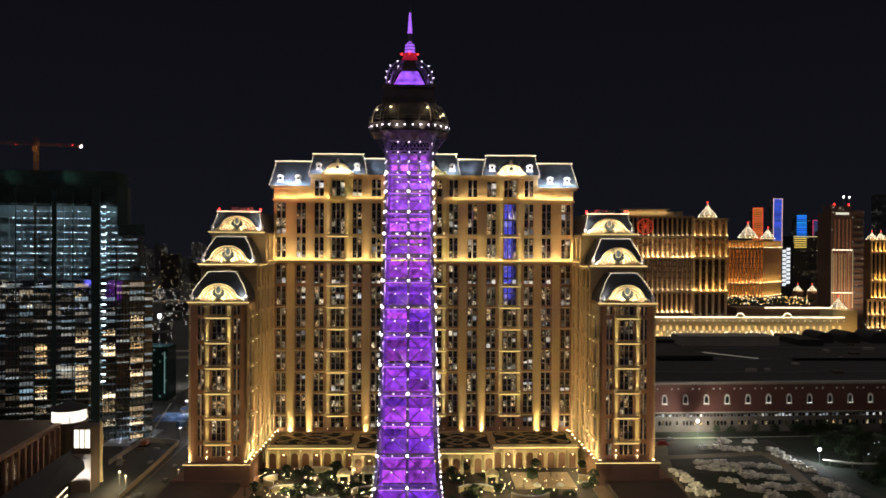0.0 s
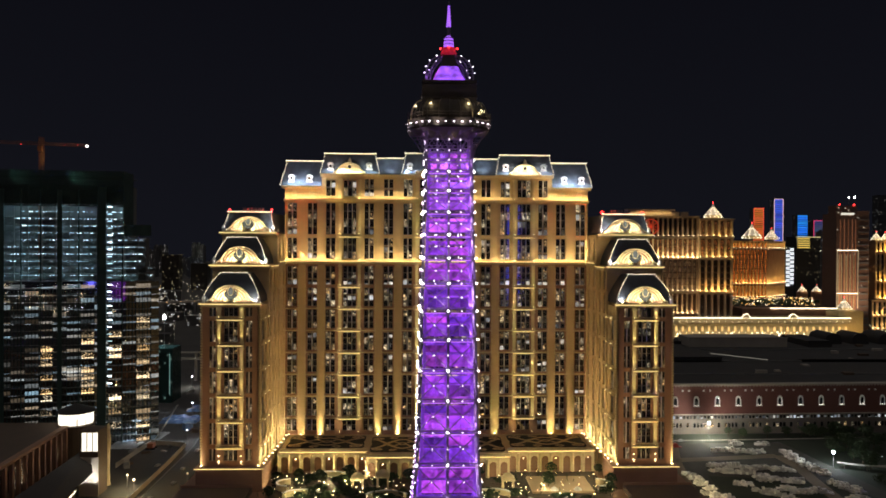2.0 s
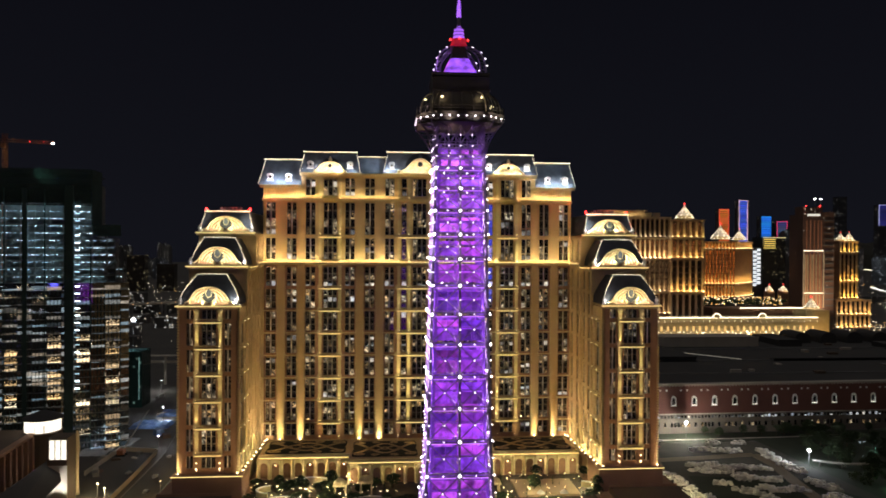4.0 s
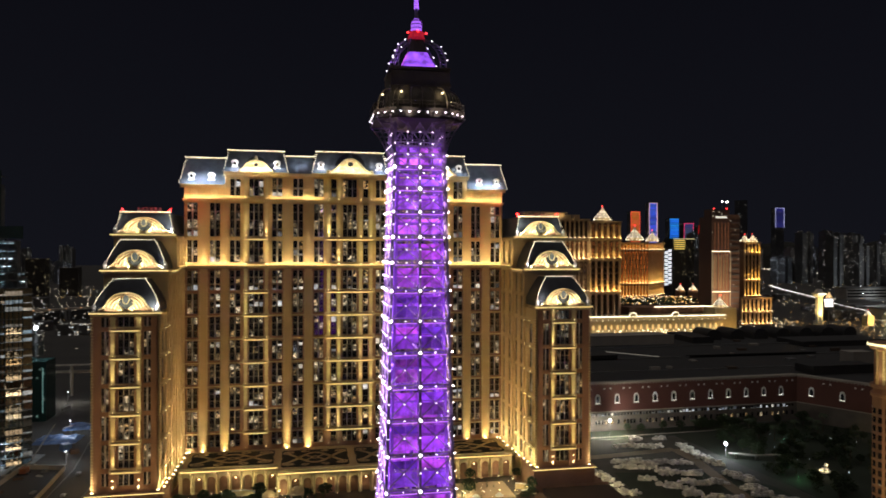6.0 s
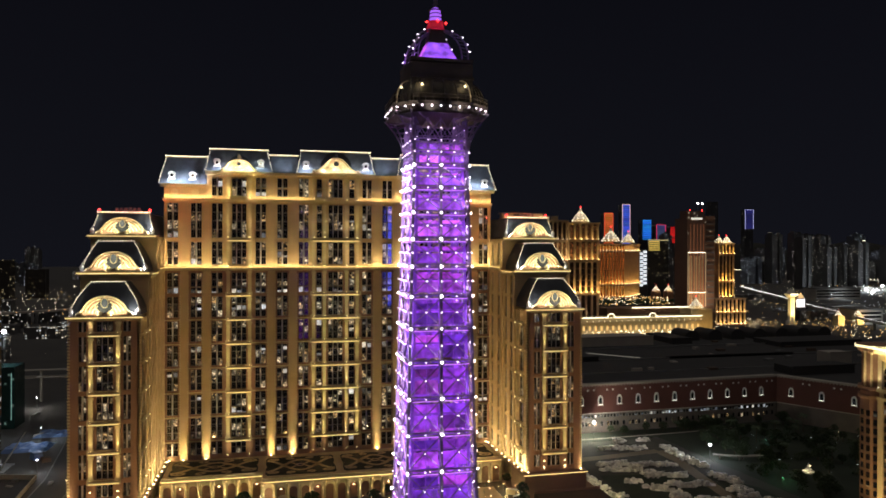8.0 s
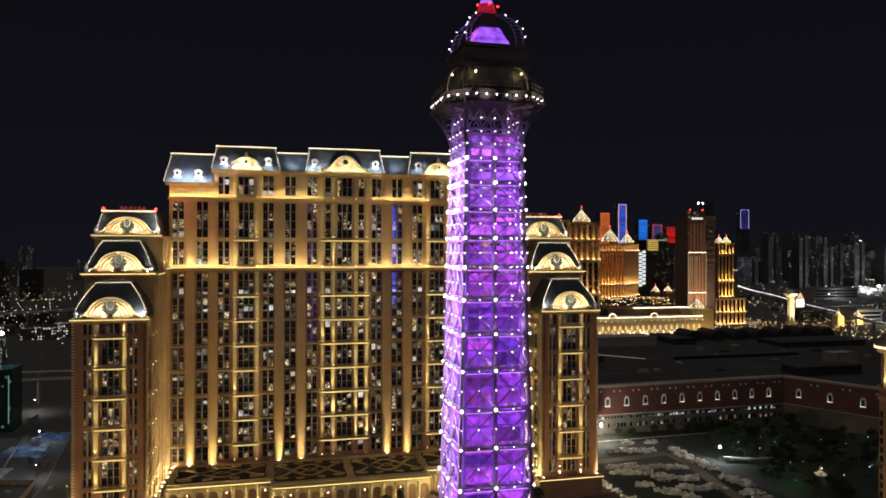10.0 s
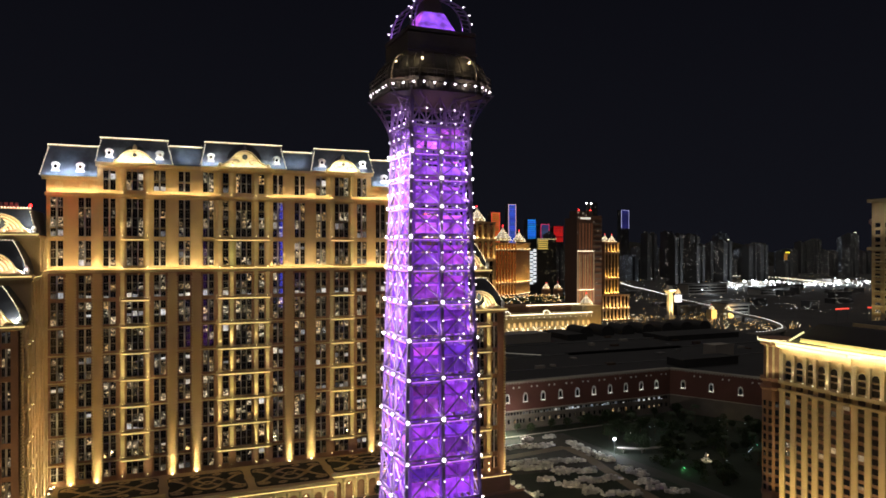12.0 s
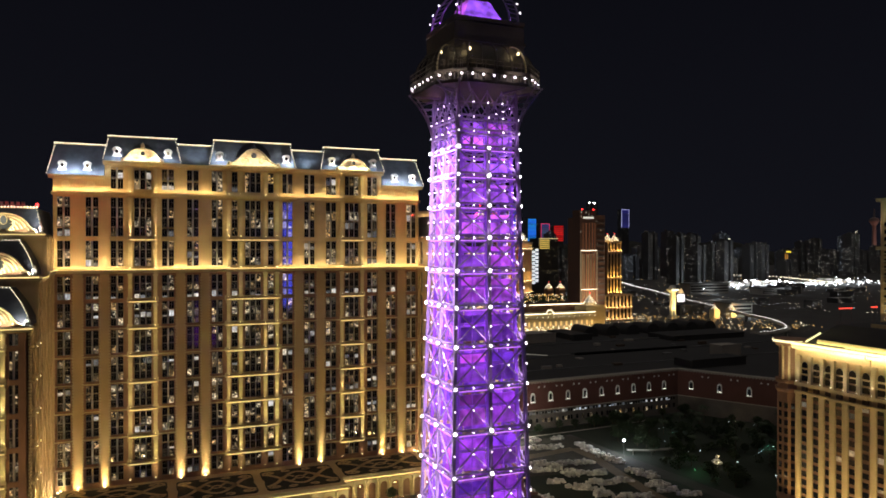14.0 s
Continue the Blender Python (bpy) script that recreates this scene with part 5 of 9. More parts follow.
# ================= podium with roof parterre =================
podium = thing("podium_building", (XC, 300, 0), "tan stone podium with lit arcade and scroll parterre on its roof", "podium")
g = Geo().box(XC - 101, XC + 101, 236, 303, 0.0, Z_DECK)
g.box(XC - 90, XC + 90, 303, 350, 0.0, Z_DECK)
part("podium_base", g, M_BRICKWALL, podium)
for x0, x1, yf in ((-66.5, -29.5, 303.0), (-29.5, 29.5, 295.0), (29.5, 66.5, 303.0)):
    g = Geo().box(XC + x0, XC + x1, yf + 2.2, YM + 0.5, Z_DECK, Z_POD - 0.35)
    g.box(XC + x0 - 0.5, XC + x1 + 0.5, yf - 0.7, yf + 1.2, Z_POD - 1.0, Z_POD - 0.35)
    part("upper_storey", g, M_STONE, podium)
    part("roof_terrace", Geo().box(XC + x0, XC + x1, yf + 1.2, YM - 0.1, Z_POD - 0.35, Z_POD), M_PAVE, podium, "tan paved roof terrace")
    g = Geo().box(XC + x0, XC + x1, yf - 0.2, yf + 0.5, Z_POD - 0.35, Z_POD + 0.8)
    part("parapet", g, M_STONE2, podium)
    g = Geo().box(XC + x0 + 0.3, XC + x1 - 0.3, yf - 0.8, yf - 0.7, Z_POD - 0.6, Z_POD - 0.38)
    part("light_line", g, M_BULB_GOLD, podium)
    # arcade of round-headed arches
    n = round((x1 - x0) / 4.6)
    w = (x1 - x0) / n
    for i in range(n):
        cx = XC + x0 + (i + 0.5) * w
        hw = w / 2 - 0.75
        z1 = Z_DECK + 5.0
        head = arc(cx, z1, hw, hw, 0, 180, 10)
        g = Geo().slab([(cx - w / 2, Z_DECK), (cx - hw, Z_DECK)] + head[::-1] + [(cx + hw, Z_DECK), (cx + w / 2, Z_DECK), (cx + w / 2, Z_POD - 1.0), (cx - w / 2, Z_POD - 1.0)], yf, yf + 0.9)
        part("arch", g, M_STONE2, podium)
        g = Geo().lathe((cx - w / 2, yf - 0.35, Z_DECK), [(0.55, 0), (0.45, 0.6), (0.42, 6.4), (0.6, 7.2), (0.62, 7.8)], 8)
        part("column", g, M_STONE2, podium)
        spot((cx - w / 2, yf - 1.5, Z_DECK + 0.6), (cx - w / 2, yf, Z_DECK + 7), 5200, 26, GOLD, 0.15, 1.0, "arcade_light")
        spot((cx, yf - 3.5, Z_DECK + 0.4), (cx, yf + 0.5, Z_DECK + 6), 120, 120, (1.0, 0.70, 0.28), 0.3, 0.9, "arcade_wash")
        # added brown plate that makes the arch recess read as shaded
        part("door", Geo().slab(arc(cx, z1, hw - 0.1, hw - 0.1, 0, 180, 10) + [(cx - hw + 0.1, Z_DECK), (cx + hw - 0.1, Z_DECK)], yf + 1.2, yf + 1.3), M_BRICKWALL, podium)
        if i % 3 == 1:
            part("lamp", Geo().ball((cx, yf + 0.9, Z_DECK + 5.4), 0.26, 7), M_BULB_WARM, podium)


def spiral(cx, cy, r, a0, turns, flip=1, n=26):
    return [(cx + r * (1 - 0.82 * k / n) * math.cos(a0 + flip * turns * 2 * math.pi * k / n), cy + 0.62 * r * (1 - 0.82 * k / n) * math.sin(a0 + flip * turns * 2 * math.pi * k / n)) for k in range(n + 1)]


for cx, cy, w, d in ((-48, 315.5, 33, 18), (48, 315.5, 33, 18), (-15, 311.5, 27, 22), (15, 311.5, 27, 22)):
    px, py = XC + cx, cy
    zz = (Z_POD, Z_POD + 0.3)
    oval = lambda k, n=24: [(px + w * k * math.cos(a), py + d * k * 1.1 * math.sin(a)) for a in [j * 2 * math.pi / n for j in range(n)]]
    top = (Z_POD + 0.3, Z_POD + 0.38)
    edge = [(px + w * 0.5 * u, py + d * 0.5 * v) for u, v in ((-0.94, -1), (0.94, -1), (1, -0.86), (1, -0.3), (0.96, 0), (1, 0.3), (1, 0.86), (0.94, 1), (-0.94, 1), (-1, 0.86), (-1, 0.3), (-0.96, 0), (-1, -0.3), (-1, -0.86))]
    lone("parterre_bed", Geo().plate(edge, *zz), M_HEDGE, "dark clipped planted bed on the tan roof terrace", "flower bed", "roof parterres")
    lone("parterre_ring", Geo().ring(oval(0.075), oval(0.04), *top), M_PAVE, "tan stone ring in the middle of a dark bed", "paving", "roof parterres")
    g = Geo()
    for sy in (-1, 1):
        g.ribbon([(px + w * (k / 24 - 0.5) * 0.97, py + sy * d * 0.31 * math.cos(2 * math.pi * (k / 24 - 0.5))) for k in range(25)], 1.5, *top)
        for sx in (-1, 1):
            g.ribbon(spiral(px + sx * w * 0.38, py + sy * d * 0.36, w * 0.085, 0 if sx > 0 else math.pi, 1.1, sx * sy, 18), 1.15, *top)
            g.ribbon(spiral(px + sx * w * 0.13, py + sy * d * 0.41, w * 0.075, math.pi / 2 * sy, 1.0, -sx * sy, 16), 1.1, *top)
            g.ribbon([(px + sx * w * 0.25, py + sy * d * 0.04), (px + sx * w * 0.20, py + sy * d * 0.12), (px + sx * w * 0.12, py + sy * d * 0.14), (px + sx * w * 0.075, py + sy * d * 0.06)], 1.0, *top)
    lone("parterre_scroll", g, M_PAVE, "interlaced tan stone scrolls laid over the dark bed", "paving", "roof parterres", "stuff")

# ================= trees and small outdoor things =================
rng = random.Random(7)


def leafy(r, h, n, seed, cone=False):
    """A crown of many small leaf clumps with an uneven outline."""
    q = random.Random(seed)
    g = Geo()
    for _ in range(n):
        a, u = q.uniform(0, 2 * math.pi), q.random() ** 0.5
        t = q.random()
        wid = (1 - t) ** 0.8 if cone else math.sin(math.pi * (0.12 + 0.86 * t)) ** 0.6
        rr = r * u * wid * q.uniform(0.75, 1.15)
        c = Vector((rr * math.cos(a), rr * math.sin(a), h * t))
        s = r * q.uniform(0.10, 0.2)
        for _ in range(3):
            d = Vector((q.uniform(-1, 1), q.uniform(-1, 1), q.uniform(-0.6, 0.9))).normalized() * s
            e = Vector((q.uniform(-1, 1), q.uniform(-1, 1), q.uniform(-1, 1))).cross(d).normalized() * s * 0.7
            g.add([c - d, c + e, c + d, c - e], [(0, 1, 2, 3)])
    return g


def palm_crown(r, seed):
    q = random.Random(seed)
    g = Geo()
    for k in range(16):
        a = 2 * math.pi * k / 16 + q.uniform(-0.2, 0.2)
        lift = q.uniform(0.2, 1.0)
        prev = None
        for j in range(6):
            t = j / 5
            w = 0.45 * math.sin(math.pi * (0.12 + 0.8 * t))
            x, z = r * t, lift * r * 0.7 * t - r * 0.75 * t * t
            ca, sa = math.cos(a), math.sin(a)
            cur = (Vector((x * ca - w * sa, x * sa + w * ca, z - w * 0.4)), Vector((x * ca, x * sa, z)), Vector((x * ca + w * sa, x * sa - w * ca, z - w * 0.4)))
            if prev:
                g.add([prev[0], cur[0], cur[1], prev[1]], [(0, 1, 2, 3)])
                g.add([prev[1], cur[1], cur[2], prev[2]], [(0, 1, 2, 3)])
            prev = cur
    return g


TREES = []
for k in range(3):
    trunk = Geo().lathe((0, 0, 0), [(0.28, 0), (0.2, 2.0), (0.14, 4.5)], 6)
    for j in range(4):
        a = j * 1.6 + k
        trunk.beam((0, 0, 3.0 + 0.3 * j), (1.2 * math.cos(a), 1.2 * math.sin(a), 4.8 + 0.3 * j), 0.13)
    TREES.append((trunk.mesh("trunk", (0, 0, 0), M_BARK), leafy(3.0 + 0.4 * k, 4.6, 190, k).mesh("crown", (0, 0, 0), M_LEAF), 2.6))
palm_t = Geo().lathe((0, 0, 0), [(0.26, 0), (0.17, 3), (0.15, 8.6)], 6).mesh("trunk", (0, 0, 0), M_BARK)
PALM = (palm_t, palm_crown(3.4, 3).mesh("crown", (0, 0, 0), M_LEAF), 8.5)
CYP = (Geo().lathe((0, 0, 0), [(0.14, 0), (0.1, 1.2)], 5).mesh("trunk", (0, 0, 0), M_BARK), leafy(0.9, 4.2, 110, 9, True).mesh("crown", (0, 0, 0), M_LEAF), 0.4)


def tree(kind, x, y, z, size, group):
    tm, cm, ch = PALM if kind == "palm" else CYP if kind == "cypress" else TREES[rng.randrange(3)]
    label = {"palm": "palm tree with drooping fronds in the dark garden", "cypress": "small clipped cypress on the hotel terrace",
             "tree": "leafy dark green tree standing in night shade"}[kind]
    t = thing("palm_tree" if kind == "palm" else "tree", (x, y, z), label, "tree", group)
    t.scale = (size, size, size * rng.uniform(0.85, 1.15))
    t.rotation_euler = (0, 0, rng.uniform(0, 6.28))
    a = new("trunk", tm)
    a.parent = t
    b = new("crown", cm)
    b.parent = t
    b.location = (0, 0, ch)
    return t


def post_lamp(x, y, z, h, watts, col=COOL, mat=M_BULB_COOL, r=0.7, name="street_lamp", label="tall street lamp with a white floodlight head", group="street lamps"):
    t = thing(name, (x, y, z), label, "lamp", group)
    part("pole", Geo().lathe((x, y, z), [(0.16, 0), (0.1, h - 0.4)], 6), M_CONCRETE, t)
    part("lamp_head", Geo().ball((x, y, z + h), r, 8), mat, t)
    if watts:
        point((x, y - r * 1.6, z + h - r), watts, col, r * 0.5, "street_light")
    return t


# ================= hotel terrace garden =================
for i in range(74):
    x = XC + rng.choice((-1, 1)) * rng.uniform(9, 68)
    y = rng.uniform(268, 299)
    tree("cypress" if rng.random() < 0.65 else "tree", x, y, Z_DECK, rng.uniform(0.55, 0.9), "terrace trees")
for i in range(48):
    x = XC + rng.choice((-1, 1)) * rng.uniform(6, 68)
    y = rng.uniform(264, 300)
    g = Geo().lathe((x, y, Z_DECK), [(0.12, 0), (0.07, 2.2)], 5)
    t = thing("garden_lamp", (x, y, Z_DECK), "small globe lamp on the hotel terrace", "lamp", "garden lamps")
    part("pole", g, M_IRON_DARK, t)
    part("globe", Geo().ball((x, y, Z_DECK + 2.5), 0.2, 7), M_BULB_WARM, t)
    if i % 2 == 0:
        point((x, y - 0.4, Z_DECK + 3.3), 700, WARM, 0.3, "garden_light")
# planting beds that cover much of the terrace
for k in range(46):
    x = XC + rng.choice((-1, 1)) * rng.uniform(8, 66)
    y = rng.uniform(262, 299)
    if 33 < x - XC < 63 and y > 270:
        continue
    r = rng.uniform(1.6, 4.6)
    ring = [(x + r * (1 + 0.25 * math.sin(3 * a + k)) * math.cos(a), y + 0.7 * r * (1 + 0.2 * math.cos(2 * a + k)) * math.sin(a)) for a in [j * math.pi / 9 for j in range(18)]]
    b = thing("planting_bed", (x, y, Z_DECK + 0.06), "raised planting bed with low shrubs on the terrace", "flower bed", "planting beds")
    part("kerb", Geo().plate(ring, Z_DECK + 0.06, Z_DECK + 0.3), M_PAVE_DARK, b)
    sh = leafy(r * 1.05, 1.8, 110, k)
    sh.v = [Vector((p.x + x, p.y * 0.7 + y, p.z + Z_DECK + 0.5)) for p in sh.v]
    part("shrub", sh, M_LEAF, b)
# pool court, pool, and pavilions
lone("terrace_paving", Geo().plate([(XC - 66, 258), (XC + 66, 258), (XC + 66, 302), (XC - 66, 302)], Z_DECK, Z_DECK + 0.06), M_PAVE_DARK, "brown paved hotel terrace", "terrace", kind="structure")
lone("pool_court", Geo().box(XC + 36, XC + 60, 276, 294, Z_DECK + 0.06, Z_DECK + 0.9), M_PAVE, "raised tan paved court on the terrace", "terrace")
for x, y in ((XC + 44, 274), (XC + 53, 274)):
    t = thing("parasol", (x, y, Z_DECK), "lit cream garden parasol", "parasol", "parasols")
    part("pole", Geo().lathe((x, y, Z_DECK), [(0.06, 0), (0.05, 2.6)], 5), M_IRON_DARK, t)
    part("canopy", Geo().lathe((x, y, Z_DECK + 2.2), [(1.7, 0), (1.1, 0.6), (0.1, 1.3)], 8), M_PLASTER, t)
    point((x, y, Z_DECK + 1.8), 120, WARM, 0.2, "parasol_light")
for x, y, h in ((-22, 281, 6.5), (-32, 284, 4.5), (27, 281, 5.0)):
    x += XC
    t = thing("garden_pavilion", (x, y, Z_DECK), "cream garden pavilion with columns and a domed roof", "pavilion", "pavilions")
    for sx in (-1, 1):
        for sy in (-1, 1):
            part("column", Geo().lathe((x + sx * 2, y + sy * 2, Z_DECK), [(0.3, 0), (0.24, h - 1)], 8), M_STONE2, t)
    part("entablature", Geo().box(x - 2.6, x + 2.6, y - 2.6, y + 2.6, Z_DECK + h - 1, Z_DECK + h - 0.3), M_STONE2, t)
    part("roof", Geo().lathe((x, y, Z_DECK + h - 0.3), [(2.4, 0), (2.1, 0.9), (1.2, 1.6), (0.1, 2.0)], 12), M_STONE2, t)
    spot((x, y - 4.5, Z_DECK + 0.8), (x, y, Z_DECK + h), 2600, 90, WARM, 0.2, 0.8, "pavilion_light")
for x0, w in ((-46, 12), (-14, 9)):
    g = Geo()
    for k in range(3):
        g.ribbon(spiral(XC + x0 + k * w * 0.45, 272 + k * 3, w * 0.4, k, 1.2, 1 if k % 2 else -1), 1.2, Z_DECK + 0.06, Z_DECK + 0.7)
    lone("terrace_hedge", g, M_HEDGE, "low scroll hedge on the terrace", "hedge", "terrace hedges", "stuff")
# curved garden walls washed with light, and small lights strung through the planting
for cx, cy, r, a0, a1 in ((-52, 270, 7.5, 20, 160), (-38, 266, 6.0, 200, 340), (-20, 268, 8.0, 20, 160), (-58, 284, 5.5, 100, 260), (20, 270, 7.0, 20, 160), (40, 268, 7.5, 200, 340), (62, 282, 5.5, -80, 80), (-44, 292, 7.0, 30, 150)):
    ring = [(XC + cx + r * math.cos(radians(a0 + (a1 - a0) * k / 14)), cy + 0.8 * r * math.sin(radians(a0 + (a1 - a0) * k / 14))) for k in range(15)]
    w = thing("garden_wall", (XC + cx, cy, Z_DECK), "curved cream garden wall washed with warm light", "wall", "garden walls")
    part("wall", Geo().ribbon(ring, 0.5, Z_DECK + 0.06, Z_DECK + 2.2), M_STONE2, w)
    part("coping", Geo().ribbon(ring, 0.8, Z_DECK + 2.2, Z_DECK + 2.45), M_PLASTER, w)
    point((XC + cx, cy - 1.0, Z_DECK + 1.2), 900, WARM, 0.3, "garden_wall_light")
fl_ = Geo()
for _ in range(170):
    fl_.ball((XC + rng.choice((-1, 1)) * rng.uniform(5, 67), rng.uniform(262, 300), Z_DECK + rng.uniform(0.5, 2.6)), rng.uniform(0.06, 0.13), 5)
lone("fairy_lights", fl_, M_BULB_WARM, "small warm lights strung through the terrace planting", "fairy lights", kind="stuff")
# low flat roofs beside the wings
for s in (-1, 1):
    g = Geo().box(*sorted((XC + s * 72, XC + s * 99)), 250, 279.2, Z_DECK, 30.2)
    lone("low_roof", g, M_ROOFBROWN, "flat brown roof of a low terrace building", "roof", "low roofs")
    g = Geo()
    for a in (251, 278.6):
        g.box(*sorted((XC + s * 72, XC + s * 99)), a, a + 0.5, 30.2, 31.1)
    lone("roof_kerb", g, M_BRICKWALL, "low brick kerb round the flat roof", "parapet", "low roofs")

# ================= long red palace wall =================
P0, P1, P2 = Vector((118, 462.5, 0)), Vector((332, 469.5, 0)), Vector((392, 364, 0))
palace = thing("palace_building", (230, 480, 0), "long dark red palace building with lit pointed windows", "building")


def pointed(w, h, n=6):
    """The outline of a pointed arch."""
    pts = [(w / 2, 0), (w / 2, h * 0.55)]
    pts += [(w / 2 - w / 2 * (k / n) ** 1.5, h * 0.55 + h * 0.45 * math.sin(math.pi / 2 * (k / n) ** 0.8)) for k in range(1, n + 1)]
    return pts + [(-x, z) for x, z in pts[-2::-1]]


ARCH = Geo()
o_, i_ = pointed(3.6, 6.2), pointed(2.5, 4.9)
for (a, b), (c, d) in zip(zip(o_, o_[1:]), zip(i_, i_[1:])):
    ARCH.add([(a[0], -0.5, a[1]), (b[0], -0.5, b[1]), (d[0], -0.5, d[1]), (c[0], -0.5, c[1]), (a[0], 0.1, a[1]), (b[0], 0.1, b[1]), (d[0], 0.1, d[1]), (c[0], 0.1, c[1])],
             [(0, 1, 2, 3), (4, 7, 6, 5), (0, 4, 5, 1), (2, 6, 7, 3)])
ARCH.box(-2.0, 2.0, -0.8, 0.1, -0.7, 0)
ARCH = ARCH.mesh("window_frame", (0, 0, 0), M_PLASTER)
ARCH_PANE = Geo().slab(i_, -0.12, -0.02).mesh("pane", (0, 0, 0), M_GLASS_DARK)
M_ROWLIT = window_glass("arcade_glass", 0.6, ((0.75, 0.85, 1.0), (1.0, 0.95, 0.8)), 1.1)
SMALL = Geo().box(-0.7, 0.7, -0.1, 0.05, 0, 1.9).mesh("pane", (0, 0, 0), M_ROWLIT)
VENT = Geo().box(-0.55, 0.55, -0.25, 0.1, 0, 1.1).mesh("vent", (0, 0, 0), M_PLASTER)
LOWARCH = Geo().slab(arc(0, 2.2, 0.8, 0.9, 0, 180, 6) + [(-0.8, 0), (0.8, 0)], -0.08, 0.05).mesh("pane", (0, 0, 0), M_GLASS)
LED = Geo().box(-1.5, 1.5, -0.75, -0.55, 0.02, 0.16).mesh("sill_light", (0, 0, 0), glow("sill_light", (1.0, 0.93, 0.8), 2.2))
for a, b, off, gap in ((P0, P1, 2.0 + 14.2, 14.2), (P1, P2, 10.2, 20.5)):
    d = b - a
    ang = math.atan2(d.y, d.x)
    m = Matrix.Translation(a) @ Matrix.Rotation(ang, 4, "Z")
    L = d.length
    part("red_wall", Geo(m).box(0, L, 0, 4, 13.2, 31.8), M_REDWALL, palace)
    part("lower_wall", Geo(m).box(0, L, 0.3, 4, -0.2, 12.6), M_PALE_SHADED, palace, "grey-brown lower wall, darkened for shade")
    part("band", Geo(m).box(0, L, -0.5, 4, 12.6, 13.2), M_PALE, palace)
    g = Geo(m).box(-0.5, L, -0.5, 4, 31.8, 32.8)
    for k in range(int(L / 2.2)):
        g.box(k * 2.2 + 0.5, k * 2.2 + 1.3, -0.42, 0.1, 31.1, 31.8)
    part("parapet", g, M_PALE, palace)
    c = off
    while c < L - 6:
        w = piece("window", ARCH, m @ Vector((c, 0, 18.8)), palace, "pointed arch window lit from its sill", rz=ang)
        piece("pane", ARCH_PANE, m @ Vector((c, 0, 18.8)), w, rz=0)
        piece("sill_light", LED, m @ Vector((c, 0, 18.8)), w, rz=0)
        spot(m @ Vector((c, -1.3, 18.9)), m @ Vector((c, 0.1, 22.5)), 120, 110, WHITE, 0.15, 0.8, "sill_lamp")
        for k in (-1, 1):
            piece("vent", VENT, m @ Vector((c + gap / 2 + k * 2.2, 0, 28.0)), palace, rz=ang)
        c += gap
    c = 1.5
    while c < L - 2 and a is P0:
        piece("pane", SMALL, m @ Vector((c, 0.24, 10.0)), palace, rz=ang)
        if round(c * 2) % 3:
            piece("pane", LOWARCH, m @ Vector((c, 0.24, 4.2)), palace, rz=ang)
        c += 2.35
g = Geo().plate([(P0.x, P0.y + 4), (P1.x, P1.y + 4), (P2.x + 3, P2.y + 2), (560, 420), (560, 700), (118, 700)], 31.0, 31.6)
part("roof_deck", g, M_ROOFDARK, palace, "wide dark flat roof")
roofs = [(240, 330, 640, 668, 40), (346, 400, 470, 490, 37.5), (170, 235, 560, 610, 35), (350, 372, 640, 690, 37), (300, 420, 560, 566, 33.2), (410, 430, 505, 520, 41), (130, 300, 660, 690, 34), (440, 530, 600, 640, 36)]
for x0, x1, y0, y1, z in roofs:
    g = Geo().box(x0, x1, y0, y1, 31.6, z)
    g.box(x0 - 0.5, x1 + 0.5, y0 - 0.5, y0 + 0.3, z, z + 0.7)
    part("roof_block", g, M_PALE if z > 38 else M_ROOFDARK, palace)
for k in range(7):
    x = 385 + k * 26
    g = Geo().slab([(x - 8, 31.6)] + arc(x, 35, 8, 7, 180, 0, 10) + [(x + 8, 31.6)], 660, 688)
    part("vault_roof", g, M_ROOFDARK, palace)
ru = random.Random(19)
for k in range(34):
    x, y = ru.uniform(150, 520), ru.uniform(485, 690)
    if y < 470 + max(0, 330 - x) * 0.05 + 8:
        continue
    w, d, h = ru.uniform(2, 9), ru.uniform(2, 6), ru.uniform(0.8, 3.2)
    part("roof_unit", Geo().box(x - w / 2, x + w / 2, y - d / 2, y + d / 2, 31.6, 31.6 + h), ru.choice((M_CONCRETE, M_PALE, M_ROOFBROWN)), palace)
for y, z in ((505, 32.5), (560, 32.8), (622, 33.0)):
    part("roof_upstand", Geo().box(140, 520, y, y + 0.8, 31.6, z), M_CONCRETE, palace)
g = Geo().beam((268, 552, 34.5), (232, 590, 34.5), 2.2, 0.4)
part("skylight", g, glow("dim_skylight", (0.9, 0.85, 0.7), 0.12), palace)
g = Geo()
for x in (255, 330, 390, 430):
    g.box(x, x + 4, 698, 699, 32, 32.7)
part("roof_lamp", g, M_BULB_STRING, palace)

# ================= stone yard =================
lone("stone_yard", Geo().plate([(104, 300), (232, 300), (232, 340), (222, 440), (206, 452), (118, 452), (104, 440)], 0.0, 0.08), M_YARD, "trodden earth yard between the stone piles", "yard", kind="structure")
lone("lawn", Geo().plate([(222, 452), (228, 380), (236, 300), (420, 300), (400, 440), (330, 464)], 0.0, 0.07), M_GRASS, "dark lawn of the palace garden", "lawn", kind="structure")
lone("yard_grass", Geo().plate([(150, 380), (205, 372), (222, 345), (225, 310), (160, 310), (146, 345)], 0.08, 0.13), M_GRASS, "worn grass between the stone piles", "grass", kind="structure")
lone("verge", Geo().plate([(110, 444), (215, 444), (240, 452), (330, 462), (330, 466), (110, 462)], 0.0, 0.2), M_GRASS, "dark planted verge below the palace wall", "verge", kind="structure")
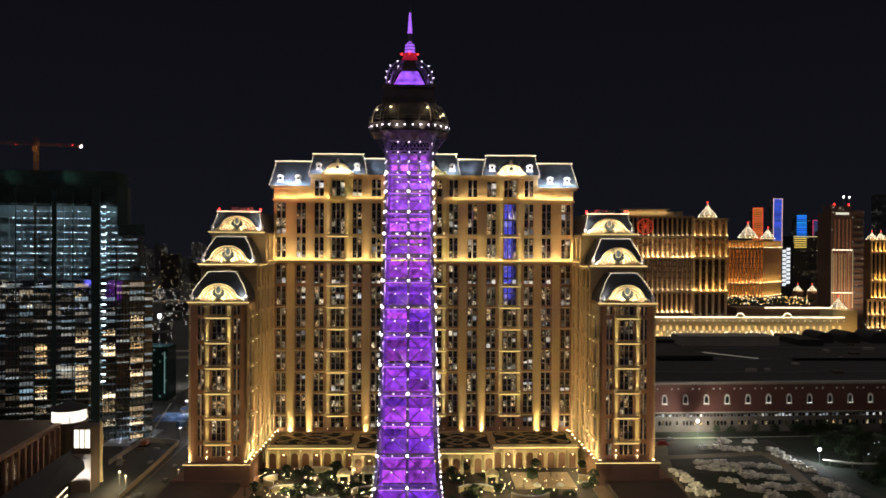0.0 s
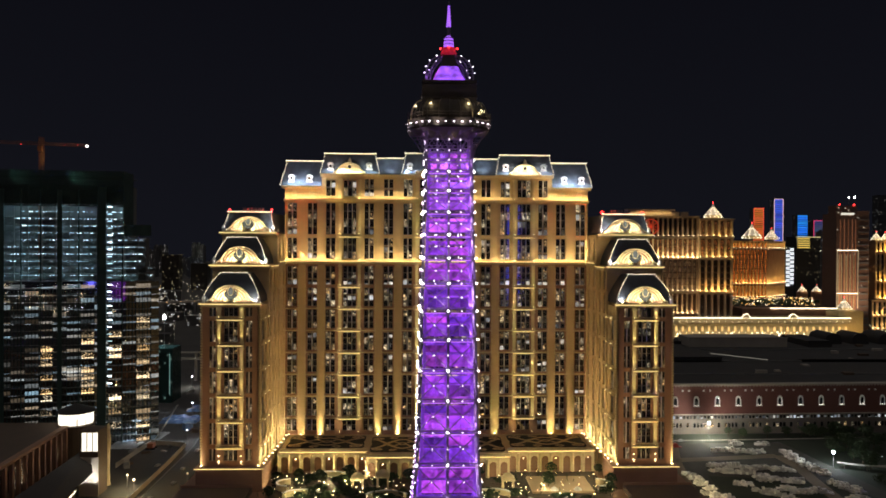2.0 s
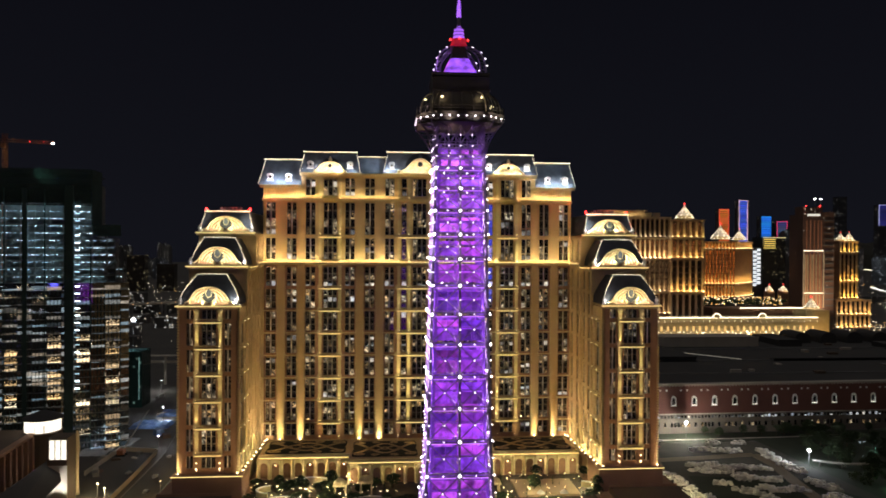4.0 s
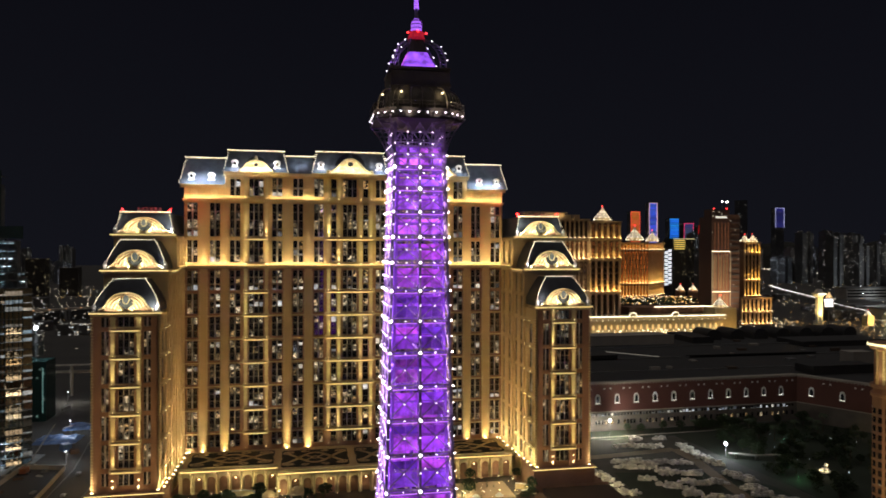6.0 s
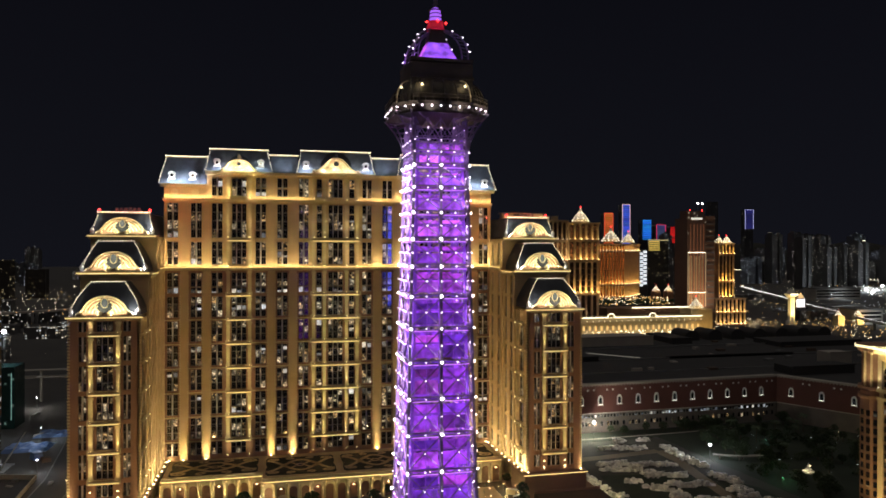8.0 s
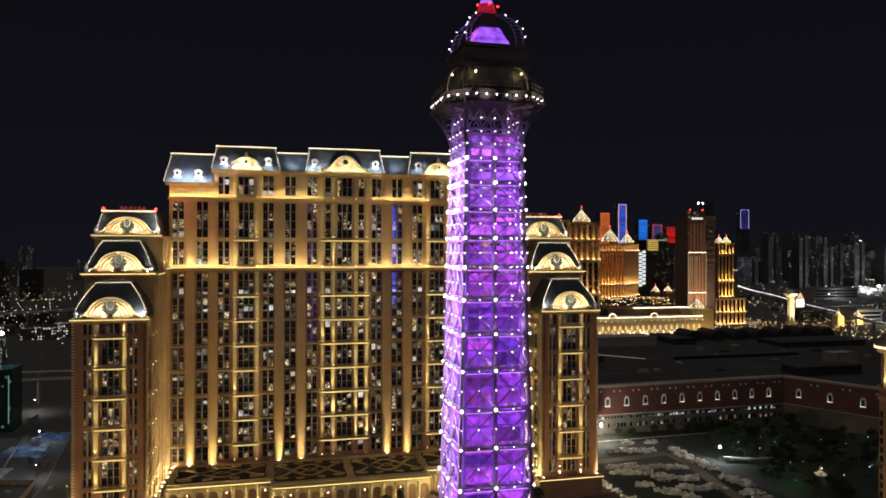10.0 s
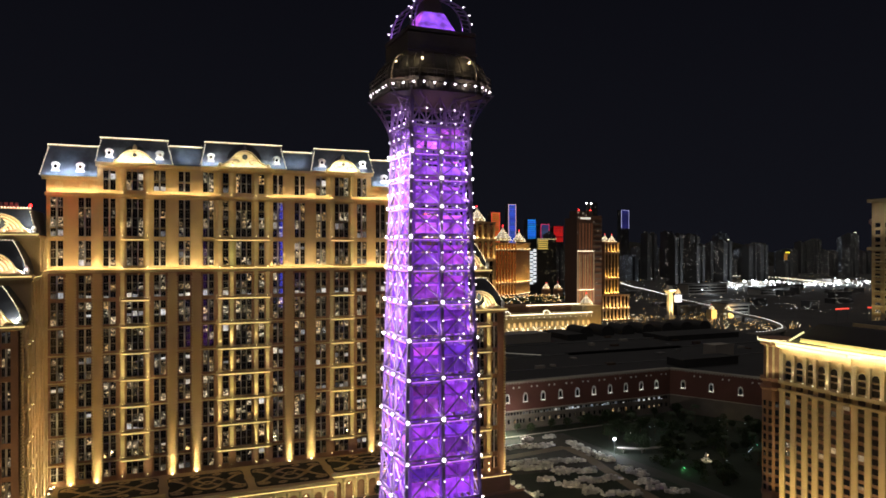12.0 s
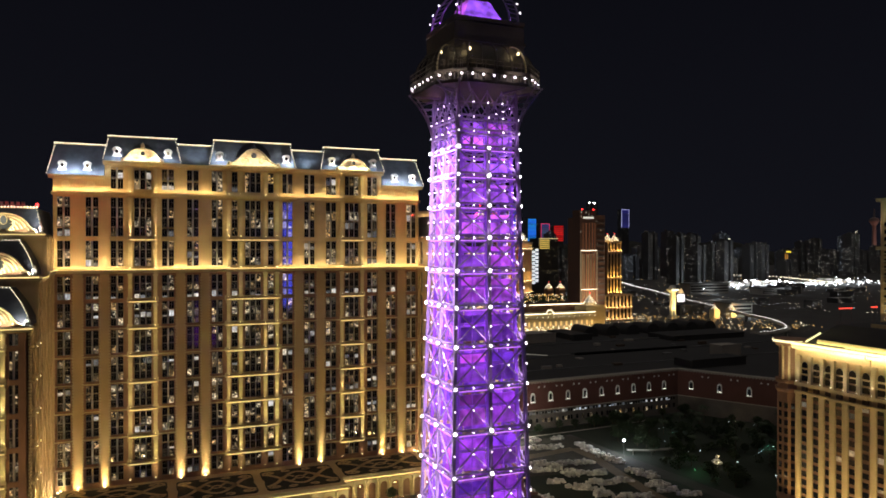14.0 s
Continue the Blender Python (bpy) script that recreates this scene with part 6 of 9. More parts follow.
lone("path", Geo().ribbon([(118, 447.5), (180, 449), (250, 452), (300, 457)], 2.0, 0.2, 0.26), M_PALE, "pale footpath below the wall", "path", kind="structure")
lone("track", Geo().ribbon([(152, 440), (142, 408), (134, 372), (128, 330), (126, 300)], 7, 0.13, 0.17), M_SAND, "sandy track through the stone yard", "track", kind="structure")
lone("track_east", Geo().ribbon([(142, 408), (170, 411), (206, 416), (207, 395), (203, 370), (199, 340), (196, 300)], 7, 0.13, 0.17), M_SAND, "sandy track round the stone yard", "track", kind="structure")
BLOCKS = [Geo().frustum(-w / 2, w / 2, -d / 2, d / 2, 0, -w / 2 + 0.08, w / 2 - 0.05, -d / 2 + 0.06, d / 2 - 0.08, h).mesh("block", (0, 0, 0), M_BLOCK)
          for w, d, h in ((2.5, 1.5, 1.5), (1.8, 1.6, 1.0), (1.5, 1.3, 1.9), (2.8, 1.2, 0.8), (1.3, 1.1, 1.2))]


def stone_pile(x, y):
    """Cut blocks laid in short rows, a few of them on a second course."""
    t = thing("stone_pile", (x, y, 0.08), "pile of pale cut stone blocks on sandy ground", "stones", "stone piles")
    t.rotation_euler = (0, 0, rng.uniform(-0.35, 0.35))
    for k in range(rng.randrange(6, 9)):
        b = new("block", rng.choice(BLOCKS))
        b.parent = t
        up = 0.0 if k < 6 else 0.95
        b.location = ((k % 3 - 1) * 2.3 + rng.uniform(-0.4, 0.4) + up * 1.1, (k // 3 % 2 - 0.5) * 1.9 + rng.uniform(-0.3, 0.3) + up * 0.6, up)
        b.rotation_euler = (0, 0, rng.uniform(-0.8, 0.8))
    return t


STRIPS = [((173, 426), (200, 423), 9), ((157, 399), (200, 388), 15), ((157, 391), (183, 376), 10), ((174, 373), (197, 370), 9), ((161, 365), (165, 366), 2),
          ((166, 357), (176, 346), 6), ((180, 358), (200, 351), 9), ((213, 423), (213, 400), 7), ((213, 396), (214, 380), 5), ((212, 370), (217, 351), 8),
          ((139, 383), (143, 360), 7), ((138, 353), (146, 344), 4), ((205, 441), (211, 436), 3), ((189, 440), (195, 441), 3), ((206, 344), (215, 341), 4), ((170, 340), (196, 330), 7), ((205, 332), (220, 325), 5)]
for (ax, ay), (bx, by), n in STRIPS:
    for k in range(n):
        f = (k + 0.5) / n
        stone_pile(ax + (bx - ax) * f + rng.uniform(-1.2, 1.2), ay + (by - ay) * f + rng.uniform(-2.6, 2.6))


def car(x, y, z, rz, label="parked car with dark windows on the road", mat=M_CAR, long=4.4, high=1.45):
    t = thing("car" if high < 2 else "truck", (x, y, z), label, "car" if high < 2 else "truck", "parked vehicles")
    t.rotation_euler = (0, 0, rz)
    me = Geo().slab([(-long / 2, 0.35), (long / 2, 0.35), (long / 2, 0.85), (long * 0.3, 0.95), (long * 0.16, high), (-long * 0.3, high), (-long * 0.45, 0.95), (-long / 2, 0.85)], -0.88, 0.88).mesh("body", (0, 0, 0), mat)
    b = new("body", me)
    b.parent = t
    wm = Geo().lathe((0, 0, 0), [(0.05, -0.12), (0.33, -0.12), (0.33, 0.12), (0.05, 0.12)], 10)
    for i, p in enumerate(wm.v):
        wm.v[i] = Vector((p.x, p.z, p.y + 0.33))
    wm = wm.mesh("wheel", (0, 0, 0), M_TYRE)
    for sx in (-0.31, 0.31):
        for sy in (-0.82, 0.82):
            w = new("wheel", wm)
            w.parent = t
            w.location = (sx * long, sy, 0)
    return t


car(151, 433, 0.08, 0.1, "red truck parked in the stone yard", surface("red_paint", (0.35, 0.05, 0.04), None, 0.5, 0.4), 8.5, 2.9)
for x, y in ((160, 446), (134, 420)):
    car(x, y, 0.1, 0.3)

# lamps and fountain of the garden
post_lamp(179.5, 450.5, 0.1, 10.6, 28000, (1.0, 0.93, 0.80), r=0.9)
post_lamp(227.3, 394.6, 0.1, 8.4, 9000, r=0.8)
# the third lamp is added to brighten the stone yard
post_lamp(118, 343, 0.1, 8.0, 26000, WARM, M_BULB_WARM, 0.5, label="lamp post added beside the plinth of the hotel to light the yard")
t = thing("fountain", (266, 360, 0.07), "lit stone garden fountain with a tiered figure", "fountain")
part("basin", Geo().lathe((266, 360, 0.07), [(3.2, 0), (3.2, 0.7), (2.8, 0.75), (2.7, 0.4)], 16), M_PLASTER, t)
part("tier", Geo().lathe((266, 360, 0.07), [(1.0, 0.3), (0.7, 1.5), (1.9, 1.9), (0.6, 2.2), (0.45, 3.2), (1.0, 3.5), (0.35, 3.8), (0.3, 4.8), (0.05, 5.2)], 12), M_PLASTER, t)
part("lamp", Geo().ball((266, 358.6, 4.2), 0.3, 7), M_BULB_WARM, t)
for a in (0.6, 2.2, 3.9, 5.2):
    point((266 + 3.0 * math.cos(a), 360 + 3.0 * math.sin(a), 1.4), 160, WARM, 0.2, "fountain_light")
for x, y, w, col in ((243, 352, 500, (0.2, 0.8, 0.35)), (318, 372, 350, (0.2, 0.8, 0.6)), (300, 345, 300, (0.25, 0.85, 0.4)), (285, 420, 200, (0.3, 0.8, 0.6)), (262, 425, 200, WHITE), (305, 430, 200, (0.3, 0.6, 0.6)), (345, 425, 300, WARM)):
    t = thing("bollard_light", (x, y, 0.07), "small garden floodlight among the trees", "lamp", "garden floodlights")
    part("post", Geo().lathe((x, y, 0.07), [(0.15, 0), (0.12, 1.0)], 6), M_IRON_DARK, t)
    part("lens", Geo().ball((x, y, 1.25), 0.22, 6), glow("garden_lens", col, 3.0), t)
    point((x, y - 0.6, 2.2), w, col, 0.2, "garden_flood")
for i in range(130):
    x, y = rng.uniform(226, 395), rng.uniform(318, 458)
    if y > 455 - max(0, x - 332) * 1.6 or (abs(x - 266) < 9 and y < 362) or (abs(x - 230) < 12 and abs(y - 388) < 14) or x < 226 + (y - 318) * 0.02 + 12 * (y < 400):
        continue
    tree("palm" if rng.random() < 0.4 else "tree", x, y, 0.07, rng.uniform(0.8, 1.35), "garden trees")
for i in range(20):
    tree("tree", rng.uniform(190, 330), rng.uniform(453, 459), 0.1, rng.uniform(0.7, 1.1), "verge trees")
g = Geo().ribbon([(229, 394), (240, 388), (252, 386), (262, 388)], 3.0, 2.6, 3.0)
for x, y in ((232, 392), (242, 387.5), (254, 386.5)):
    g.box(x - 0.2, x + 0.2, y - 0.2, y + 0.2, 0, 2.6)
grove = Geo()
gr = random.Random(77)
for k in range(120):
    x, y = gr.uniform(236, 385), gr.uniform(322, 452)
    if y > 446 - max(0, x - 332) * 1.6 or (abs(x - 266) < 12 and y < 366) or (abs(x - 236) < 18 and abs(y - 388) < 16):
        continue
    clump = leafy(gr.uniform(2.6, 5.0), gr.uniform(2.5, 6.0), 70, 300 + k)
    clump.v = [Vector((p.x + x, p.y + y, p.z + 0.2)) for p in clump.v]
    grove.add(clump.v, clump.f)
gl = Geo()
for _ in range(46):
    gl.ball((gr.uniform(262, 392), gr.uniform(322, 440), gr.uniform(0.6, 4.5)), gr.uniform(0.12, 0.28), 5)
lone("garden_lights", gl, glow("garden_point", (0.75, 0.92, 1.0), 3.0), "small cool white lights scattered in the dark garden", "garden lights", kind="stuff")
lone("shrubbery", grove, M_LEAF, "dense dark shrubbery between the garden trees", "shrubs", kind="stuff")
lone("garden_arbour", g, M_PALE, "pale curved garden walkway roof by the lamp", "walkway")

# ================= hotel with tall pilasters on the east =================
east = thing("classical_hotel", (236, 190, 0), "tan classical hotel with tall pilasters and glowing cornice", "hotel")
EX, EY0, EY1, EZ = 213.0, 60.0, 258.0, 85.2
part("core_wall", Geo().box(EX + 1, 262, EY0, EY1, 0, EZ - 3), M_STONE, east)
WIN_E = Geo().box(-0.06, 0.05, -1.3, 1.3, 0, 2.2).mesh("window", (0, 0, 0), M_GLASS_DARK)
ARC_E = Geo()
m90 = Matrix.Rotation(radians(-90), 4, "Z")
ARC_E.m = m90
ARC_E.slab(arc(0, 6.2, 1.62, 1.7, 0, 180, 10) + [(-1.62, 0), (1.62, 0)], -0.06, 0.05)
ARC_E = ARC_E.mesh("arched_window", (0, 0, 0), M_GLASS_DARK)
SUR_E = Geo(m90).sweep([(-1.75, -0.2, 0), (-1.75, -0.2, 3)] + [(u, -0.2, v) for u, v in arc(0, 6.2, 1.75, 1.85, 180, 0, 12)] + [(1.75, -0.2, 3), (1.75, -0.2, 0)], 0.3, 0.4).mesh("window_surround", (0, 0, 0), M_STONE2)
TRANSOM_E = Geo().box(-0.1, 0.05, -1.6, 1.6, 0, 0.7).mesh("transom", (0, 0, 0), M_STONE)
n = int((EY1 - EY0) / 5.5)
for k in range(n):
    y = EY1 - 2.75 - k * 5.5
    if y < 150:
        break
    step = 0.8 if (k // 3) % 2 else 0.0
    g = Geo().box(EX - 0.75 - step, EX + 1, y + 1.5, y + 4.0, 0, 64.1)
    part("pilaster", g, M_STONE2, east)
    g = Geo().box(EX - 0.7 - step, EX + 1, y + 1.95, y + 3.55, 68.7, 79.7)
    g.box(EX - 0.9 - step, EX + 1, y + 1.7, y + 3.8, 68.7, 69.9)
    g.box(EX - 0.95 - step, EX + 1, y + 1.7, y + 3.8, 78.6, 79.4)
    part("upper_pilaster", g, M_STONE2, east)
    g = Geo().box(EX - 0.2 - step * 0.9, EX + 1, y - 1.35, y + 1.35, 0, 64.7)
    part("bay_wall", g, M_BRICKWALL, east)
    for j in range(3, 18):
        piece("window", WIN_E, (EX - 0.24 - step * 0.9, y, 2.0 + j * 3.55), east)
    w = piece("arched_window", ARC_E, (EX + 0.16 - step, y, 69.4), east)
    if k < 10:
        piece("window_surround", SUR_E, (EX + 0.14 - step, y, 69.4), w)
        for j in range(2):
            piece("transom", TRANSOM_E, (EX + 0.06 - step, y, 71.7 + j * 2.4), w)
        part("frieze_panel", Geo().box(EX - 0.5 - step, EX + 1, y - 1.2, y + 1.2, 65.3, 67.1), M_ROOFBROWN, east)
    if k < 14:
        spot((EX - 1.9 - step, y + 2.75, 69.1), (EX - 0.4, y + 2.75, 78.7), 2500, 54, (1.0, 0.90, 0.68), 0.2, 0.9)
        spot((EX - 6.5, y + 2.75, 6), (EX - 0.8, y + 2.75, 42), 24000, 50, (1.0, 0.74, 0.32), 0.4, 0.9)
        part("lamp", Geo().ball((EX - 1.6 - step, y + 2.75, 69.3), 0.18, 6), M_BULB_STRING, east)
    part("step_wall", Geo().box(EX - step + 0.3, EX + 1, y - 1.35, y + 4.15, 64.7, EZ - 3), M_STONE, east)
    part("string_course", Geo().box(EX - 1.2 - step, EX + 1, y - 1.36, y + 4.14, 64.1, 65.1), M_STONE2, east)
    part("gallery_course", Geo().box(EX - 1.3 - step, EX + 1, y - 1.36, y + 4.14, 67.3, 68.7), M_STONE2, east)
    part("cornice", Geo().box(EX - 2.6 - step, EX + 1, y - 1.36, y + 4.14, EZ - 2.6, EZ - 0.6), M_STONE2, east)
# glow along the cornice and parapets: their lit look put into emissive strips
g = Geo().box(EX - 3.6, EX - 0.5, 140, EY1 + 1, EZ - 0.6, EZ)
part("cornice_top", g, M_STONE2, east)
part("cove_light", Geo().box(EX - 3.7, EX - 3.6, 150, EY1 + 1, EZ - 0.9, EZ + 0.1), glow("cove_light", (1.0, 0.88, 0.5), 1.5), east)
for off, y0, y1 in ((0.0, 236, EY1 - 8), (-1.0, 212, 236.5), (0.0, 150, 205)):
    part("parapet", Geo().box(EX + 0.6 + off, EX + 1.4 + off, y0, y1, EZ, EZ + 1.9), M_STONE2, east)
    part("cove_glow", Geo().box(EX + 0.3 + off, EX + 0.6 + off, y0, y1, EZ + 0.2, EZ + 0.8), glow("cove_glow", (1.0, 0.88, 0.30), 0.9), east)
part("upper_storey", Geo().box(EX + 11, 258, 140, 234, EZ, EZ + 8.6), M_ROOFDARK, east)
part("upper_parapet", Geo().box(EX + 10.2, EX + 11, 140, 234, EZ + 7.0, EZ + 9.4), M_STONE2, east)
part("upper_cove", Geo().box(EX + 9.9, EX + 10.2, 150, 233, EZ + 6.9, EZ + 7.6), glow("upper_cove", (1.0, 0.88, 0.30), 1.0), east)
g = Geo().frustum(EX, 262, 140, EY1 - 3, EZ, EX + 7, 258, 140, EY1 - 12, EZ + 8)
part("roof", g, M_ROOFDARK, east, "dark sloping roof")
part("hip_light", Geo().beam((EX + 0.1, EY1 - 3, EZ + 0.3), (EX + 3.6, EY1 - 7.2, EZ + 4.3), 0.6), glow("hip_light", (1.0, 0.9, 0.45), 1.2), east)
# rounded end bay
ex, ey = 214.5, 266.0
g = Geo().lathe((ex + 4, ey, 0), [(6.4, 0), (6.4, 18), (6.9, 18.3), (6.4, 18.8), (6.4, 63.2), (7.2, 63.7), (7.2, 64.7), (6.2, 64.9), (6.2, 66.7), (7.3, 67.2), (7.3, 68.3), (5.8, 68.5), (5.8, EZ - 3.4), (7.4, EZ - 2.4), (7.6, EZ - 0.6), (8.2, EZ - 0.5), (8.2, EZ), (0.1, EZ + 0.6)], 8, math.pi / 8)
part("end_bay", g, M_BRICKWALL, east, "rounded end bay with small windows")
WIN_S = Geo().box(-0.12, 0.05, -0.72, 0.72, 0, 2.3).mesh("window", (0, 0, 0), M_GLASS_DARK)
for a in range(5):
    ang = radians(174 + a * 24)
    for j in range(11):
        piece("window", WIN_S, (ex + 4 + 6.42 * math.cos(ang), ey + 6.42 * math.sin(ang), 20.5 + j * 3.6), east, rz=ang + math.pi)
    part("end_column", Geo().lathe((ex + 4 + 6.3 * math.cos(ang + 0.19), ey + 6.3 * math.sin(ang + 0.19), 68.5), [(0.5, 0), (0.42, 13), (0.7, 14.6)], 8), M_STONE2, east)
# emissive band gives the end cornice its lit look
part("end_cove_light", Geo().ribbon([(ex + 4 + 8.3 * math.cos(radians(a)), ey + 8.3 * math.sin(radians(a))) for a in (112.5, 157.5, 202.5, 247.5)], 0.3, EZ - 1.0, EZ - 0.1), glow("end_band_glow", (1.0, 0.88, 0.5), 1.5), east)
spot((ex - 9, ey - 9, 14), (ex, ey, 50), 9000, 70, (1.0, 0.72, 0.24), 0.4, 0.9)
spot((ex - 5, ey - 5, 69.2), (ex, ey, 78.7), 3000, 90, WARM, 0.3, 0.9)
# added fill lamps that even out the light on the front
for x, y in ((196, 235), (196, 215), (196, 195)):
    spot((x, y, 2), (EX, y + 4, 40), 11000, 80, (1.0, 0.66, 0.28), 0.6, 0.8, "facade_flood")
# cornice wash
for k in range(5):
    y = EY1 - 10 - k * 20
    d = bpy.data.lights.new("cornice_wash", "AREA")
    d.shape, d.size, d.size_y, d.energy, d.color = "RECTANGLE", 20, 0.3, 2200, (1.0, 0.88, 0.52)
    new("cornice_wash", d).matrix_world = look((EX - 4.9, y, EZ - 3.3), (EX - 2.6, y, EZ - 1.2))
    d = bpy.data.lights.new("roof_wash", "AREA")
    d.shape, d.size, d.size_y, d.energy, d.color = "RECTANGLE", 20, 0.3, 500, (1.0, 0.9, 0.4)
    new("roof_wash", d).matrix_world = look((EX - 1.8, y, EZ + 0.3), (EX + 1.0, y, EZ + 1.4))
# taller block further back
tall = thing("hotel_tower", (490, 380, 0), "tall stone hotel tower with balconies and a lit cornice", "hotel")
part("body", Geo().box(478, 560, 360, 415, 0, 161), M_STONE, tall)
for z in (122, 158.5):
    part("cornice", Geo().box(475.5, 561, 357.5, 417.2, z, z + 2.5), M_STONE2, tall)
for k in range(30):
    part("balcony", Geo().box(476.2, 478, 397 + (k % 2) * 9, 404 + (k % 2) * 9, 40 + (k // 2) * 5.6, 41.2 + (k // 2) * 5.6), M_STONE2, tall)
for j in range(20):
    for q in range(4):
        piece("window", Geo().box(-0.1, 0.1, -2, 2, 0, 3.4).mesh("window", (0, 0, 0), M_GLASS), (477.95, 386 + q * 8, 35 + j * 5.5), tall)
spot((467, 410, 126), (478, 410, 154), 9000, 80, WHITE, 0.4, 0.8)
spot((462, 412, 60), (478, 412, 110), 16000, 70, GOLD, 0.4, 0.8)

# ================= glass high-rise under construction, west =================
west = thing("highrise_under_construction", (-215, 462, 0), "unfinished glass high-rise with bare lit floors and green netting", "high-rise")
WM = Matrix.Translation((-215, 450, 0)) @ Matrix.Rotation(radians(6), 4, "Z")
FLOOR = 4.35
M_NET = surface("green_netting", (0.045, 0.085, 0.075), (0.02, 0.04, 0.04), 0.12, 0.9, fine=5)
M_NET_SHEER = surface("sheer_green_netting", (0.05, 0.09, 0.08), (0.02, 0.04, 0.04), 0.12, 0.9, fine=5)
M_NET_SHEER.node_tree.nodes["Principled BSDF"].inputs["Alpha"].default_value = 0.72
M_WORK = [glow("work_light_a", (0.55, 0.82, 1.0), 1.5), glow("work_light_b", (0.6, 0.88, 1.0), 0.7), glow("work_light_c", (0.75, 0.92, 1.0), 4.2)]
# dim emission that draws bright floor lines along the slab edges
M_DIM = [glow("dim_slab_edge_" + c, (0.75, 0.88, 1.0), s) for c, s in (("a", 0.26), ("b", 0.14), ("c", 0.45))]
# emission paints the blue-grey sheen of this glass, not room lamps
M_CURTAIN = window_glass("curtain_glass", 0.75, ((0.34, 0.24, 0.14), (0.20, 0.33, 0.42)), 1.5, (0.03, 0.04, 0.045), 0.04)
M_CURTAIN.node_tree.nodes["Principled BSDF"].inputs["IOR"].default_value = 3.2
BLK = [(-54.5, 25.5, 166.0, 0.0), (25.5, 38.0, 133.0, 1.2), (38.0, 42.7, 112.0, 3.0)]
# emissive panes stand for the gold hotel's reflection in the glazing
M_WARM_REFLECTION = window_glass("warm_reflection_glass", 0.85, ((1.0, 0.62, 0.26), (1.0, 0.84, 0.58)), 2.4, (0.05, 0.035, 0.02), 0.1, lamps=2.0)
GP = Geo().add([(0.08, 0, 0), (8.4, 0, 0), (8.4, 0, 3.95), (0.08, 0, 3.95)], [(0, 1, 2, 3)]).mesh("pane", (0, 0, 0), M_CURTAIN)
LP = Geo().add([(0.2, 0, 0), (7.4, 0, 0), (7.4, 0, 3.5), (0.2, 0, 3.5)], [(0, 1, 2, 3)]).mesh("pane", (0, 0, 0), M_WARM_REFLECTION)
wr = random.Random(5)
WORK = [0, Geo(WM), Geo(WM), Geo(WM)]
for x0, x1, top, back in BLK:
    nf = int(top / FLOOR)
    deep = 30 if x0 < 0 else (12 if x0 < 30 else 5)
    part("core", Geo(WM).box(x0 + 0.5, x1 - 0.5, back + deep * 0.4, back + deep, 0, top - 6), M_CONCRETE, west)
    for k in range(nf + 1):
        z = k * FLOOR
        if z > top - 26 and x0 < 0 and k % 2:
            continue
        part("floor_slab", Geo(WM).box(x0, x1, back - (3.0 if z < 96 else -0.2), back + deep, z - 0.35, z), M_CONCRETE, west)
    nb = int((x1 - x0) / 4.0)
    for b in range(nb + 1):
        x = x0 + 4.0 * b
        if b % 2 == 0:
            part("column", Geo(WM).box(x - 0.3, x + 0.3, back + 1.0, back + 1.6, 0, top - 4), M_CONCRETE, west)
        if b < nb:
            for k in range(nf):
                z = k * FLOOR
                if b % 2 == 0 and (z < 96 or (x0 > 20 and z < 90)):
                    piece("pane", GP, WM @ Vector((x, back - 2.9, z + 0.1)), west, rz=radians(6 + 20))
                    if any(a < x + 4 < c and z < h for a, c, h in ((20, 28, 66), (34, 42, 78), (-2, 7, 66), (-24, -16, 58))) and wr.random() < 0.8:
                        piece("pane", LP, WM @ Vector((x + 0.4, back - 3.1, z + 0.3)), west, rz=radians(6 + 20))
    for k in range(3, nf):
        z = k * FLOOR
        if z > top - (22 if x0 < 0 else 2):
            continue
        for b in range(nb):
            p = 0.16 if z < 70 else (0.6 if z < 96 else 0.95)
            if x0 < 0 and b < 5:
                p *= 0.45
            if wr.random() < p:
                x = x0 + 4.0 * b + wr.uniform(0.2, 1.0)
                w = wr.uniform(0.5, 2.9)
                for x, w in ((x, w),) if z < 96 or wr.random() < 0.5 else ((x, 0.7), (x + 1.5, wr.uniform(0.4, 1.6))):
                    if WORK[0] < 300:
                        WORK[0] += 1
                        part("work_light", Geo(WM).box(x, x + w, back + 0.6, back + 0.75, z + 3.35, z + 3.6), wr.choice(M_WORK), west)
                    else:
                        wr.choice(WORK[1:]).box(x, x + w, back + 0.6, back + 0.75, z + 3.35, z + 3.6)
        if z < 96 or x0 > 20:
            g = Geo(WM)
            x = x0 + 0.5
            while x < x1 - 2:
                w = wr.uniform(1.0, 7.0)
                if wr.random() < (0.12 if z < 70 else 0.42):
                    g.box(x, min(x + w, x1 - 0.4), back - 3.12, back - 3.0, z - 0.3, z - 0.1)
                x += w + wr.uniform(0.3, 3.0)
            if g.v:
                part("ceiling_light", g, M_DIM[k % 3], west, kind="stuff")
        else:
            for f in (0.15, 0.5, 0.85):
                point(WM @ Vector((x0 + (x1 - x0) * (f + 0.12 * (k % 2)), back + 4.5, z + 2.6)), 850, (0.45, 0.80, 1.0), 0.3, "floor_lamp_light")
    # rows of lit strip at the hoist bay
    if x0 < 0:
        for k in range(8, nf - 4):
            part("hoist_light", Geo(WM).box(17.2, 19.8, back - 3.5, back - 3.2, k * FLOOR + 1.9, k * FLOOR + 2.5), wr.choice(M_WORK), west)
        part("hoist_mast", Geo(WM).box(12.0, 16.4, back - 4.4, back - 3.1, 0, top - 8), M_NET, west)
    fins = Geo(WM)
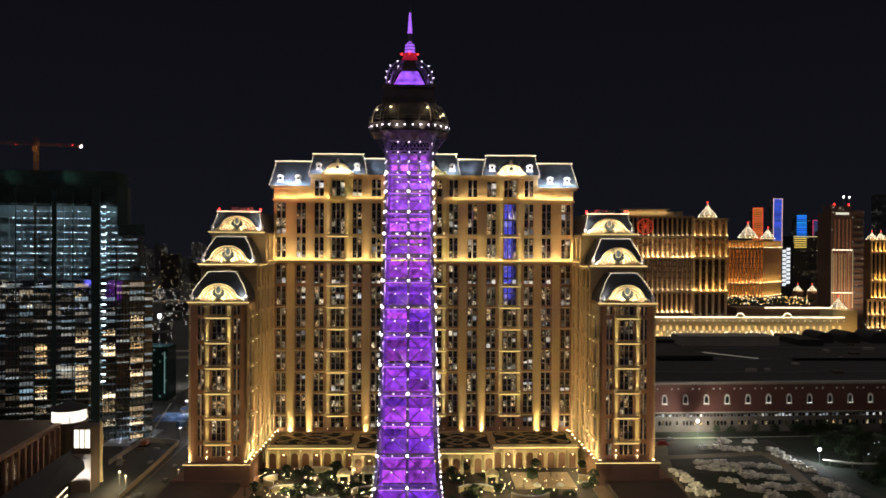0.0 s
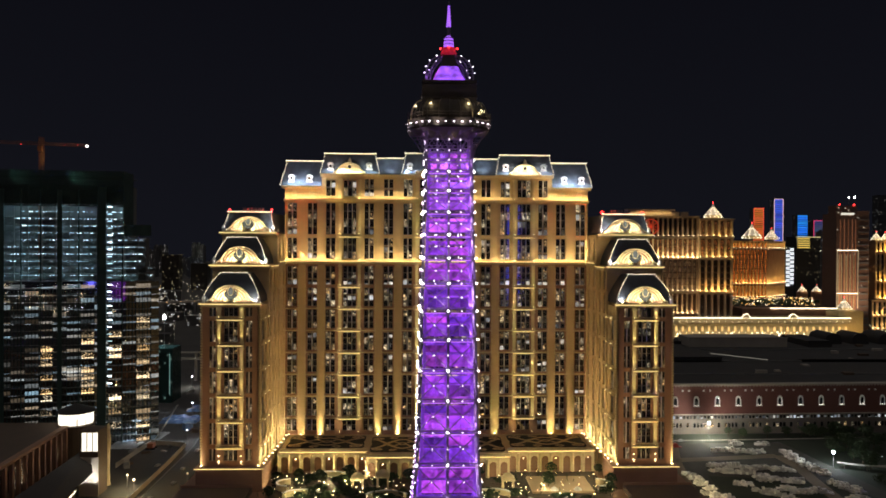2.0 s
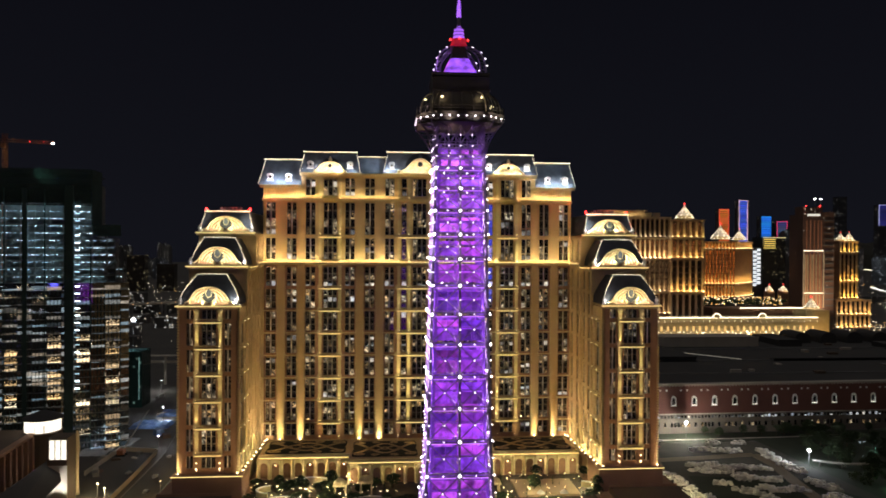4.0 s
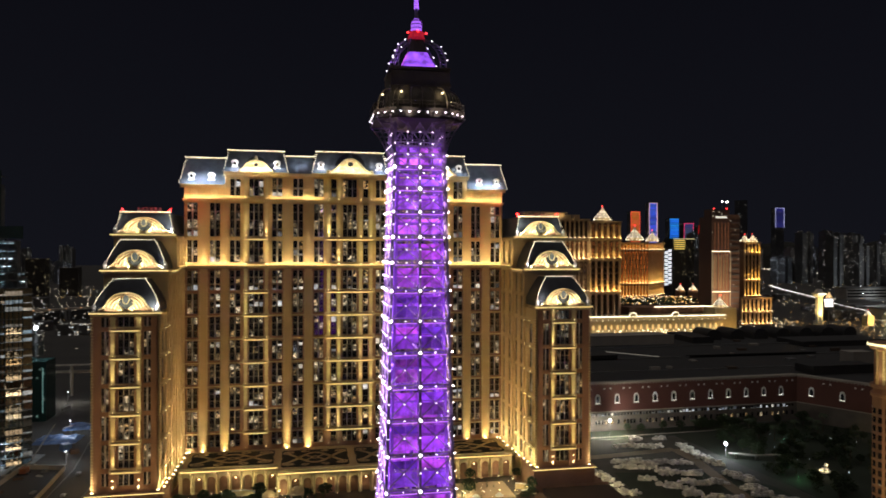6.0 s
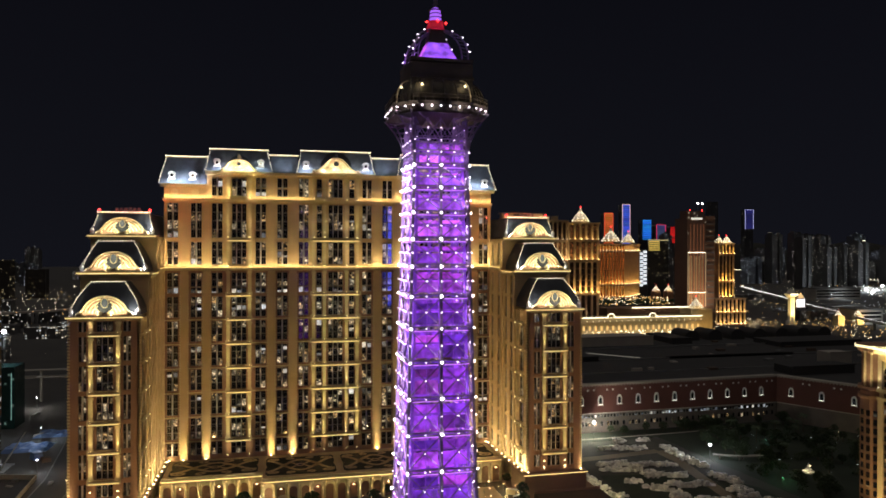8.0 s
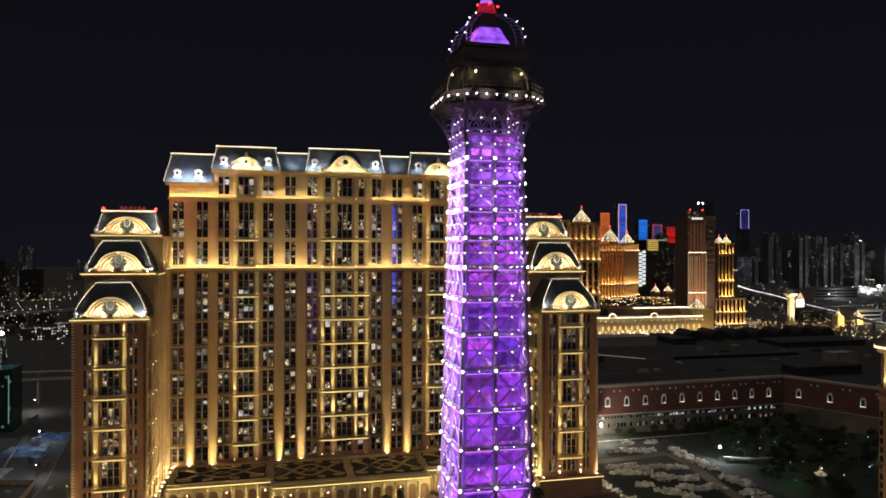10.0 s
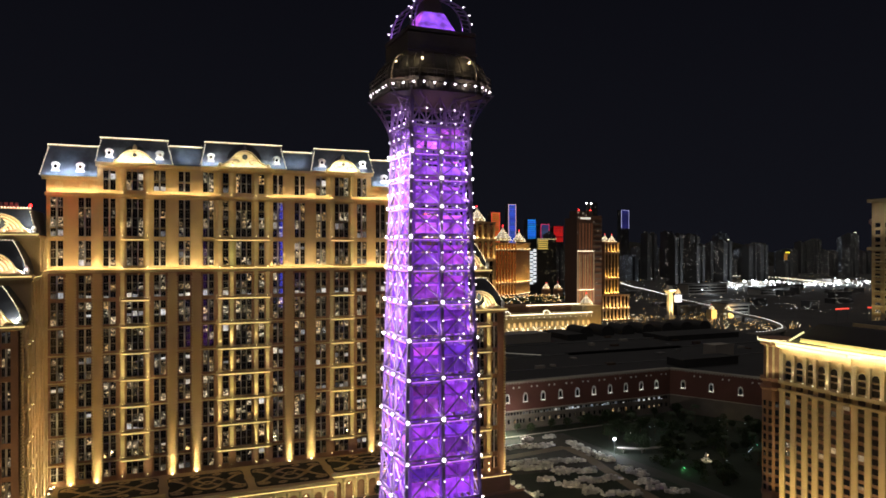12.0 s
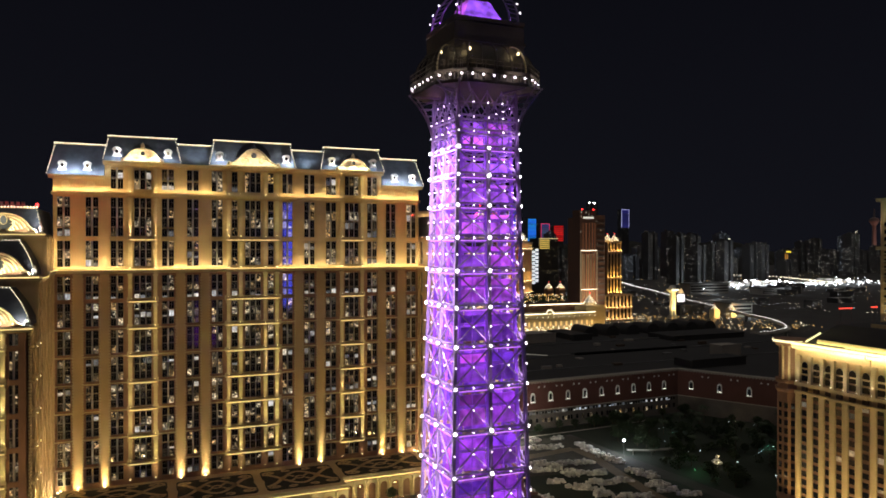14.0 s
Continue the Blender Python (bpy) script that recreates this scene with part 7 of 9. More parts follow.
    for b in range(int((x1 - x0) / 2.0) + 1):
        fins.box(x0 + 2.0 * b - 0.11, x0 + 2.0 * b + 0.11, back - 3.35, back - 3.0, 0, min(96, top - 10))
    part("glazing_fin", fins, M_NET, west, "dark upright fins of the glazing", "stuff")
    for a in range(int((x1 - x0) / 11)):
        part("mullion", Geo(WM).box(x0 + 11 * a - (1.3 if a % 3 == 1 else 0.25), x0 + 11 * a + (1.3 if a % 3 == 1 else 0.25), back - 3.6, back - 3.1, 0, top - 10), M_NET, west)
for g, mat in zip(WORK[1:], M_WORK):
    if g.v:
        part("work_light", g, mat, west, "rows of white work lights on the bare floors", "stuff")
# netting round the topmost floors, some lower floors
part("netting", Geo(WM).box(-54.5, 25.9, -0.7, -0.55, 146, 168), M_NET_SHEER, west, "dark green debris netting")
part("side_netting", Geo(WM).box(25.5, 25.9, -0.7, 20, 134, 168), M_NET, west)
part("netting", Geo(WM).box(25.9, 41.9, 0.4, 0.55, 128, 135), M_NET, west)
spot(WM @ Vector((-40, -5, 163)), WM @ Vector((-30, 0, 167)), 420, 130, (0.5, 1.0, 0.8), 0.3, 0.8, "site_flood")
spot(WM @ Vector((-5, -5, 162)), WM @ Vector((2, 0, 168)), 520, 140, (0.5, 1.0, 0.8), 0.3, 0.8, "site_flood")
# tower crane
crane = thing("tower_crane", WM @ Vector((-27, 12, 0)), "orange lattice tower crane on the high-rise", "crane")
o = WM @ Vector((-27, 12, 0))
g = Geo()
for sx in (-1, 1):
    for sy in (-1, 1):
        g.beam((o.x + sx, o.y + sy, 0), (o.x + sx, o.y + sy, 190), 0.3)
for k in range(63):
    z = k * 3
    s = 1 if k % 2 else -1
    g.beam((o.x - s, o.y - 1, z), (o.x + s, o.y - 1, z + 3), 0.18)
    g.beam((o.x + 1, o.y - s, z), (o.x + 1, o.y + s, z + 3), 0.18)
part("mast", g, M_STEEL, crane)
g = Geo()
for dz, dy in ((0, -0.8), (0, 0.8), (1.6, 0)):
    g.beam((o.x - 30, o.y + dy, 186 + dz), (o.x + 29, o.y + dy, 184 + dz), 0.22)
for k in range(29):
    x = o.x - 29 + 2 * k
    g.beam((x, o.y - 0.8, 186 - k * 0.07), (x + 1, o.y, 187.5 - k * 0.07), 0.14)
    g.beam((x + 1, o.y, 187.5 - k * 0.07), (x + 2, o.y - 0.8, 186 - k * 0.07), 0.14)
part("jib", g, M_STEEL, crane)
part("cab", Geo().box(o.x - 1.3, o.x + 1.3, o.y - 2.6, o.y - 0.8, 181, 184), M_STEEL, crane)
part("tip_light", Geo().ball((o.x + 28.5, o.y - 1, 184.2), 0.75, 8), M_BULB, crane)
point((o.x + 2, o.y - 6, 178), 900, WARM, 0.4, "crane_light")
for x, z in ((-12, 185.2), (15, 185), (23, 185)):
    part("jib_light", Geo().ball((o.x + x, o.y - 1, z), 0.22, 6), M_BULB_RED, crane)
# neighbour at the edge of the site
n2 = thing("glass_highrise", (-300, 470, 0), "dark glass high-rise beside the building site", "high-rise")
m2 = Matrix.Translation((-276, 432, 0)) @ Matrix.Rotation(radians(29), 4, "Z")
part("body", Geo(m2).box(-60, 8, 0, 34, 0, 128), lit_facade("blue_glass_facade", (0.02, 0.03, 0.035), ((0.6, 0.8, 1.0), (1.0, 0.9, 0.7)), 0.3, (3.4, 3.4, 3.8), 0.35, 0.1), n2)
n3 = thing("glass_highrise", (-206, 570, 0), "dark green glazed building with vertical light lines", "high-rise")
part("body", Geo().box(-222, -196, 560, 580, 0, 42), lit_facade("green_glass_facade", (0.02, 0.05, 0.045), ((0.4, 1.0, 0.8), (0.8, 1.0, 0.9)), 0.1, (2.2, 2.2, 3), 0.16, 0.2), n3)
for x in (-216, -209, -198):
    part("light_line", Geo().box(x - 0.25, x + 0.25, 559.6, 559.9, 6, 38), glow("cool_line", (0.5, 1.0, 0.9), 0.22), n3)
fl = thing("floodlight_mast", (-210, 582, 0), "tall floodlight mast over the building site", "lamp")
part("mast", Geo().lathe((-210, 582, 0), [(0.6, 0), (0.3, 63)], 6), M_CONCRETE, fl)
part("lamp_head", Geo().ball((-210, 582, 64), 1.6, 10), M_BULB_COOL, fl)
part("bracket", Geo().box(-212, -208, 581.6, 582.4, 61.2, 61.8), M_CONCRETE, fl)
point((-209, 566, 56), 14000, COOL, 1.0, "site_light")

# ================= low building with a lantern, road and site on the west =================
low = thing("arcade_building", (-200, 340, 0), "low brown commercial building with piers and a round glass lantern", "building")
part("body", Geo().plate([(-186, 384), (-176, 250), (-300, 250), (-300, 384)], 0, 29), M_ROOFBROWN, low)
part("parapet", Geo().plate([(-185, 384), (-175, 250), (-178, 250), (-188, 384)], 29, 30.4), M_BRICKWALL, low)
for k in range(22):
    f = (k + 0.5) / 22
    x, y = -186 + 10 * f, 384 - 134 * f
    part("pier", Geo().box(x - 0.4, x + 1.7, y - 0.8, y + 0.8, 6, 29), M_BRICKWALL, low)
    part("window", Geo().box(x - 0.1, x + 0.35, y - 2.6, y - 1.2, 17, 26), M_GLASS, low)
part("canopy", Geo().add([(-174, 372, 20), (-162, 350, 14), (-152, 268, 14), (-168, 262, 20), (-174, 372, 19.4), (-162, 350, 13.4), (-152, 268, 13.4), (-168, 262, 19.4)],
                         [(0, 1, 2, 3), (7, 6, 5, 4), (0, 4, 5, 1), (1, 5, 6, 2), (2, 6, 7, 3), (3, 7, 4, 0)]), M_ROOFDARK, low, "dark sloping canopy")
part("front_block", Geo().plate([(-170, 350), (-152, 268), (-176, 260), (-184, 345)], 0, 13.4), M_ROOFBROWN, low)
for k, z in enumerate((11.5, 8.0, 4.5)):
    part("neon_line", Geo().beam((-160.5, 330, z), (-154, 292, z), 0.25), M_BULB_STRING, low)
lit = glow("lantern_glass", (1.0, 0.93, 0.78), 1.35, True)
for k in range(12):
    a0, a1 = 2 * math.pi * k / 12, 2 * math.pi * (k + 1) / 12 - 0.06
    c, r = (-184, 380), 8.2
    pts = [(c[0] + rr * math.cos(a), c[1] + rr * math.sin(a)) for a, rr in ((a0, r), (a1, r), (a1, r - 0.3), (a0, r - 0.3))]
    part("lantern_pane", Geo().plate(pts, 30, 36), lit, low, "glowing cream lantern pane")
part("lantern_base", Geo().lathe((-184, 380, 0), [(8.8, 0), (8.8, 29.2), (9.4, 29.6), (8.4, 30.0)], 24), M_ROOFBROWN, low)
part("lantern_roof", Geo().lathe((-184, 380, 36), [(9.4, 0), (9.2, 0.6), (5, 2.4), (0.2, 4.2)], 24), M_ROOFDARK, low)
part("stair_tower", Geo().box(-171, -162, 356, 366, 0, 32), M_ROOFBROWN, low)
part("light_wall", Geo().box(-171.2, -161.8, 355.6, 356, 0, 19), M_PALE, low, "pale ribbed wall washed with white light")
for k in range(3):
    part("stair_window", Geo().box(-169.8 + k * 2.7, -167.7 + k * 2.7, 355.7, 355.95, 22, 31), lit, low)
for x in (-169, -164):
    spot((x, 353, 3), (x + 0.6, 356, 20), 12000, 60, WHITE, 0.3, 0.9, "wall_wash")
spot((-176, 300, 3), (-172, 298, 14), 1500, 80, WHITE, 0.3, 0.9, "wall_wash")
lone("road", Geo().ribbon([(-128, 250), (-132, 350), (-134, 440), (-150, 560), (-165, 680)], 16, 0.0, 0.07), M_ASPHALT, "dark asphalt road beside the hotel", "road", kind="structure")
for s in (-1, 1):
    lone("kerb", Geo().ribbon([(-128 + s * 8.4, 250), (-132 + s * 8.4, 350), (-134 + s * 8.4, 440), (-150 + s * 8.4, 560)], 0.6, 0.0, 0.2), M_CONCRETE, "concrete kerb of the road", "kerb", kind="structure")
lone("site_fence", Geo().ribbon([(-143.5, 345), (-145, 400), (-147, 440), (-170, 446), (-172, 400)], 0.3, 0.0, 2.6), M_PALE, "pale hoarding round the building site", "fence")
for x, y in ((-131, 372), (-134, 395), (-128, 330), (-137, 430), (-135, 350)):
    car(x, y, 0.07, 1.55 + rng.uniform(-0.05, 0.05))
for k in range(20):
    x, y = rng.uniform(-250, -150), rng.uniform(450, 640)
    if x < -165 and y < 520:
        continue
    w, d, h = rng.uniform(3, 14), rng.uniform(2, 7), rng.uniform(1, 4.5)
    g = Geo(Matrix.Translation((x, y, 0)) @ Matrix.Rotation(rng.uniform(0, 3), 4, "Z")).frustum(-w / 2, w / 2, -d / 2, d / 2, 0, -w * 0.45, w * 0.45, -d * 0.4, d * 0.4, h)
    lone("crate", g, rng.choice((M_CONCRETE, M_PALE, surface("blue_tarp", (0.10, 0.17, 0.30), None, 0.4, 0.5), M_ROOFBROWN)), "long crate of building material under a tarpaulin", "crate", "site crates")
for k in range(12):
    x, y = rng.uniform(-182, -146), rng.uniform(400, 448)
    w, d, h = rng.uniform(1.5, 6), rng.uniform(1, 4), rng.uniform(0.6, 2.6)
    g = Geo(Matrix.Translation((x, y, 0)) @ Matrix.Rotation(rng.uniform(0, 3), 4, "Z")).frustum(-w / 2, w / 2, -d / 2, d / 2, 0, -w * 0.45, w * 0.45, -d * 0.4, d * 0.4, h)
    lone("crate", g, rng.choice((M_CONCRETE, M_PALE, M_ROOFBROWN)), "crate of building material on bare ground", "crate", "site crates")
post_lamp(-146, 359, 0, 7, 4200, WARM, M_BULB_WARM, 0.4)
post_lamp(-152, 366, 0, 7, 3000, WARM, M_BULB_WARM, 0.35)
post_lamp(-150, 452, 0, 7, 3200, COOL, M_BULB_COOL, 0.26)
post_lamp(-168, 520, 0, 9, 3600, COOL, M_BULB_COOL, 0.3)
post_lamp(-200, 620, 0, 9, 4500, WHITE, M_BULB_COOL, 0.35)
fb = thing("footbridge", (-205, 652, 0), "pale covered footbridge over the road", "bridge")
part("deck", Geo().box(-240, -120, 648, 653, 19, 20.6), M_PALE, fb)
part("roof", Geo().box(-240, -120, 647.5, 653.5, 25, 25.6), M_PALE, fb)
for x in (-235, -206, -178, -150):
    part("pier", Geo().box(x - 0.8, x + 0.8, 649, 652, 0, 25), M_PALE, fb)

# ================= gold palaces in the distance =================
M_PALACE = surface("dark_bronze_cladding", (0.16, 0.085, 0.05), (0.11, 0.06, 0.035), 0.05, 0.4, fine=0.6)


M_RIB = surface("pale_palace_stone", (0.54, 0.41, 0.27), (0.43, 0.32, 0.21), 0.1, 0.6, fine=0.8)
M_ORANGE = window_glass("amber_lit_glass", 0.9, ((1.0, 0.22, 0.03), (1.0, 0.36, 0.06)), 0.45, (0.05, 0.02, 0.01), 0.2, lamps=2.0)


def palace_wing(t, m, length, deep, tiers, bays, rib, glass, lamp, watts):
    """A palace front of stacked tiers between cornices, in the frame m: x along the front, y into the building.

    tiers: (foot, head, arched, strip watts for a metre) from below."""
    part("wall", Geo(m).box(0, length, 1.4, deep, 0, tiers[-1][1] + 2), M_PALACE, t)
    w = length / bays
    for z0, z1, arched, glow_w in tiers:
        for k in range(bays + 1):
            g = Geo(m).box(k * w - rib, k * w + rib, -0.9, 1.5, z0, z1)
            g.box(k * w - rib * 1.4, k * w + rib * 1.4, -1.3, 1.5, z0, z0 + 1.6)
            g.box(k * w - rib * 1.4, k * w + rib * 1.4, -1.3, 1.5, z1 - 1.4, z1)
            part("column", g, M_RIB, t)
        g = Geo(m)
        hw = w / 2 - rib - 0.5
        rows = 1 if arched else max(1, round((z1 - z0) / 7.5))
        for k in range(bays):
            c = (k + 0.5) * w
            for j in range(rows):
                za = z0 + 1.2 + j * (z1 - z0 - 1.2) / rows
                zb = za + (z1 - z0 - 1.2) / rows - 1.3
                if arched:
                    g.slab([(c - hw, za), (c + hw, za)] + arc(c, zb - hw, hw, hw, 0, 180, 8), 1.1, 1.5)
                else:
                    g.box(c - hw, c + hw, 1.1, 1.5, za, zb)
        part("window", g, glass, t, kind="stuff")
        g = Geo(m).box(-1.5, length + 1.5, -1.6, 1.5, z1, z1 + 1.1)
        g.box(-2.2, length + 2.2, -2.4, 1.5, z1 + 1.1, z1 + 2.1)
        part("cornice", g, M_RIB, t)
        g = Geo(m)
        for k in range(bays + 1):
            g.ball((k * w, -2.6, z0 + 0.6), 0.5, 5)
        part("foot_lamp", g, M_BULB_STRING, t, "row of small warm lamps at the foot of the columns", "stuff")
        if glow_w:
            d = bpy.data.lights.new("palace_strip", "AREA")
            d.shape, d.size, d.size_y, d.energy, d.color = "RECTANGLE", length, 0.6, glow_w * length * 1.2, lamp
            new("palace_strip", d).matrix_world = look(m @ Vector((length / 2, -3.0, z0 + 0.6)), m @ Vector((length / 2, 0.5, z0 + 7)))
    n = max(1, round(length / 30))
    for k in range(n):
        x = length * (k + 0.5) / n
        spot(m @ Vector((x, -46, 12)), m @ Vector((x, 0, (tiers[0][0] + tiers[-1][1]) / 2)), watts * 0.55, 85, (1.0, 0.62, 0.40), 1.5, 0.8, "palace_flood")


def dome(t, x, y, z, r, mat=None):
    """A tent-shaped cupola on a low drum, strung with bulbs and lit from below."""
    part("drum", Geo().lathe((x, y, z), [(r * 1.2, 0), (r * 1.2, r * 0.12), (r, r * 0.16), (r, r * 0.4), (r * 1.1, r * 0.46)], 12), M_STONE2, t)
    prof = [(r * 1.12, r * 0.44), (r * 0.98, r * 0.62), (r * 0.72, r * 0.98), (r * 0.46, r * 1.28), (r * 0.26, r * 1.48), (r * 0.24, r * 1.7), (r * 0.1, r * 1.95), (r * 0.04, r * 2.2)]
    part("dome", Geo().lathe((x, y, z), prof, 12), mat or M_PLASTER, t)
    ring = Geo()
    for k in range(8):
        q = k * math.pi / 4
        for rr, zz in prof[:5]:
            ring.ball((x + rr * 1.04 * math.cos(q), y + rr * 1.04 * math.sin(q), z + zz), r * 0.06, 5)
    for k in range(14):
        q = k * math.pi / 7
        ring.ball((x + r * 1.24 * math.cos(q), y + r * 1.24 * math.sin(q), z + r * 0.2), r * 0.06, 5)
    part("light_ring", ring, M_BULB_STRING, t, kind="stuff")
    part("tip_light", Geo().ball((x, y, z + r * 2.25), r * 0.12, 6), M_BULB_RED, t)
    spot((x, y - r * 4.0, z + r * 1.2), (x, y, z + r), 14000 * r / 5, 70, (1.0, 0.70, 0.40), 0.6, 0.8, "dome_light")


M_DUSK = window_glass("dim_amber_glass", 0.8, ((1.0, 0.30, 0.08), (1.0, 0.55, 0.25)), 0.10, (0.04, 0.02, 0.012), 0.15, lamps=0.9)
PALE_GOLD, DEEP_GOLD = (1.0, 0.76, 0.36), (1.0, 0.67, 0.19)
ga = thing("gold_palace", (320, 870, 0), "floodlit gold palace hotel with corner dome", "hotel", "gold palaces")
palace_wing(ga, Matrix.Translation((246, 850, 0)), 84, 60, [(42, 66, True, 130), (69, 106, False, 55), (109, 132, False, 300), (135, 157, True, 22)], 14, 0.5, M_DUSK, PALE_GOLD, 15000)
palace_wing(ga, Matrix.Translation((330, 843, 0)), 39, 60, [(32, 66, True, 300), (69, 107, False, 260), (110, 132, False, 110), (135, 154, True, 70)], 5, 0.9, M_DUSK, DEEP_GOLD, 22000)
part("attic", Geo().box(246, 300, 853, 860, 159, 166), M_RIB, ga)
part("attic_cornice", Geo().box(244, 303, 851, 861, 166, 167.4), M_RIB, ga)
strip(248, 300, 850.2, 160.2, (853.2, 166), 1500, PALE_GOLD, "palace_strip", 0.5)
for x, w in ((305, 9), (317, 7)):
    part("roof_turret", Geo().box(x - w / 2, x + w / 2, 855, 862, 159, 164.5), M_RIB, ga)
dome(ga, 352, 858, 157, 8.5)
g = Geo()
for k in range(40):
    a = k / 40 * 2 * math.pi
    g.beam((272 + 9 * math.cos(a), 847, 146 + 9 * math.sin(a)), (272 + 9 * math.cos(a + 0.16), 847, 146 + 9 * math.sin(a + 0.16)), 0.9)
    if k % 4 == 0:
        g.beam((272, 847, 146), (272 + 7 * math.cos(a), 847, 146 + 7 * math.sin(a)), 0.7)
part("round_sign", g, glow("red_sign", (0.8, 0.08, 0.03), 0.5), ga, "round red light sign")
gp = thing("palace_arcade", (390, 836, 0), "low cream arcade building outlined with light", "building", "gold palaces")
part("wall", Geo().box(270, 508, 836, 862, 0, 38), M_STONE2, gp)
part("string_course", Geo().box(269.5, 508.5, 835.2, 836, 30.6, 31.4), M_STONE2, gp)
part("light_line", Geo().box(268, 510, 834.6, 835.0, 37.6, 38.5), M_BULB_STRING, gp)
part("roof_line", Geo().box(430, 512, 869, 869.6, 46, 47), M_BULB_STRING, gp)
part("back_wall", Geo().box(395, 515, 870, 900, 0, 46), M_BRICKWALL, gp)
g, gl = Geo(), Geo()
for k in range(30):
    x = 276 + k * 7.9
    g.slab(arc(x, 26.5, 1.2, 1.3, 0, 180, 8) + [(x - 1.2, 22), (x + 1.2, 22)], 835.6, 836.1)
    gl.ball((x + 3.9, 834.9, 33.6), 0.42, 5)
    gl.ball((x + 3.9, 834.9, 20.5), 0.5, 5)
part("window", g, glow("gold_window", (1.0, 0.66, 0.26), 0.8), gp, kind="stuff")
part("arcade_lamp", gl, M_BULB_STRING, gp, "rows of small warm lamps along the arcade", "stuff")
for x in (383, 440):
    part("gable", Geo().slab(arc(x, 38, 5, 5, 0, 180, 10), 834, 836), M_STONE2, gp)
    part("gable_light", Geo().sweep([(u, 833.8, v) for u, v in arc(x, 38, 5, 5, 0, 180, 10)], 0.8, 0.5), M_BULB_STRING, gp)
for k in range(9):
    spot((285 + k * 26, 824, 14), (285 + k * 26, 836, 30), 2600, 110, (1.0, 0.66, 0.2), 0.8, 0.8, "arcade_flood")
part("corner_pavilion", Geo().box(500, 530, 842, 870, 0, 46), M_STONE2, gp)
dome(gp, 515, 856, 46, 7)
spot((515, 815, 4), (515, 842, 34), 30000, 90, (1.0, 0.6, 0.2), 1, 0.8, "arcade_flood")
gb = thing("gold_palace", (550, 1160, 0), "distant floodlit gold palace hotel with twin domes", "hotel", "gold palaces")
tiers_b = [(40, 60, True, 110), (62, 118, False, 170), (120, 130, True, 60)]
palace_wing(gb, Matrix.Translation((496, 1150, 0)), 70, 50, tiers_b, 12, 0.6, M_ORANGE, (1.0, 0.50, 0.10), 6000)
palace_wing(gb, Matrix.Translation((566, 1150, 0)) @ Matrix.Rotation(radians(43), 4, "Z"), 74, 40, tiers_b, 12, 0.6, M_ORANGE, (1.0, 0.62, 0.18), 4000)
dome(gb, 547, 1166, 135, 12)
dome(gb, 590, 1185, 134, 9)
gt = thing("gold_palace_tower", (690, 1050, 0), "slim floodlit gold palace tower with red dome", "tower", "gold palaces")
palace_wing(gt, Matrix.Translation((679, 1045, 0)), 26, 28, [(46, 70, True, 300), (72, 113, False, 260), (116, 131, True, 200)], 4, 0.8, M_GLASS_DARK, (1.0, 0.58, 0.12), 20000)
palace_wing(gt, Matrix.Translation((668, 1036, 0)), 52, 30, [(2, 20, True, 120), (22, 42, True, 200)], 7, 1.1, M_GLASS_DARK, (1.0, 0.62, 0.2), 6000)
dome(gt, 686, 1056, 133, 6)
dome(gt, 700, 1056, 133, 6)
for x in (591, 614):
    k = thing("gate_pavilion", (x, 1090, 0), "small gold floodlit domed pavilion between the palaces", "pavilion", "gate pavilions")
    part("body", Geo().box(x - 6, x + 6, 1084, 1096, 0, 53), M_BRICKWALL, k)
    dome(k, x, 1090, 53, 5)
rg = random.Random(77)
g = Geo()
for _ in range(160):
    x, y, r = rg.uniform(398, 510), rg.uniform(904, 936), rg.uniform(1.6, 3.6)
    for k in range(3):
        g.ball((x + rg.uniform(-r, r) * 0.7, y + rg.uniform(-r, r) * 0.5, 47 + rg.uniform(0.6, 2.2) * r), r * rg.uniform(0.45, 0.75), 6)
lone("garden_trees", g, M_LEAF, "dark rounded trees of a planted terrace behind the arcade", "trees", kind="stuff")
lone("planted_terrace", Geo().box(395, 512, 901, 940, 0, 47), M_ROOFDARK, "dark raised terrace behind the gold arcade", "terrace")
dt = thing("dark_highrise", (580, 955, 0), "dark unlit residential tower with twin tops and red beacons", "high-rise")
M_DARKT = lit_facade("dark_tower_facade", (0.20, 0.12, 0.09), ((1.0, 0.75, 0.4), (1.0, 0.9, 0.7)), 0.05, (2.6, 2.6, 3.3), 0.5)
part("body", Geo().box(556, 586, 942, 975, 0, 168), M_DARKT, dt)
part("rear_body", Geo().box(586, 606, 950, 985, 0, 172), M_DARKT, dt)
for x in (556, 576):
    part("top", Geo().box(x, x + 9, 944, 962, 168, 179), M_DARKT, dt)
    part("aviation_light", Geo().ball((x + 4.5, 943, 180), 1.1, 7), M_BULB_RED, dt)
for k in range(19):
    part("balcony", Geo().box(587, 605, 948.6, 950, 8 + k * 8.4, 9.6 + k * 8.4), M_CONCRETE, dt)
for x in (557, 585.6):
    part("corner_strip", Geo().box(x - 0.5, x + 0.5, 941, 941.6, 40, 118), glow("faint_strip", (1.0, 0.8, 0.5), 0.18), dt)
for x in (559.5, 563, 568, 570.5, 575, 580):
    part("light_strip", Geo().box(x - 0.45, x + 0.45, 941.2, 941.8, 14 + 17 * (x % 3), 113), glow("cream_strip", (1.0, 0.72, 0.36), 0.07 + 0.03 * (x % 4)), dt)
for z in (118, 60):
    part("band_light", Geo().box(557, 585, 941, 941.6, z, z + 0.7), M_BULB_STRING, dt)
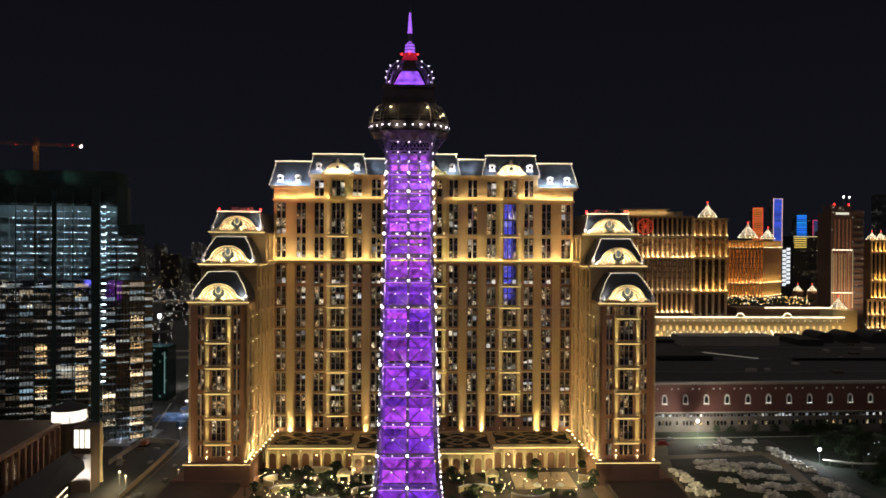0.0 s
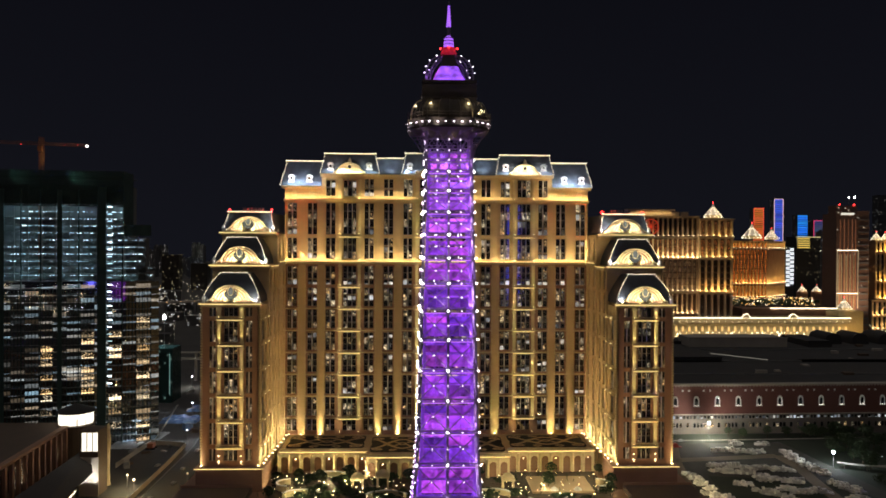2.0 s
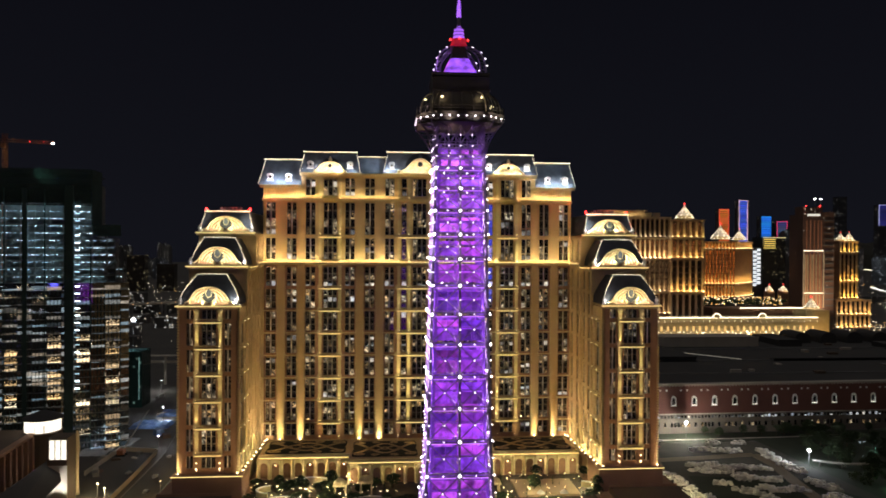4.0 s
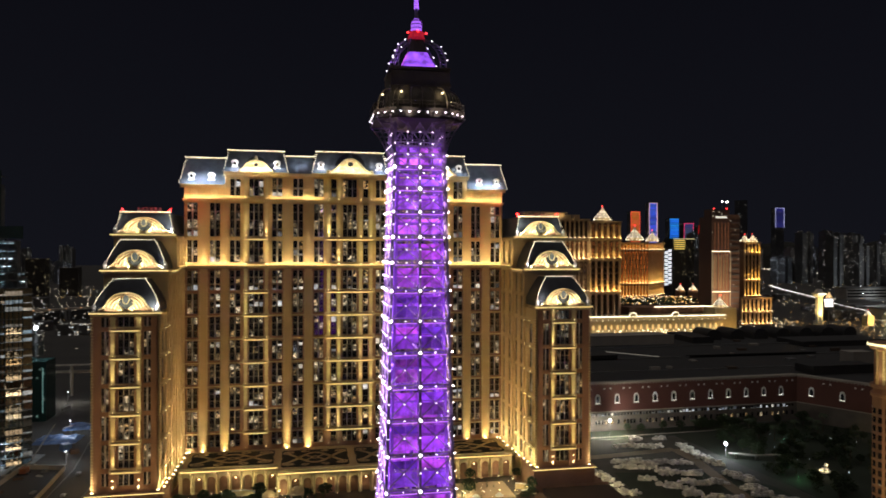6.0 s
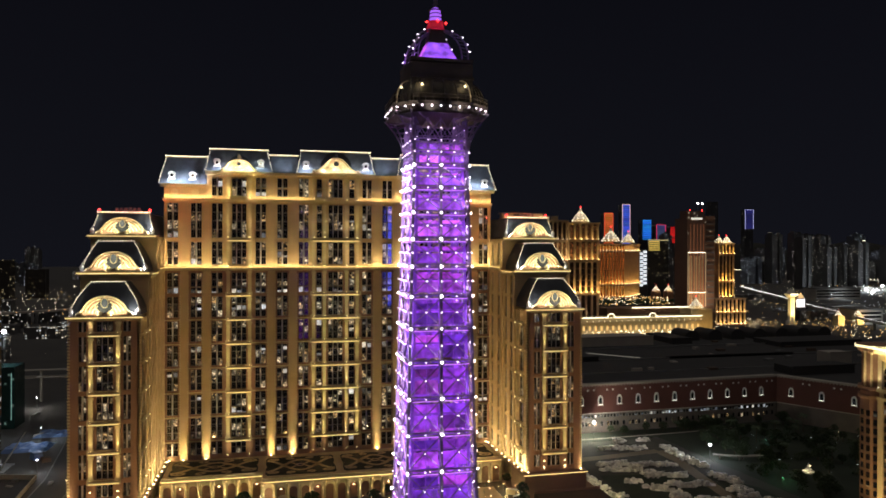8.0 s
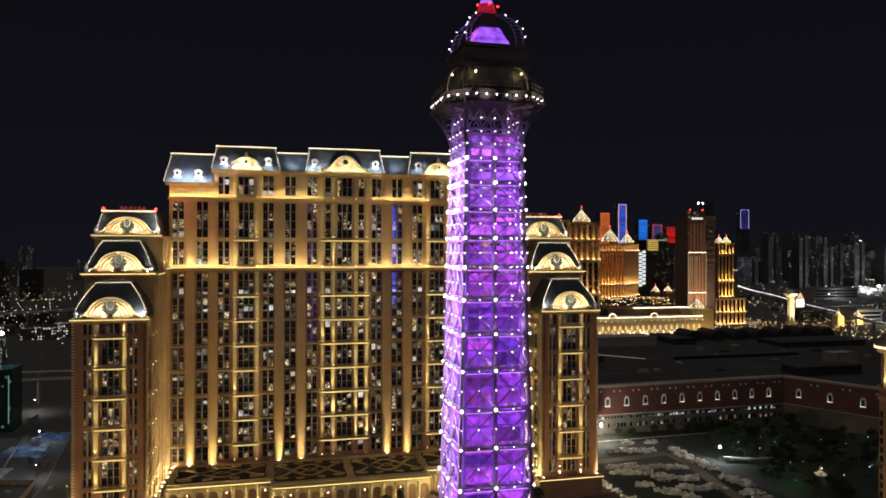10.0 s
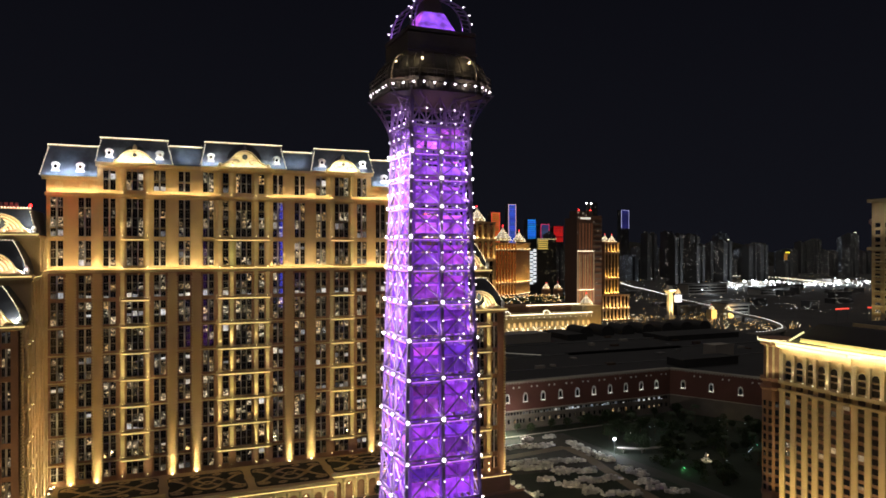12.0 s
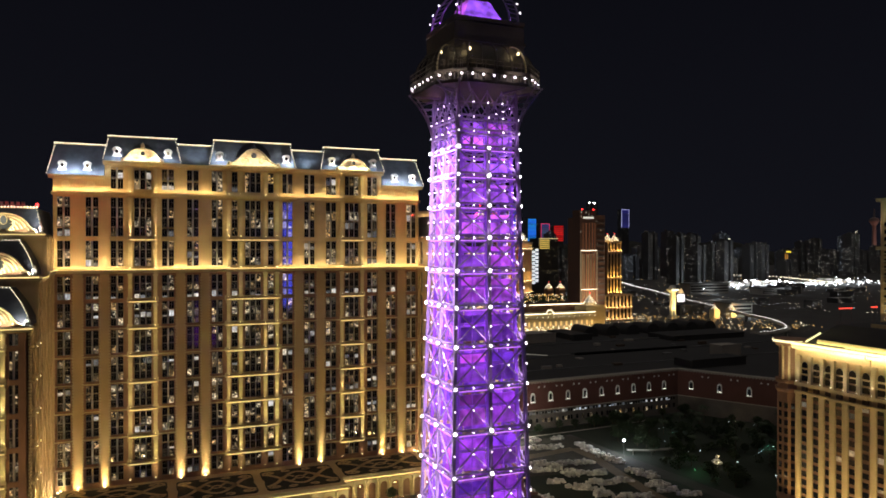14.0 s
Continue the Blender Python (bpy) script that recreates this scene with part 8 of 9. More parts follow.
for x, s in ((561, 0.10), (566.5, 0.16), (572, 0.08), (577.5, 0.14), (582, 0.09)):
    part("light_strip", Geo().box(x - 0.6, x + 0.6, 941.2, 941.8, 30 + 9 * (x % 3), 160), glow("copper_strip", (1.0, 0.42, 0.22), s * 0.5), dt)
for x in (574, 582):
    part("beacon", Geo().ball((x, 944, 190), 1.1, 7), M_BULB, dt)
    part("beacon_mast", Geo().box(x - 0.2, x + 0.2, 943.8, 944.2, 168, 190), M_CONCRETE, dt)
part("crown_light", Geo().box(562, 580, 941.4, 941.9, 166, 169), glow("crown_glow", (1.0, 0.95, 0.8), 0.7), dt)
# added lamps that bring out the brown of the otherwise unlit tower
for x, y, w in ((571, 925, 150000), (594, 925, 110000)):
    spot((x, y - 20, 10), (x, 950, 110), w, 90, (1.0, 0.7, 0.45), 1, 0.8, "tower_flood")
pl = thing("lit_column", (799, 1026, 0), "white floodlit monument column with gold top", "monument")
g = Geo().box(793.5, 804.5, 1020.5, 1031.5, 0, 6)
g.box(795.6, 802.4, 1022.6, 1029.4, 6, 44)
g.frustum(795.6, 802.4, 1022.6, 1029.4, 44, 791.5, 806.5, 1018.5, 1033.5, 49)
g.box(791.5, 806.5, 1018.5, 1033.5, 49, 51)
g.frustum(794, 804, 1021, 1031, 51, 796, 802, 1023, 1029, 57)
part("shaft", g, M_PLASTER, pl)
for x in (795.4, 802.6):
    part("edge_light", Geo().box(x - 0.35, x + 0.35, 1022.0, 1022.5, 7, 44), M_BULB_GOLD, pl)
part("capital_light", Geo().box(791.5, 806.5, 1018.0, 1018.4, 49.2, 50.6), M_BULB_STRING, pl)
for x in (791, 807):
    spot((x - 4, 1004, 3), (799, 1026, 36), 160000, 60, (1.0, 0.66, 0.22), 0.5, 0.8, "column_flood")
bb = thing("billboard", (820, 1030, 0), "glowing white billboard on a post", "billboard")
part("screen", Geo().box(813, 828, 1029, 1030, 28, 41), glow("white_screen", (1.0, 0.95, 0.98), 1.4), bb)
part("post", Geo().box(819.5, 821.5, 1029.2, 1030.4, 0, 28), M_CONCRETE, bb)
part("gable", Geo().slab([(814, 43), (827, 43), (820.5, 52)], 1029, 1030), glow("gold_gable", (1.0, 0.7, 0.35), 0.6), bb)
for x in (868, 905):
    k = thing("gate_pavilion", (x, 1000, 0), "small gold floodlit gate pavilion", "pavilion", "gate pavilions")
    part("body", Geo().box(x - 6, x + 6, 994, 1006, 0, 16), M_STONE2, k)
    dome(k, x, 1000, 16, 4)
    spot((x, 975, 2), (x, 994, 12), 60000, 80, (1.0, 0.65, 0.25), 0.6, 0.8, "gate_flood")

# ================= far towers with coloured light =================
def far_tower(name, label, x0, x1, y, z1, col, strength, z0=0.0, rim=None):
    t = thing(name, ((x0 + x1) / 2, y + 20, 0), label, "skyscraper", "far towers")
    part("body", Geo().box(x0, x1, y, y + 40, 0, z1), M_DARKF, t)
    if col:
        rows = max(3, int((z1 - z0) / 9))
        for k in range(rows):
            h = (z1 - z0) / rows
            part("light_band", Geo().box(x0 + 1.5, x1 - 1.5, y - 1.0, y - 0.4, z0 + k * h, z0 + k * h + h * 0.8), glow(name + "_light", tuple(c * rng.uniform(0.75, 1.1) for c in col), strength * rng.uniform(0.6, 1.2)), t)
    if rim:
        for x in (x0, x1):
            part("edge_light", Geo().box(x - 1.2, x + 1.2, y - 1.6, y - 1.0, z0, z1), glow("edge_light", rim, 0.9), t)
        part("top_light", Geo().box(x0, x1, y - 1.6, y - 1.0, z1 - 2, z1), glow("edge_light", rim, 0.9), t)
    return t


M_DARKF = lit_facade("far_tower_facade", (0.05, 0.05, 0.055), ((1.0, 0.8, 0.5), (0.8, 0.9, 1.0)), 0.04, (4, 4, 5), 0.3)
far_tower("led_tower", "far skyscraper with orange and red light screen", 1428, 1470, 3000, 285, (1.0, 0.22, 0.05), 0.55, 90, (1.0, 0.1, 0.05))
far_tower("led_tower", "far skyscraper with deep blue light screen", 1517, 1555, 3000, 325, (0.06, 0.12, 0.75), 0.8, 90, (1.0, 0.6, 0.6))
far_tower("led_tower", "far skyscraper with bright azure light screen", 1618, 1664, 3000, 257, (0.02, 0.22, 0.9), 0.9, 150)
far_tower("led_tower", "far skyscraper outlined in violet and red", 1690, 1736, 3000, 234, (0.10, 0.12, 0.35), 0.4, 90, (0.9, 0.05, 0.15))
far_tower("led_tower", "far skyscraper with red light screen", 1760, 1815, 3000, 226, (0.8, 0.02, 0.02), 0.6, 150)
far_tower("led_tower", "far skyscraper outlined in white and violet", 2524, 2576, 3500, 342, (0.05, 0.05, 0.3), 0.35, 235, (0.55, 0.55, 1.0))
far_tower("led_tower", "far dark skyscraper with small crown lights", 1972, 2012, 3000, 345, None, 0)
bw = thing("striped_tower", (656, 1262, 0), "slim tower with white zigzag light panels", "high-rise")
part("body", Geo().box(648, 664, 1250, 1275, 0, 122), M_ROOFDARK, bw)
for k in range(9):
    for j in range(2):
        z = 52 + k * 7.4 + (j * 3.7)
        part("light_panel", Geo().box(649 + j * 7.4, 655.6 + j * 7.4, 1249, 1249.6, z, z + 5.0), glow("white_panel", (0.9, 0.95, 1.0), 0.9), bw)
of = thing("office_block", (745, 1370, 0), "dark office block with yellow lit top floors", "office block")
part("body", Geo().box(722, 769, 1350, 1390, 0, 142), lit_facade("office_facade", (0.03, 0.03, 0.03), ((1.0, 0.75, 0.3), (1.0, 0.85, 0.5)), 0.06, (2.5, 2.5, 4.5), 0.25), of)
for k in range(5):
    part("lit_floor", Geo().box(724, 748, 1349, 1349.6, 120 + k * 4.2, 121.8 + k * 4.2), glow("yellow_floor", (1.0, 0.7, 0.15), 0.8), of)
part("roof_line", Geo().box(722, 769, 1349, 1349.6, 140.5, 142), glow("roof_line", (1.0, 0.85, 0.4), 0.6), of)

# ---- skyline of housing towers ----
SKY = [lit_facade("housing_facade_" + c, w, cs, sh, (2.3, 2.3, 3.1), st) for c, w, cs, sh, st in (
    ("a", (0.085, 0.082, 0.08), ((1.0, 0.75, 0.45), (0.9, 0.95, 1.0)), 0.05, 0.9),
    ("b", (0.105, 0.10, 0.098), ((0.8, 0.9, 1.0), (1.0, 0.9, 0.7)), 0.07, 1.0),
    ("c", (0.09, 0.095, 0.11), ((0.9, 0.95, 1.0), (0.7, 0.85, 1.0)), 0.08, 1.0))]
sk = random.Random(11)


def housing(x, y, w, d, h, k):
    t = thing("housing_tower", (x, y, 0), "far dark housing tower with scattered lit windows", "high-rise", "housing towers")
    g = Geo()
    for c, e in ((-0.36, 0.0), (0.0, 0.22), (0.36, 0.06)):
        top = h * sk.uniform(0.93, 1.0)
        g.box(x + (c - 0.14) * w, x + (c + 0.14) * w, y - d / 2 + e * d, y + d / 2, 0, top)
        g.box(x + (c - 0.05) * w, x + (c + 0.05) * w, y - d / 2 + (e + 0.2) * d, y + d * 0.2, top, top + 7)
    g.box(x - w * 0.45, x + w * 0.45, y, y + d / 2, 0, h * 0.9)
    part("body", g, SKY[k], t)
    if sk.random() < 0.08:
        part("roof_lamp", Geo().box(x - w * 0.12, x + w * 0.12, y - d / 2 - 1, y - d / 2, h + 2, h + 3.5), M_BULB_STRING, t)


for k in range(64):
    f = k / 63
    x = 1250 + f * 2450 + sk.uniform(-25, 25)
    y = 2350 + sk.uniform(-250, 350)
    housing(x, y, sk.uniform(40, 70), 40, sk.uniform(70, 130) if sk.random() < 0.75 else sk.uniform(130, 190), sk.randrange(3))
for k in range(9):
    housing(1560 + k * 56 + sk.uniform(-16, 16), 1950 + sk.uniform(-60, 160), sk.uniform(30, 48), 36, sk.uniform(118, 178), 0)
for k in range(26):
    housing(-1250 + k * 46 + sk.uniform(-15, 15), 2700 + sk.uniform(-300, 300), sk.uniform(35, 60), 40, sk.uniform(22, 70) if sk.random() < 0.8 else sk.uniform(80, 125), sk.randrange(3))
for k in range(12):
    housing(-320 + k * 60, 2900, 45, 40, sk.uniform(25, 80), sk.randrange(3))
for k in range(10):
    housing(820 + k * 48 + sk.uniform(-10, 10), 1900 + sk.uniform(-100, 200), 40, 36, sk.uniform(60, 120), sk.randrange(3))
hill = Geo()
hr = random.Random(3)
for k in range(9):
    x, h = 1900 + k * 260, hr.uniform(110, 190)
    hill.lathe((x, 4000, 0), [(430, 0), (300, h * 0.5), (150, h * 0.85), (40, h)], 14)
lone("far_hill", hill, M_HEDGE, "dark wooded hills behind the city", "hill", kind="stuff")
ob_t = thing("observation_tower", (3984, 3000, 0), "far slim observation tower with faint red shaft", "tower")
part("shaft", Geo().lathe((3984, 3000, 0), [(16, 0), (11, 250), (30, 275), (26, 292), (6, 300), (3, 350)], 10), surface("tower_concrete", (0.3, 0.22, 0.2), None, 0.02, 0.8), ob_t)
spot((3960, 2850, 20), (3984, 3000, 180), 900000, 60, (1.0, 0.5, 0.4), 2, 0.8, "tower_flood")
orange = thing("orange_tower", (2404, 2220, 0), "far block with orange light columns", "high-rise")
part("body", Geo().box(2366, 2442, 2200, 2240, 0, 105), SKY[0], orange)
for x in (2370, 2380):
    part("light_column", Geo().box(x, x + 5, 2198.5, 2199.5, 10, 95), glow("orange_column", (1.0, 0.45, 0.08), 0.35), orange)
part("sign", Geo().box(2376, 2400, 2198.5, 2199.5, 100, 105), glow("yellow_sign", (1.0, 0.75, 0.05), 1.5), orange)

# low blocks between the palaces and the port
M_LOWB = lit_facade("low_block_facade", (0.06, 0.058, 0.055), ((1.0, 0.75, 0.4), (0.85, 0.93, 1.0)), 0.10, (2.4, 2.4, 3.2), 0.8)
M_LOWB_LIT = lit_facade("lit_block_facade", (0.10, 0.095, 0.09), ((1.0, 0.72, 0.38), (0.85, 0.95, 1.0)), 0.34, (3.4, 3.4, 3.4), 0.9)
lb = random.Random(41)
for k in range(32):
    x, y = lb.uniform(820, 1750), lb.uniform(1060, 1640)
    if abs(x - (600 + 0.39 * y)) < 75:
        continue
    w, d, h = lb.uniform(18, 60), lb.uniform(15, 30), lb.uniform(6, 22)
    lone("low_block", Geo().box(x - w / 2, x + w / 2, y - d / 2, y + d / 2, 0, h), M_LOWB, "low dark city block with few lit windows", "building", "low blocks")
for k in range(30):
    x, y = lb.uniform(-900, -230), lb.uniform(760, 1500)
    w, d, h = lb.uniform(18, 60), lb.uniform(15, 30), lb.uniform(8, 26) if y > 1000 else lb.uniform(5, 14)
    lone("low_block", Geo().box(x - w / 2, x + w / 2, y - d / 2, y + d / 2, 0, h), M_LOWB_LIT if k % 2 and y > 900 else M_LOWB, "low dark city block with few lit windows", "building", "low blocks")
for k in range(16):
    x, y = lb.uniform(540, 860), lb.uniform(440, 690)
    w, d, h = lb.uniform(20, 50), lb.uniform(15, 30), lb.uniform(8, 30)
    lone("low_block", Geo().box(x - w / 2, x + w / 2, y - d / 2, y + d / 2, 0, h), M_LOWB, "low dark city block with few lit windows", "building", "low blocks")
for x0, x1, y, z in ((1257, 1387, 1500, 27), (906, 954, 1000, 24), (1420, 1560, 1420, 16), (1000, 1090, 1180, 15)):
    sh = thing("transit_shed", ((x0 + x1) / 2, y + 20, 0), "long pale transit shed with banded walls", "building", "transit sheds")
    part("wall", Geo().box(x0, x1, y, y + 40, 0, z), M_PALE, sh)
    for k in range(3):
        part("window_band", Geo().box(x0 + 3, x1 - 3, y - 0.4, y, z * (0.2 + 0.26 * k), z * (0.32 + 0.26 * k)), M_GLASS_DARK, sh)
    part("roof", Geo().box(x0 - 2, x1 + 2, y - 3, y + 42, z, z + 1.6), M_CONCRETE, sh)
    point(((x0 + x1) / 2, y - 22, 12), 12000, COOL, 1.0, "yard_light")
# ---- elevated railway with a row of lights ----
rail = thing("elevated_railway", (880, 960, 0), "curved elevated railway with a row of white lights", "railway")
RP = [(1300, 1841), (1210, 1665), (1121, 1458), (1002, 1229), (945, 1090), (872, 930), (842, 854), (800, 790), (762, 752), (715, 735), (674, 730), (600, 740)]
fine = []
for (ax, ay), (bx, by) in zip(RP, RP[1:]):
    for k in range(6):
        fine.append((ax + (bx - ax) * k / 6, ay + (by - ay) * k / 6))
fine.append(RP[-1])
for _ in range(3):
    fine = [fine[0]] + [((a[0] + 2 * b[0] + c[0]) / 4, (a[1] + 2 * b[1] + c[1]) / 4) for a, b, c in zip(fine, fine[1:], fine[2:])] + [fine[-1]]
part("deck", Geo().ribbon(fine, 9, 11, 13), M_PALE, rail)
part("parapet", Geo().ribbon([(x - 4, y - 2) for x, y in fine], 0.5, 13, 14.4), M_PALE, rail)
g = Geo()
for (ax, ay), (bx, by) in zip(fine[:58], fine[1:59]):
    n = max(1, round(math.hypot(bx - ax, by - ay) / 8))
    for k in range(n):
        g.ball((ax + (bx - ax) * k / n - 4, ay + (by - ay) * k / n - 2, 15), 0.55 * max(1, ay / 1000), 5)
part("light_row", g, glow("rail_lamp", (1.0, 0.96, 0.92), 2.4), rail, kind="stuff")
for x, y in fine[::6]:
    part("pier", Geo().box(x - 1.5, x + 1.5, y - 1.5, y + 1.5, 0, 11), M_CONCRETE, rail)

# ---- port floodlights and scattered city lights ----
for x, y, z, r in ((1651, 1700, 19, 7), (1683, 1700, 20, 7), (1739, 1700, 18, 7), (1791, 1700, 17, 7), (1863, 1700, 6, 6), (1900, 1700, 6, 6), (1937, 1700, 6, 6), (1975, 1700, 6, 6), (2013, 1700, 6, 6), (2097, 1700, 14, 10), (2188, 1700, 9, 9), (1629, 1700, 8, 6), (1762, 1700, 17, 6), (1770, 1690, 6, 6), (1840, 1695, 6, 6)):
    t = thing("port_floodlight", (x, y, 0), "bright white port floodlight in the distance", "lamp", "port floodlights")
    part("mast", Geo().lathe((x, y, 0), [(0.8, 0), (0.5, max(z - 1, 2))], 5), M_CONCRETE, t)
    # heads are oversized: the glare round each lamp is put into its shape
    part("lamp_head", Geo().ball((x, y, z), r * 0.5, 8) if r != 6 else Geo().box(x - 9, x + 9, y - 2, y, z - 1.2, z + 1.2), M_BULB_COOL, t)
for x in (1640, 1760, 1880, 2000, 2120):
    point((x, 1736, 13), 150000, COOL, 3, "port_light")
port = Geo()
pr = random.Random(31)
for _ in range(240):
    port.ball((pr.uniform(1500, 2400), pr.uniform(1600, 1760), pr.uniform(2, 22) * pr.random() + 2), pr.uniform(0.4, 2.2) * pr.random() + 0.4, 5)
lone("port_lights", port, glow("port_lens", (0.9, 0.96, 1.0), 4.0), "row of white harbour lights in the distance", "harbour lights", kind="stuff")
for k in range(14):
    x = 1600 + k * 46
    g = Geo().box(x, x + 36, 1760, 1790, 0, pr.uniform(8, 18))
    lone("warehouse", g, M_PALE, "pale harbour warehouse lit by floodlights", "warehouse", "warehouses")
q = random.Random(21)
lights = {"warm_city_lights": (Geo(), M_BULB_STRING), "white_city_lights": (Geo(), glow("city_white", (0.85, 0.92, 1.0), 2.2)), "amber_city_lights": (Geo(), glow("city_amber", (1.0, 0.55, 0.15), 2.0))}
keys = list(lights)


def scatter(n, x0, x1, y0, y1, zmax, r):
    for _ in range(n):
        x, y = q.uniform(x0, x1), q.uniform(y0, y1)
        g = lights[keys[q.choice((0, 0, 1, 2, 2))]][0]
        g.ball((x, y, q.uniform(1.5, zmax)), r * (0.2 + 0.5 * q.random() ** 3) * y / 1000, 4)


def street(x0, x1, y0, y1, n, r):
    """Lamps along n straight streets, each with a colour of its own."""
    for _ in range(n):
        x, y = q.uniform(x0, x1), q.uniform(y0, y1)
        a = q.choice((0.25, 0.25, 1.75, 1.1)) + q.uniform(-0.12, 0.12)
        step, g, z = q.uniform(16, 34), lights[keys[q.choice((0, 0, 1, 2))]][0], q.uniform(6, 10)
        for k in range(q.randrange(5, 22)):
            if x0 < x + k * step * math.cos(a) < x1 and y0 < y + k * step * math.sin(a) < y1 and q.random() < 0.85:
                g.ball((x + k * step * math.cos(a), y + k * step * math.sin(a), z), r * q.uniform(0.25, 0.6) * y / 1000, 5)


street(-900, -260, 850, 2300, 34, 0.8)
scatter(150, -900, -200, 850, 2300, 14, 0.7)
street(560, 1200, 900, 1600, 42, 0.9)
street(1100, 2700, 1100, 2300, 34, 0.6)
scatter(240, 700, 2600, 950, 2300, 12, 0.6)
scatter(620, 262, 560, 800, 832, 11, 1.0)
scatter(160, 270, 700, 740, 800, 8, 0.5)
for _ in range(560):
    lights[keys[q.choice((0, 0, 2))]][0].ball((q.uniform(262, 505), q.uniform(824, 833), q.uniform(12, 12 + 11 * q.random())), q.uniform(0.35, 1.0), 4)
scatter(300, 500, 720, 900, 1140, 9, 0.6)
scatter(60, 620, 860, 760, 1000, 6, 0.6)
scatter(520, 900, 2300, 1000, 2200, 14, 0.85)
for _ in range(420):
    lights[keys[q.choice((0, 2, 2))]][0].ball((q.uniform(600, 900), q.uniform(800, 1040), q.uniform(2, 9)), q.uniform(0.25, 0.75), 4)
for _ in range(420):
    lights[keys[q.choice((0, 2, 2))]][0].ball((q.uniform(398, 512), q.uniform(902, 936), q.uniform(46, 57)), q.uniform(0.25, 0.65), 4)
for name, (g, mat) in lights.items():
    lone(name, g, mat, "scattered lights of the distant city", "city lights", kind="stuff")
# left: viaduct and road lights
via = thing("viaduct", (-420, 1150, 0), "long viaduct with road lights", "bridge")
part("deck", Geo().ribbon([(-900, 1020), (-560, 1100), (-330, 1280), (-180, 1560)], 14, 22, 25), M_PALE, via)
for f in range(16):
    x, y = -860 + f * 42, 1030 + f * f * 2.1
    part("pier", Geo().box(x - 2, x + 2, y - 2, y + 2, 0, 22), M_CONCRETE, via)
g = Geo()
for k in range(40):
    x = -880 + k * 17
    g.ball((x, 1020 + max(0, x + 700) ** 2 * 0.0014, 29), 0.8, 5)
part("light_row", g, glow("amber_row", (1.0, 0.5, 0.2), 1.2), via, kind="stuff")
for x, z in ((-660, 92), (-585, 70)):
    t = thing("lit_hotel", (x, 1900, 0), "distant building with gold lit floors", "building", "distant lit buildings")
    part("body", Geo().box(x - 22, x + 22, 1900, 1930, 0, z), lit_facade("gold_floor_facade", (0.05, 0.04, 0.03), ((1.0, 0.75, 0.3), (1.0, 0.85, 0.5)), 0.08, (4, 4, 5), 0.35), t)

# red light signs beyond the rail line
for x0, x1 in ((990, 1020), (1064, 1080)):
    t = thing("red_light_sign", (x0, 857, 0), "red light sign on two posts", "sign", "red signs")
    part("screen", Geo().box(x0, x1, 856, 857, 23.6, 25.4), glow("red_led", (1.0, 0.08, 0.05), 1.6), t)
    for x in (x0 + 2, x1 - 2):
        part("post", Geo().box(x - 0.4, x + 0.4, 856.2, 857, 0, 22), M_CONCRETE, t)
# gilded sculpture beside the lantern and the washed white wall below it
g = Geo().lathe((-164, 372, 0), [(1.2, 0), (0.9, 2), (0.7, 9), (0.9, 18), (1.3, 23), (1.0, 26), (0.7, 28), (0.9, 29.4), (0.6, 30.8), (0.1, 31.6)], 12)
lone("statue", g, M_ORNAMENT, "tall slender gilded statue beside the lantern building", "statue")
spot((-161, 360, 8), (-164, 372, 24), 600, 60, WARM, 0.3, 0.9, "statue_light")
for dx in (0.0, 4.0, 8.0):
    spot((-170.6 + dx, 352.5, 2), (-170.6 + dx, 356.2, 16), 9000, 50, WHITE, 0.2, 0.9, "wall_light")
# blue light tower behind the viewpoint, mirrored in the hotel windows
t = thing("light_tower", (99.5, -142, 0), "slim tower with a tall glowing blue screen", "tower")
part("body", Geo().box(93.5, 105.5, -146, -138.2, 0, 171), M_CONCRETE, t)
part("screen", Geo().box(95, 104, -138.2, -137.8, 62, 169), glow("blue_screen", (0.12, 0.12, 1.0), 7.0), t)
# lit viaducts behind the port
for line in ([(2390, 3500), (2239, 3091), (2181, 2704)], [(2050, 2300), (2065, 2182), (2090, 1970), (1914, 1624)]):
    t = thing("far_viaduct", (line[0][0], line[0][1], 0), "far viaduct with a line of white road lights", "bridge", "far viaducts")
    part("deck", Geo().ribbon(line, 12, 9, 11), M_PALE, t)
    g = Geo()
    for (ax, ay), (bx, by) in zip(line, line[1:]):
        n = max(2, round(math.hypot(bx - ax, by - ay) / 14))
        for k in range(n):
            g.ball((ax + (bx - ax) * k / n, ay + (by - ay) * k / n, 14), 1.5, 5)
    part("light_row", g, M_BULB_STRING, t, kind="stuff")
    for x, y in line:
        part("pier", Geo().box(x - 2, x + 2, y - 2, y + 2, 0, 9), M_CONCRETE, t)

# city behind the viewpoint, which the hotel windows mirror
back = {"warm": (Geo(), glow("mirrored_city_warm", (1.0, 0.78, 0.45), 16.0)), "cool": (Geo(), glow("mirrored_city_cool", (0.8, 0.9, 1.0), 16.0))}
bq = random.Random(63)
for _ in range(110):
    cx, cy, far = bq.uniform(-520, 560), bq.uniform(-1250, -130), bq.random()
    g = back[bq.choice(("warm", "warm", "cool"))][0]
    for k in range(bq.randrange(2, 9)):
        g.ball((cx + k * bq.uniform(3, 7), cy + bq.uniform(-3, 3), 3 + far * 30), bq.uniform(0.35, 0.95), 4)
for name, (g, mat) in back.items():
    lone(name + "_street_lights", g, mat, "rows of street lights of the city behind the viewpoint", "city lights", kind="stuff")

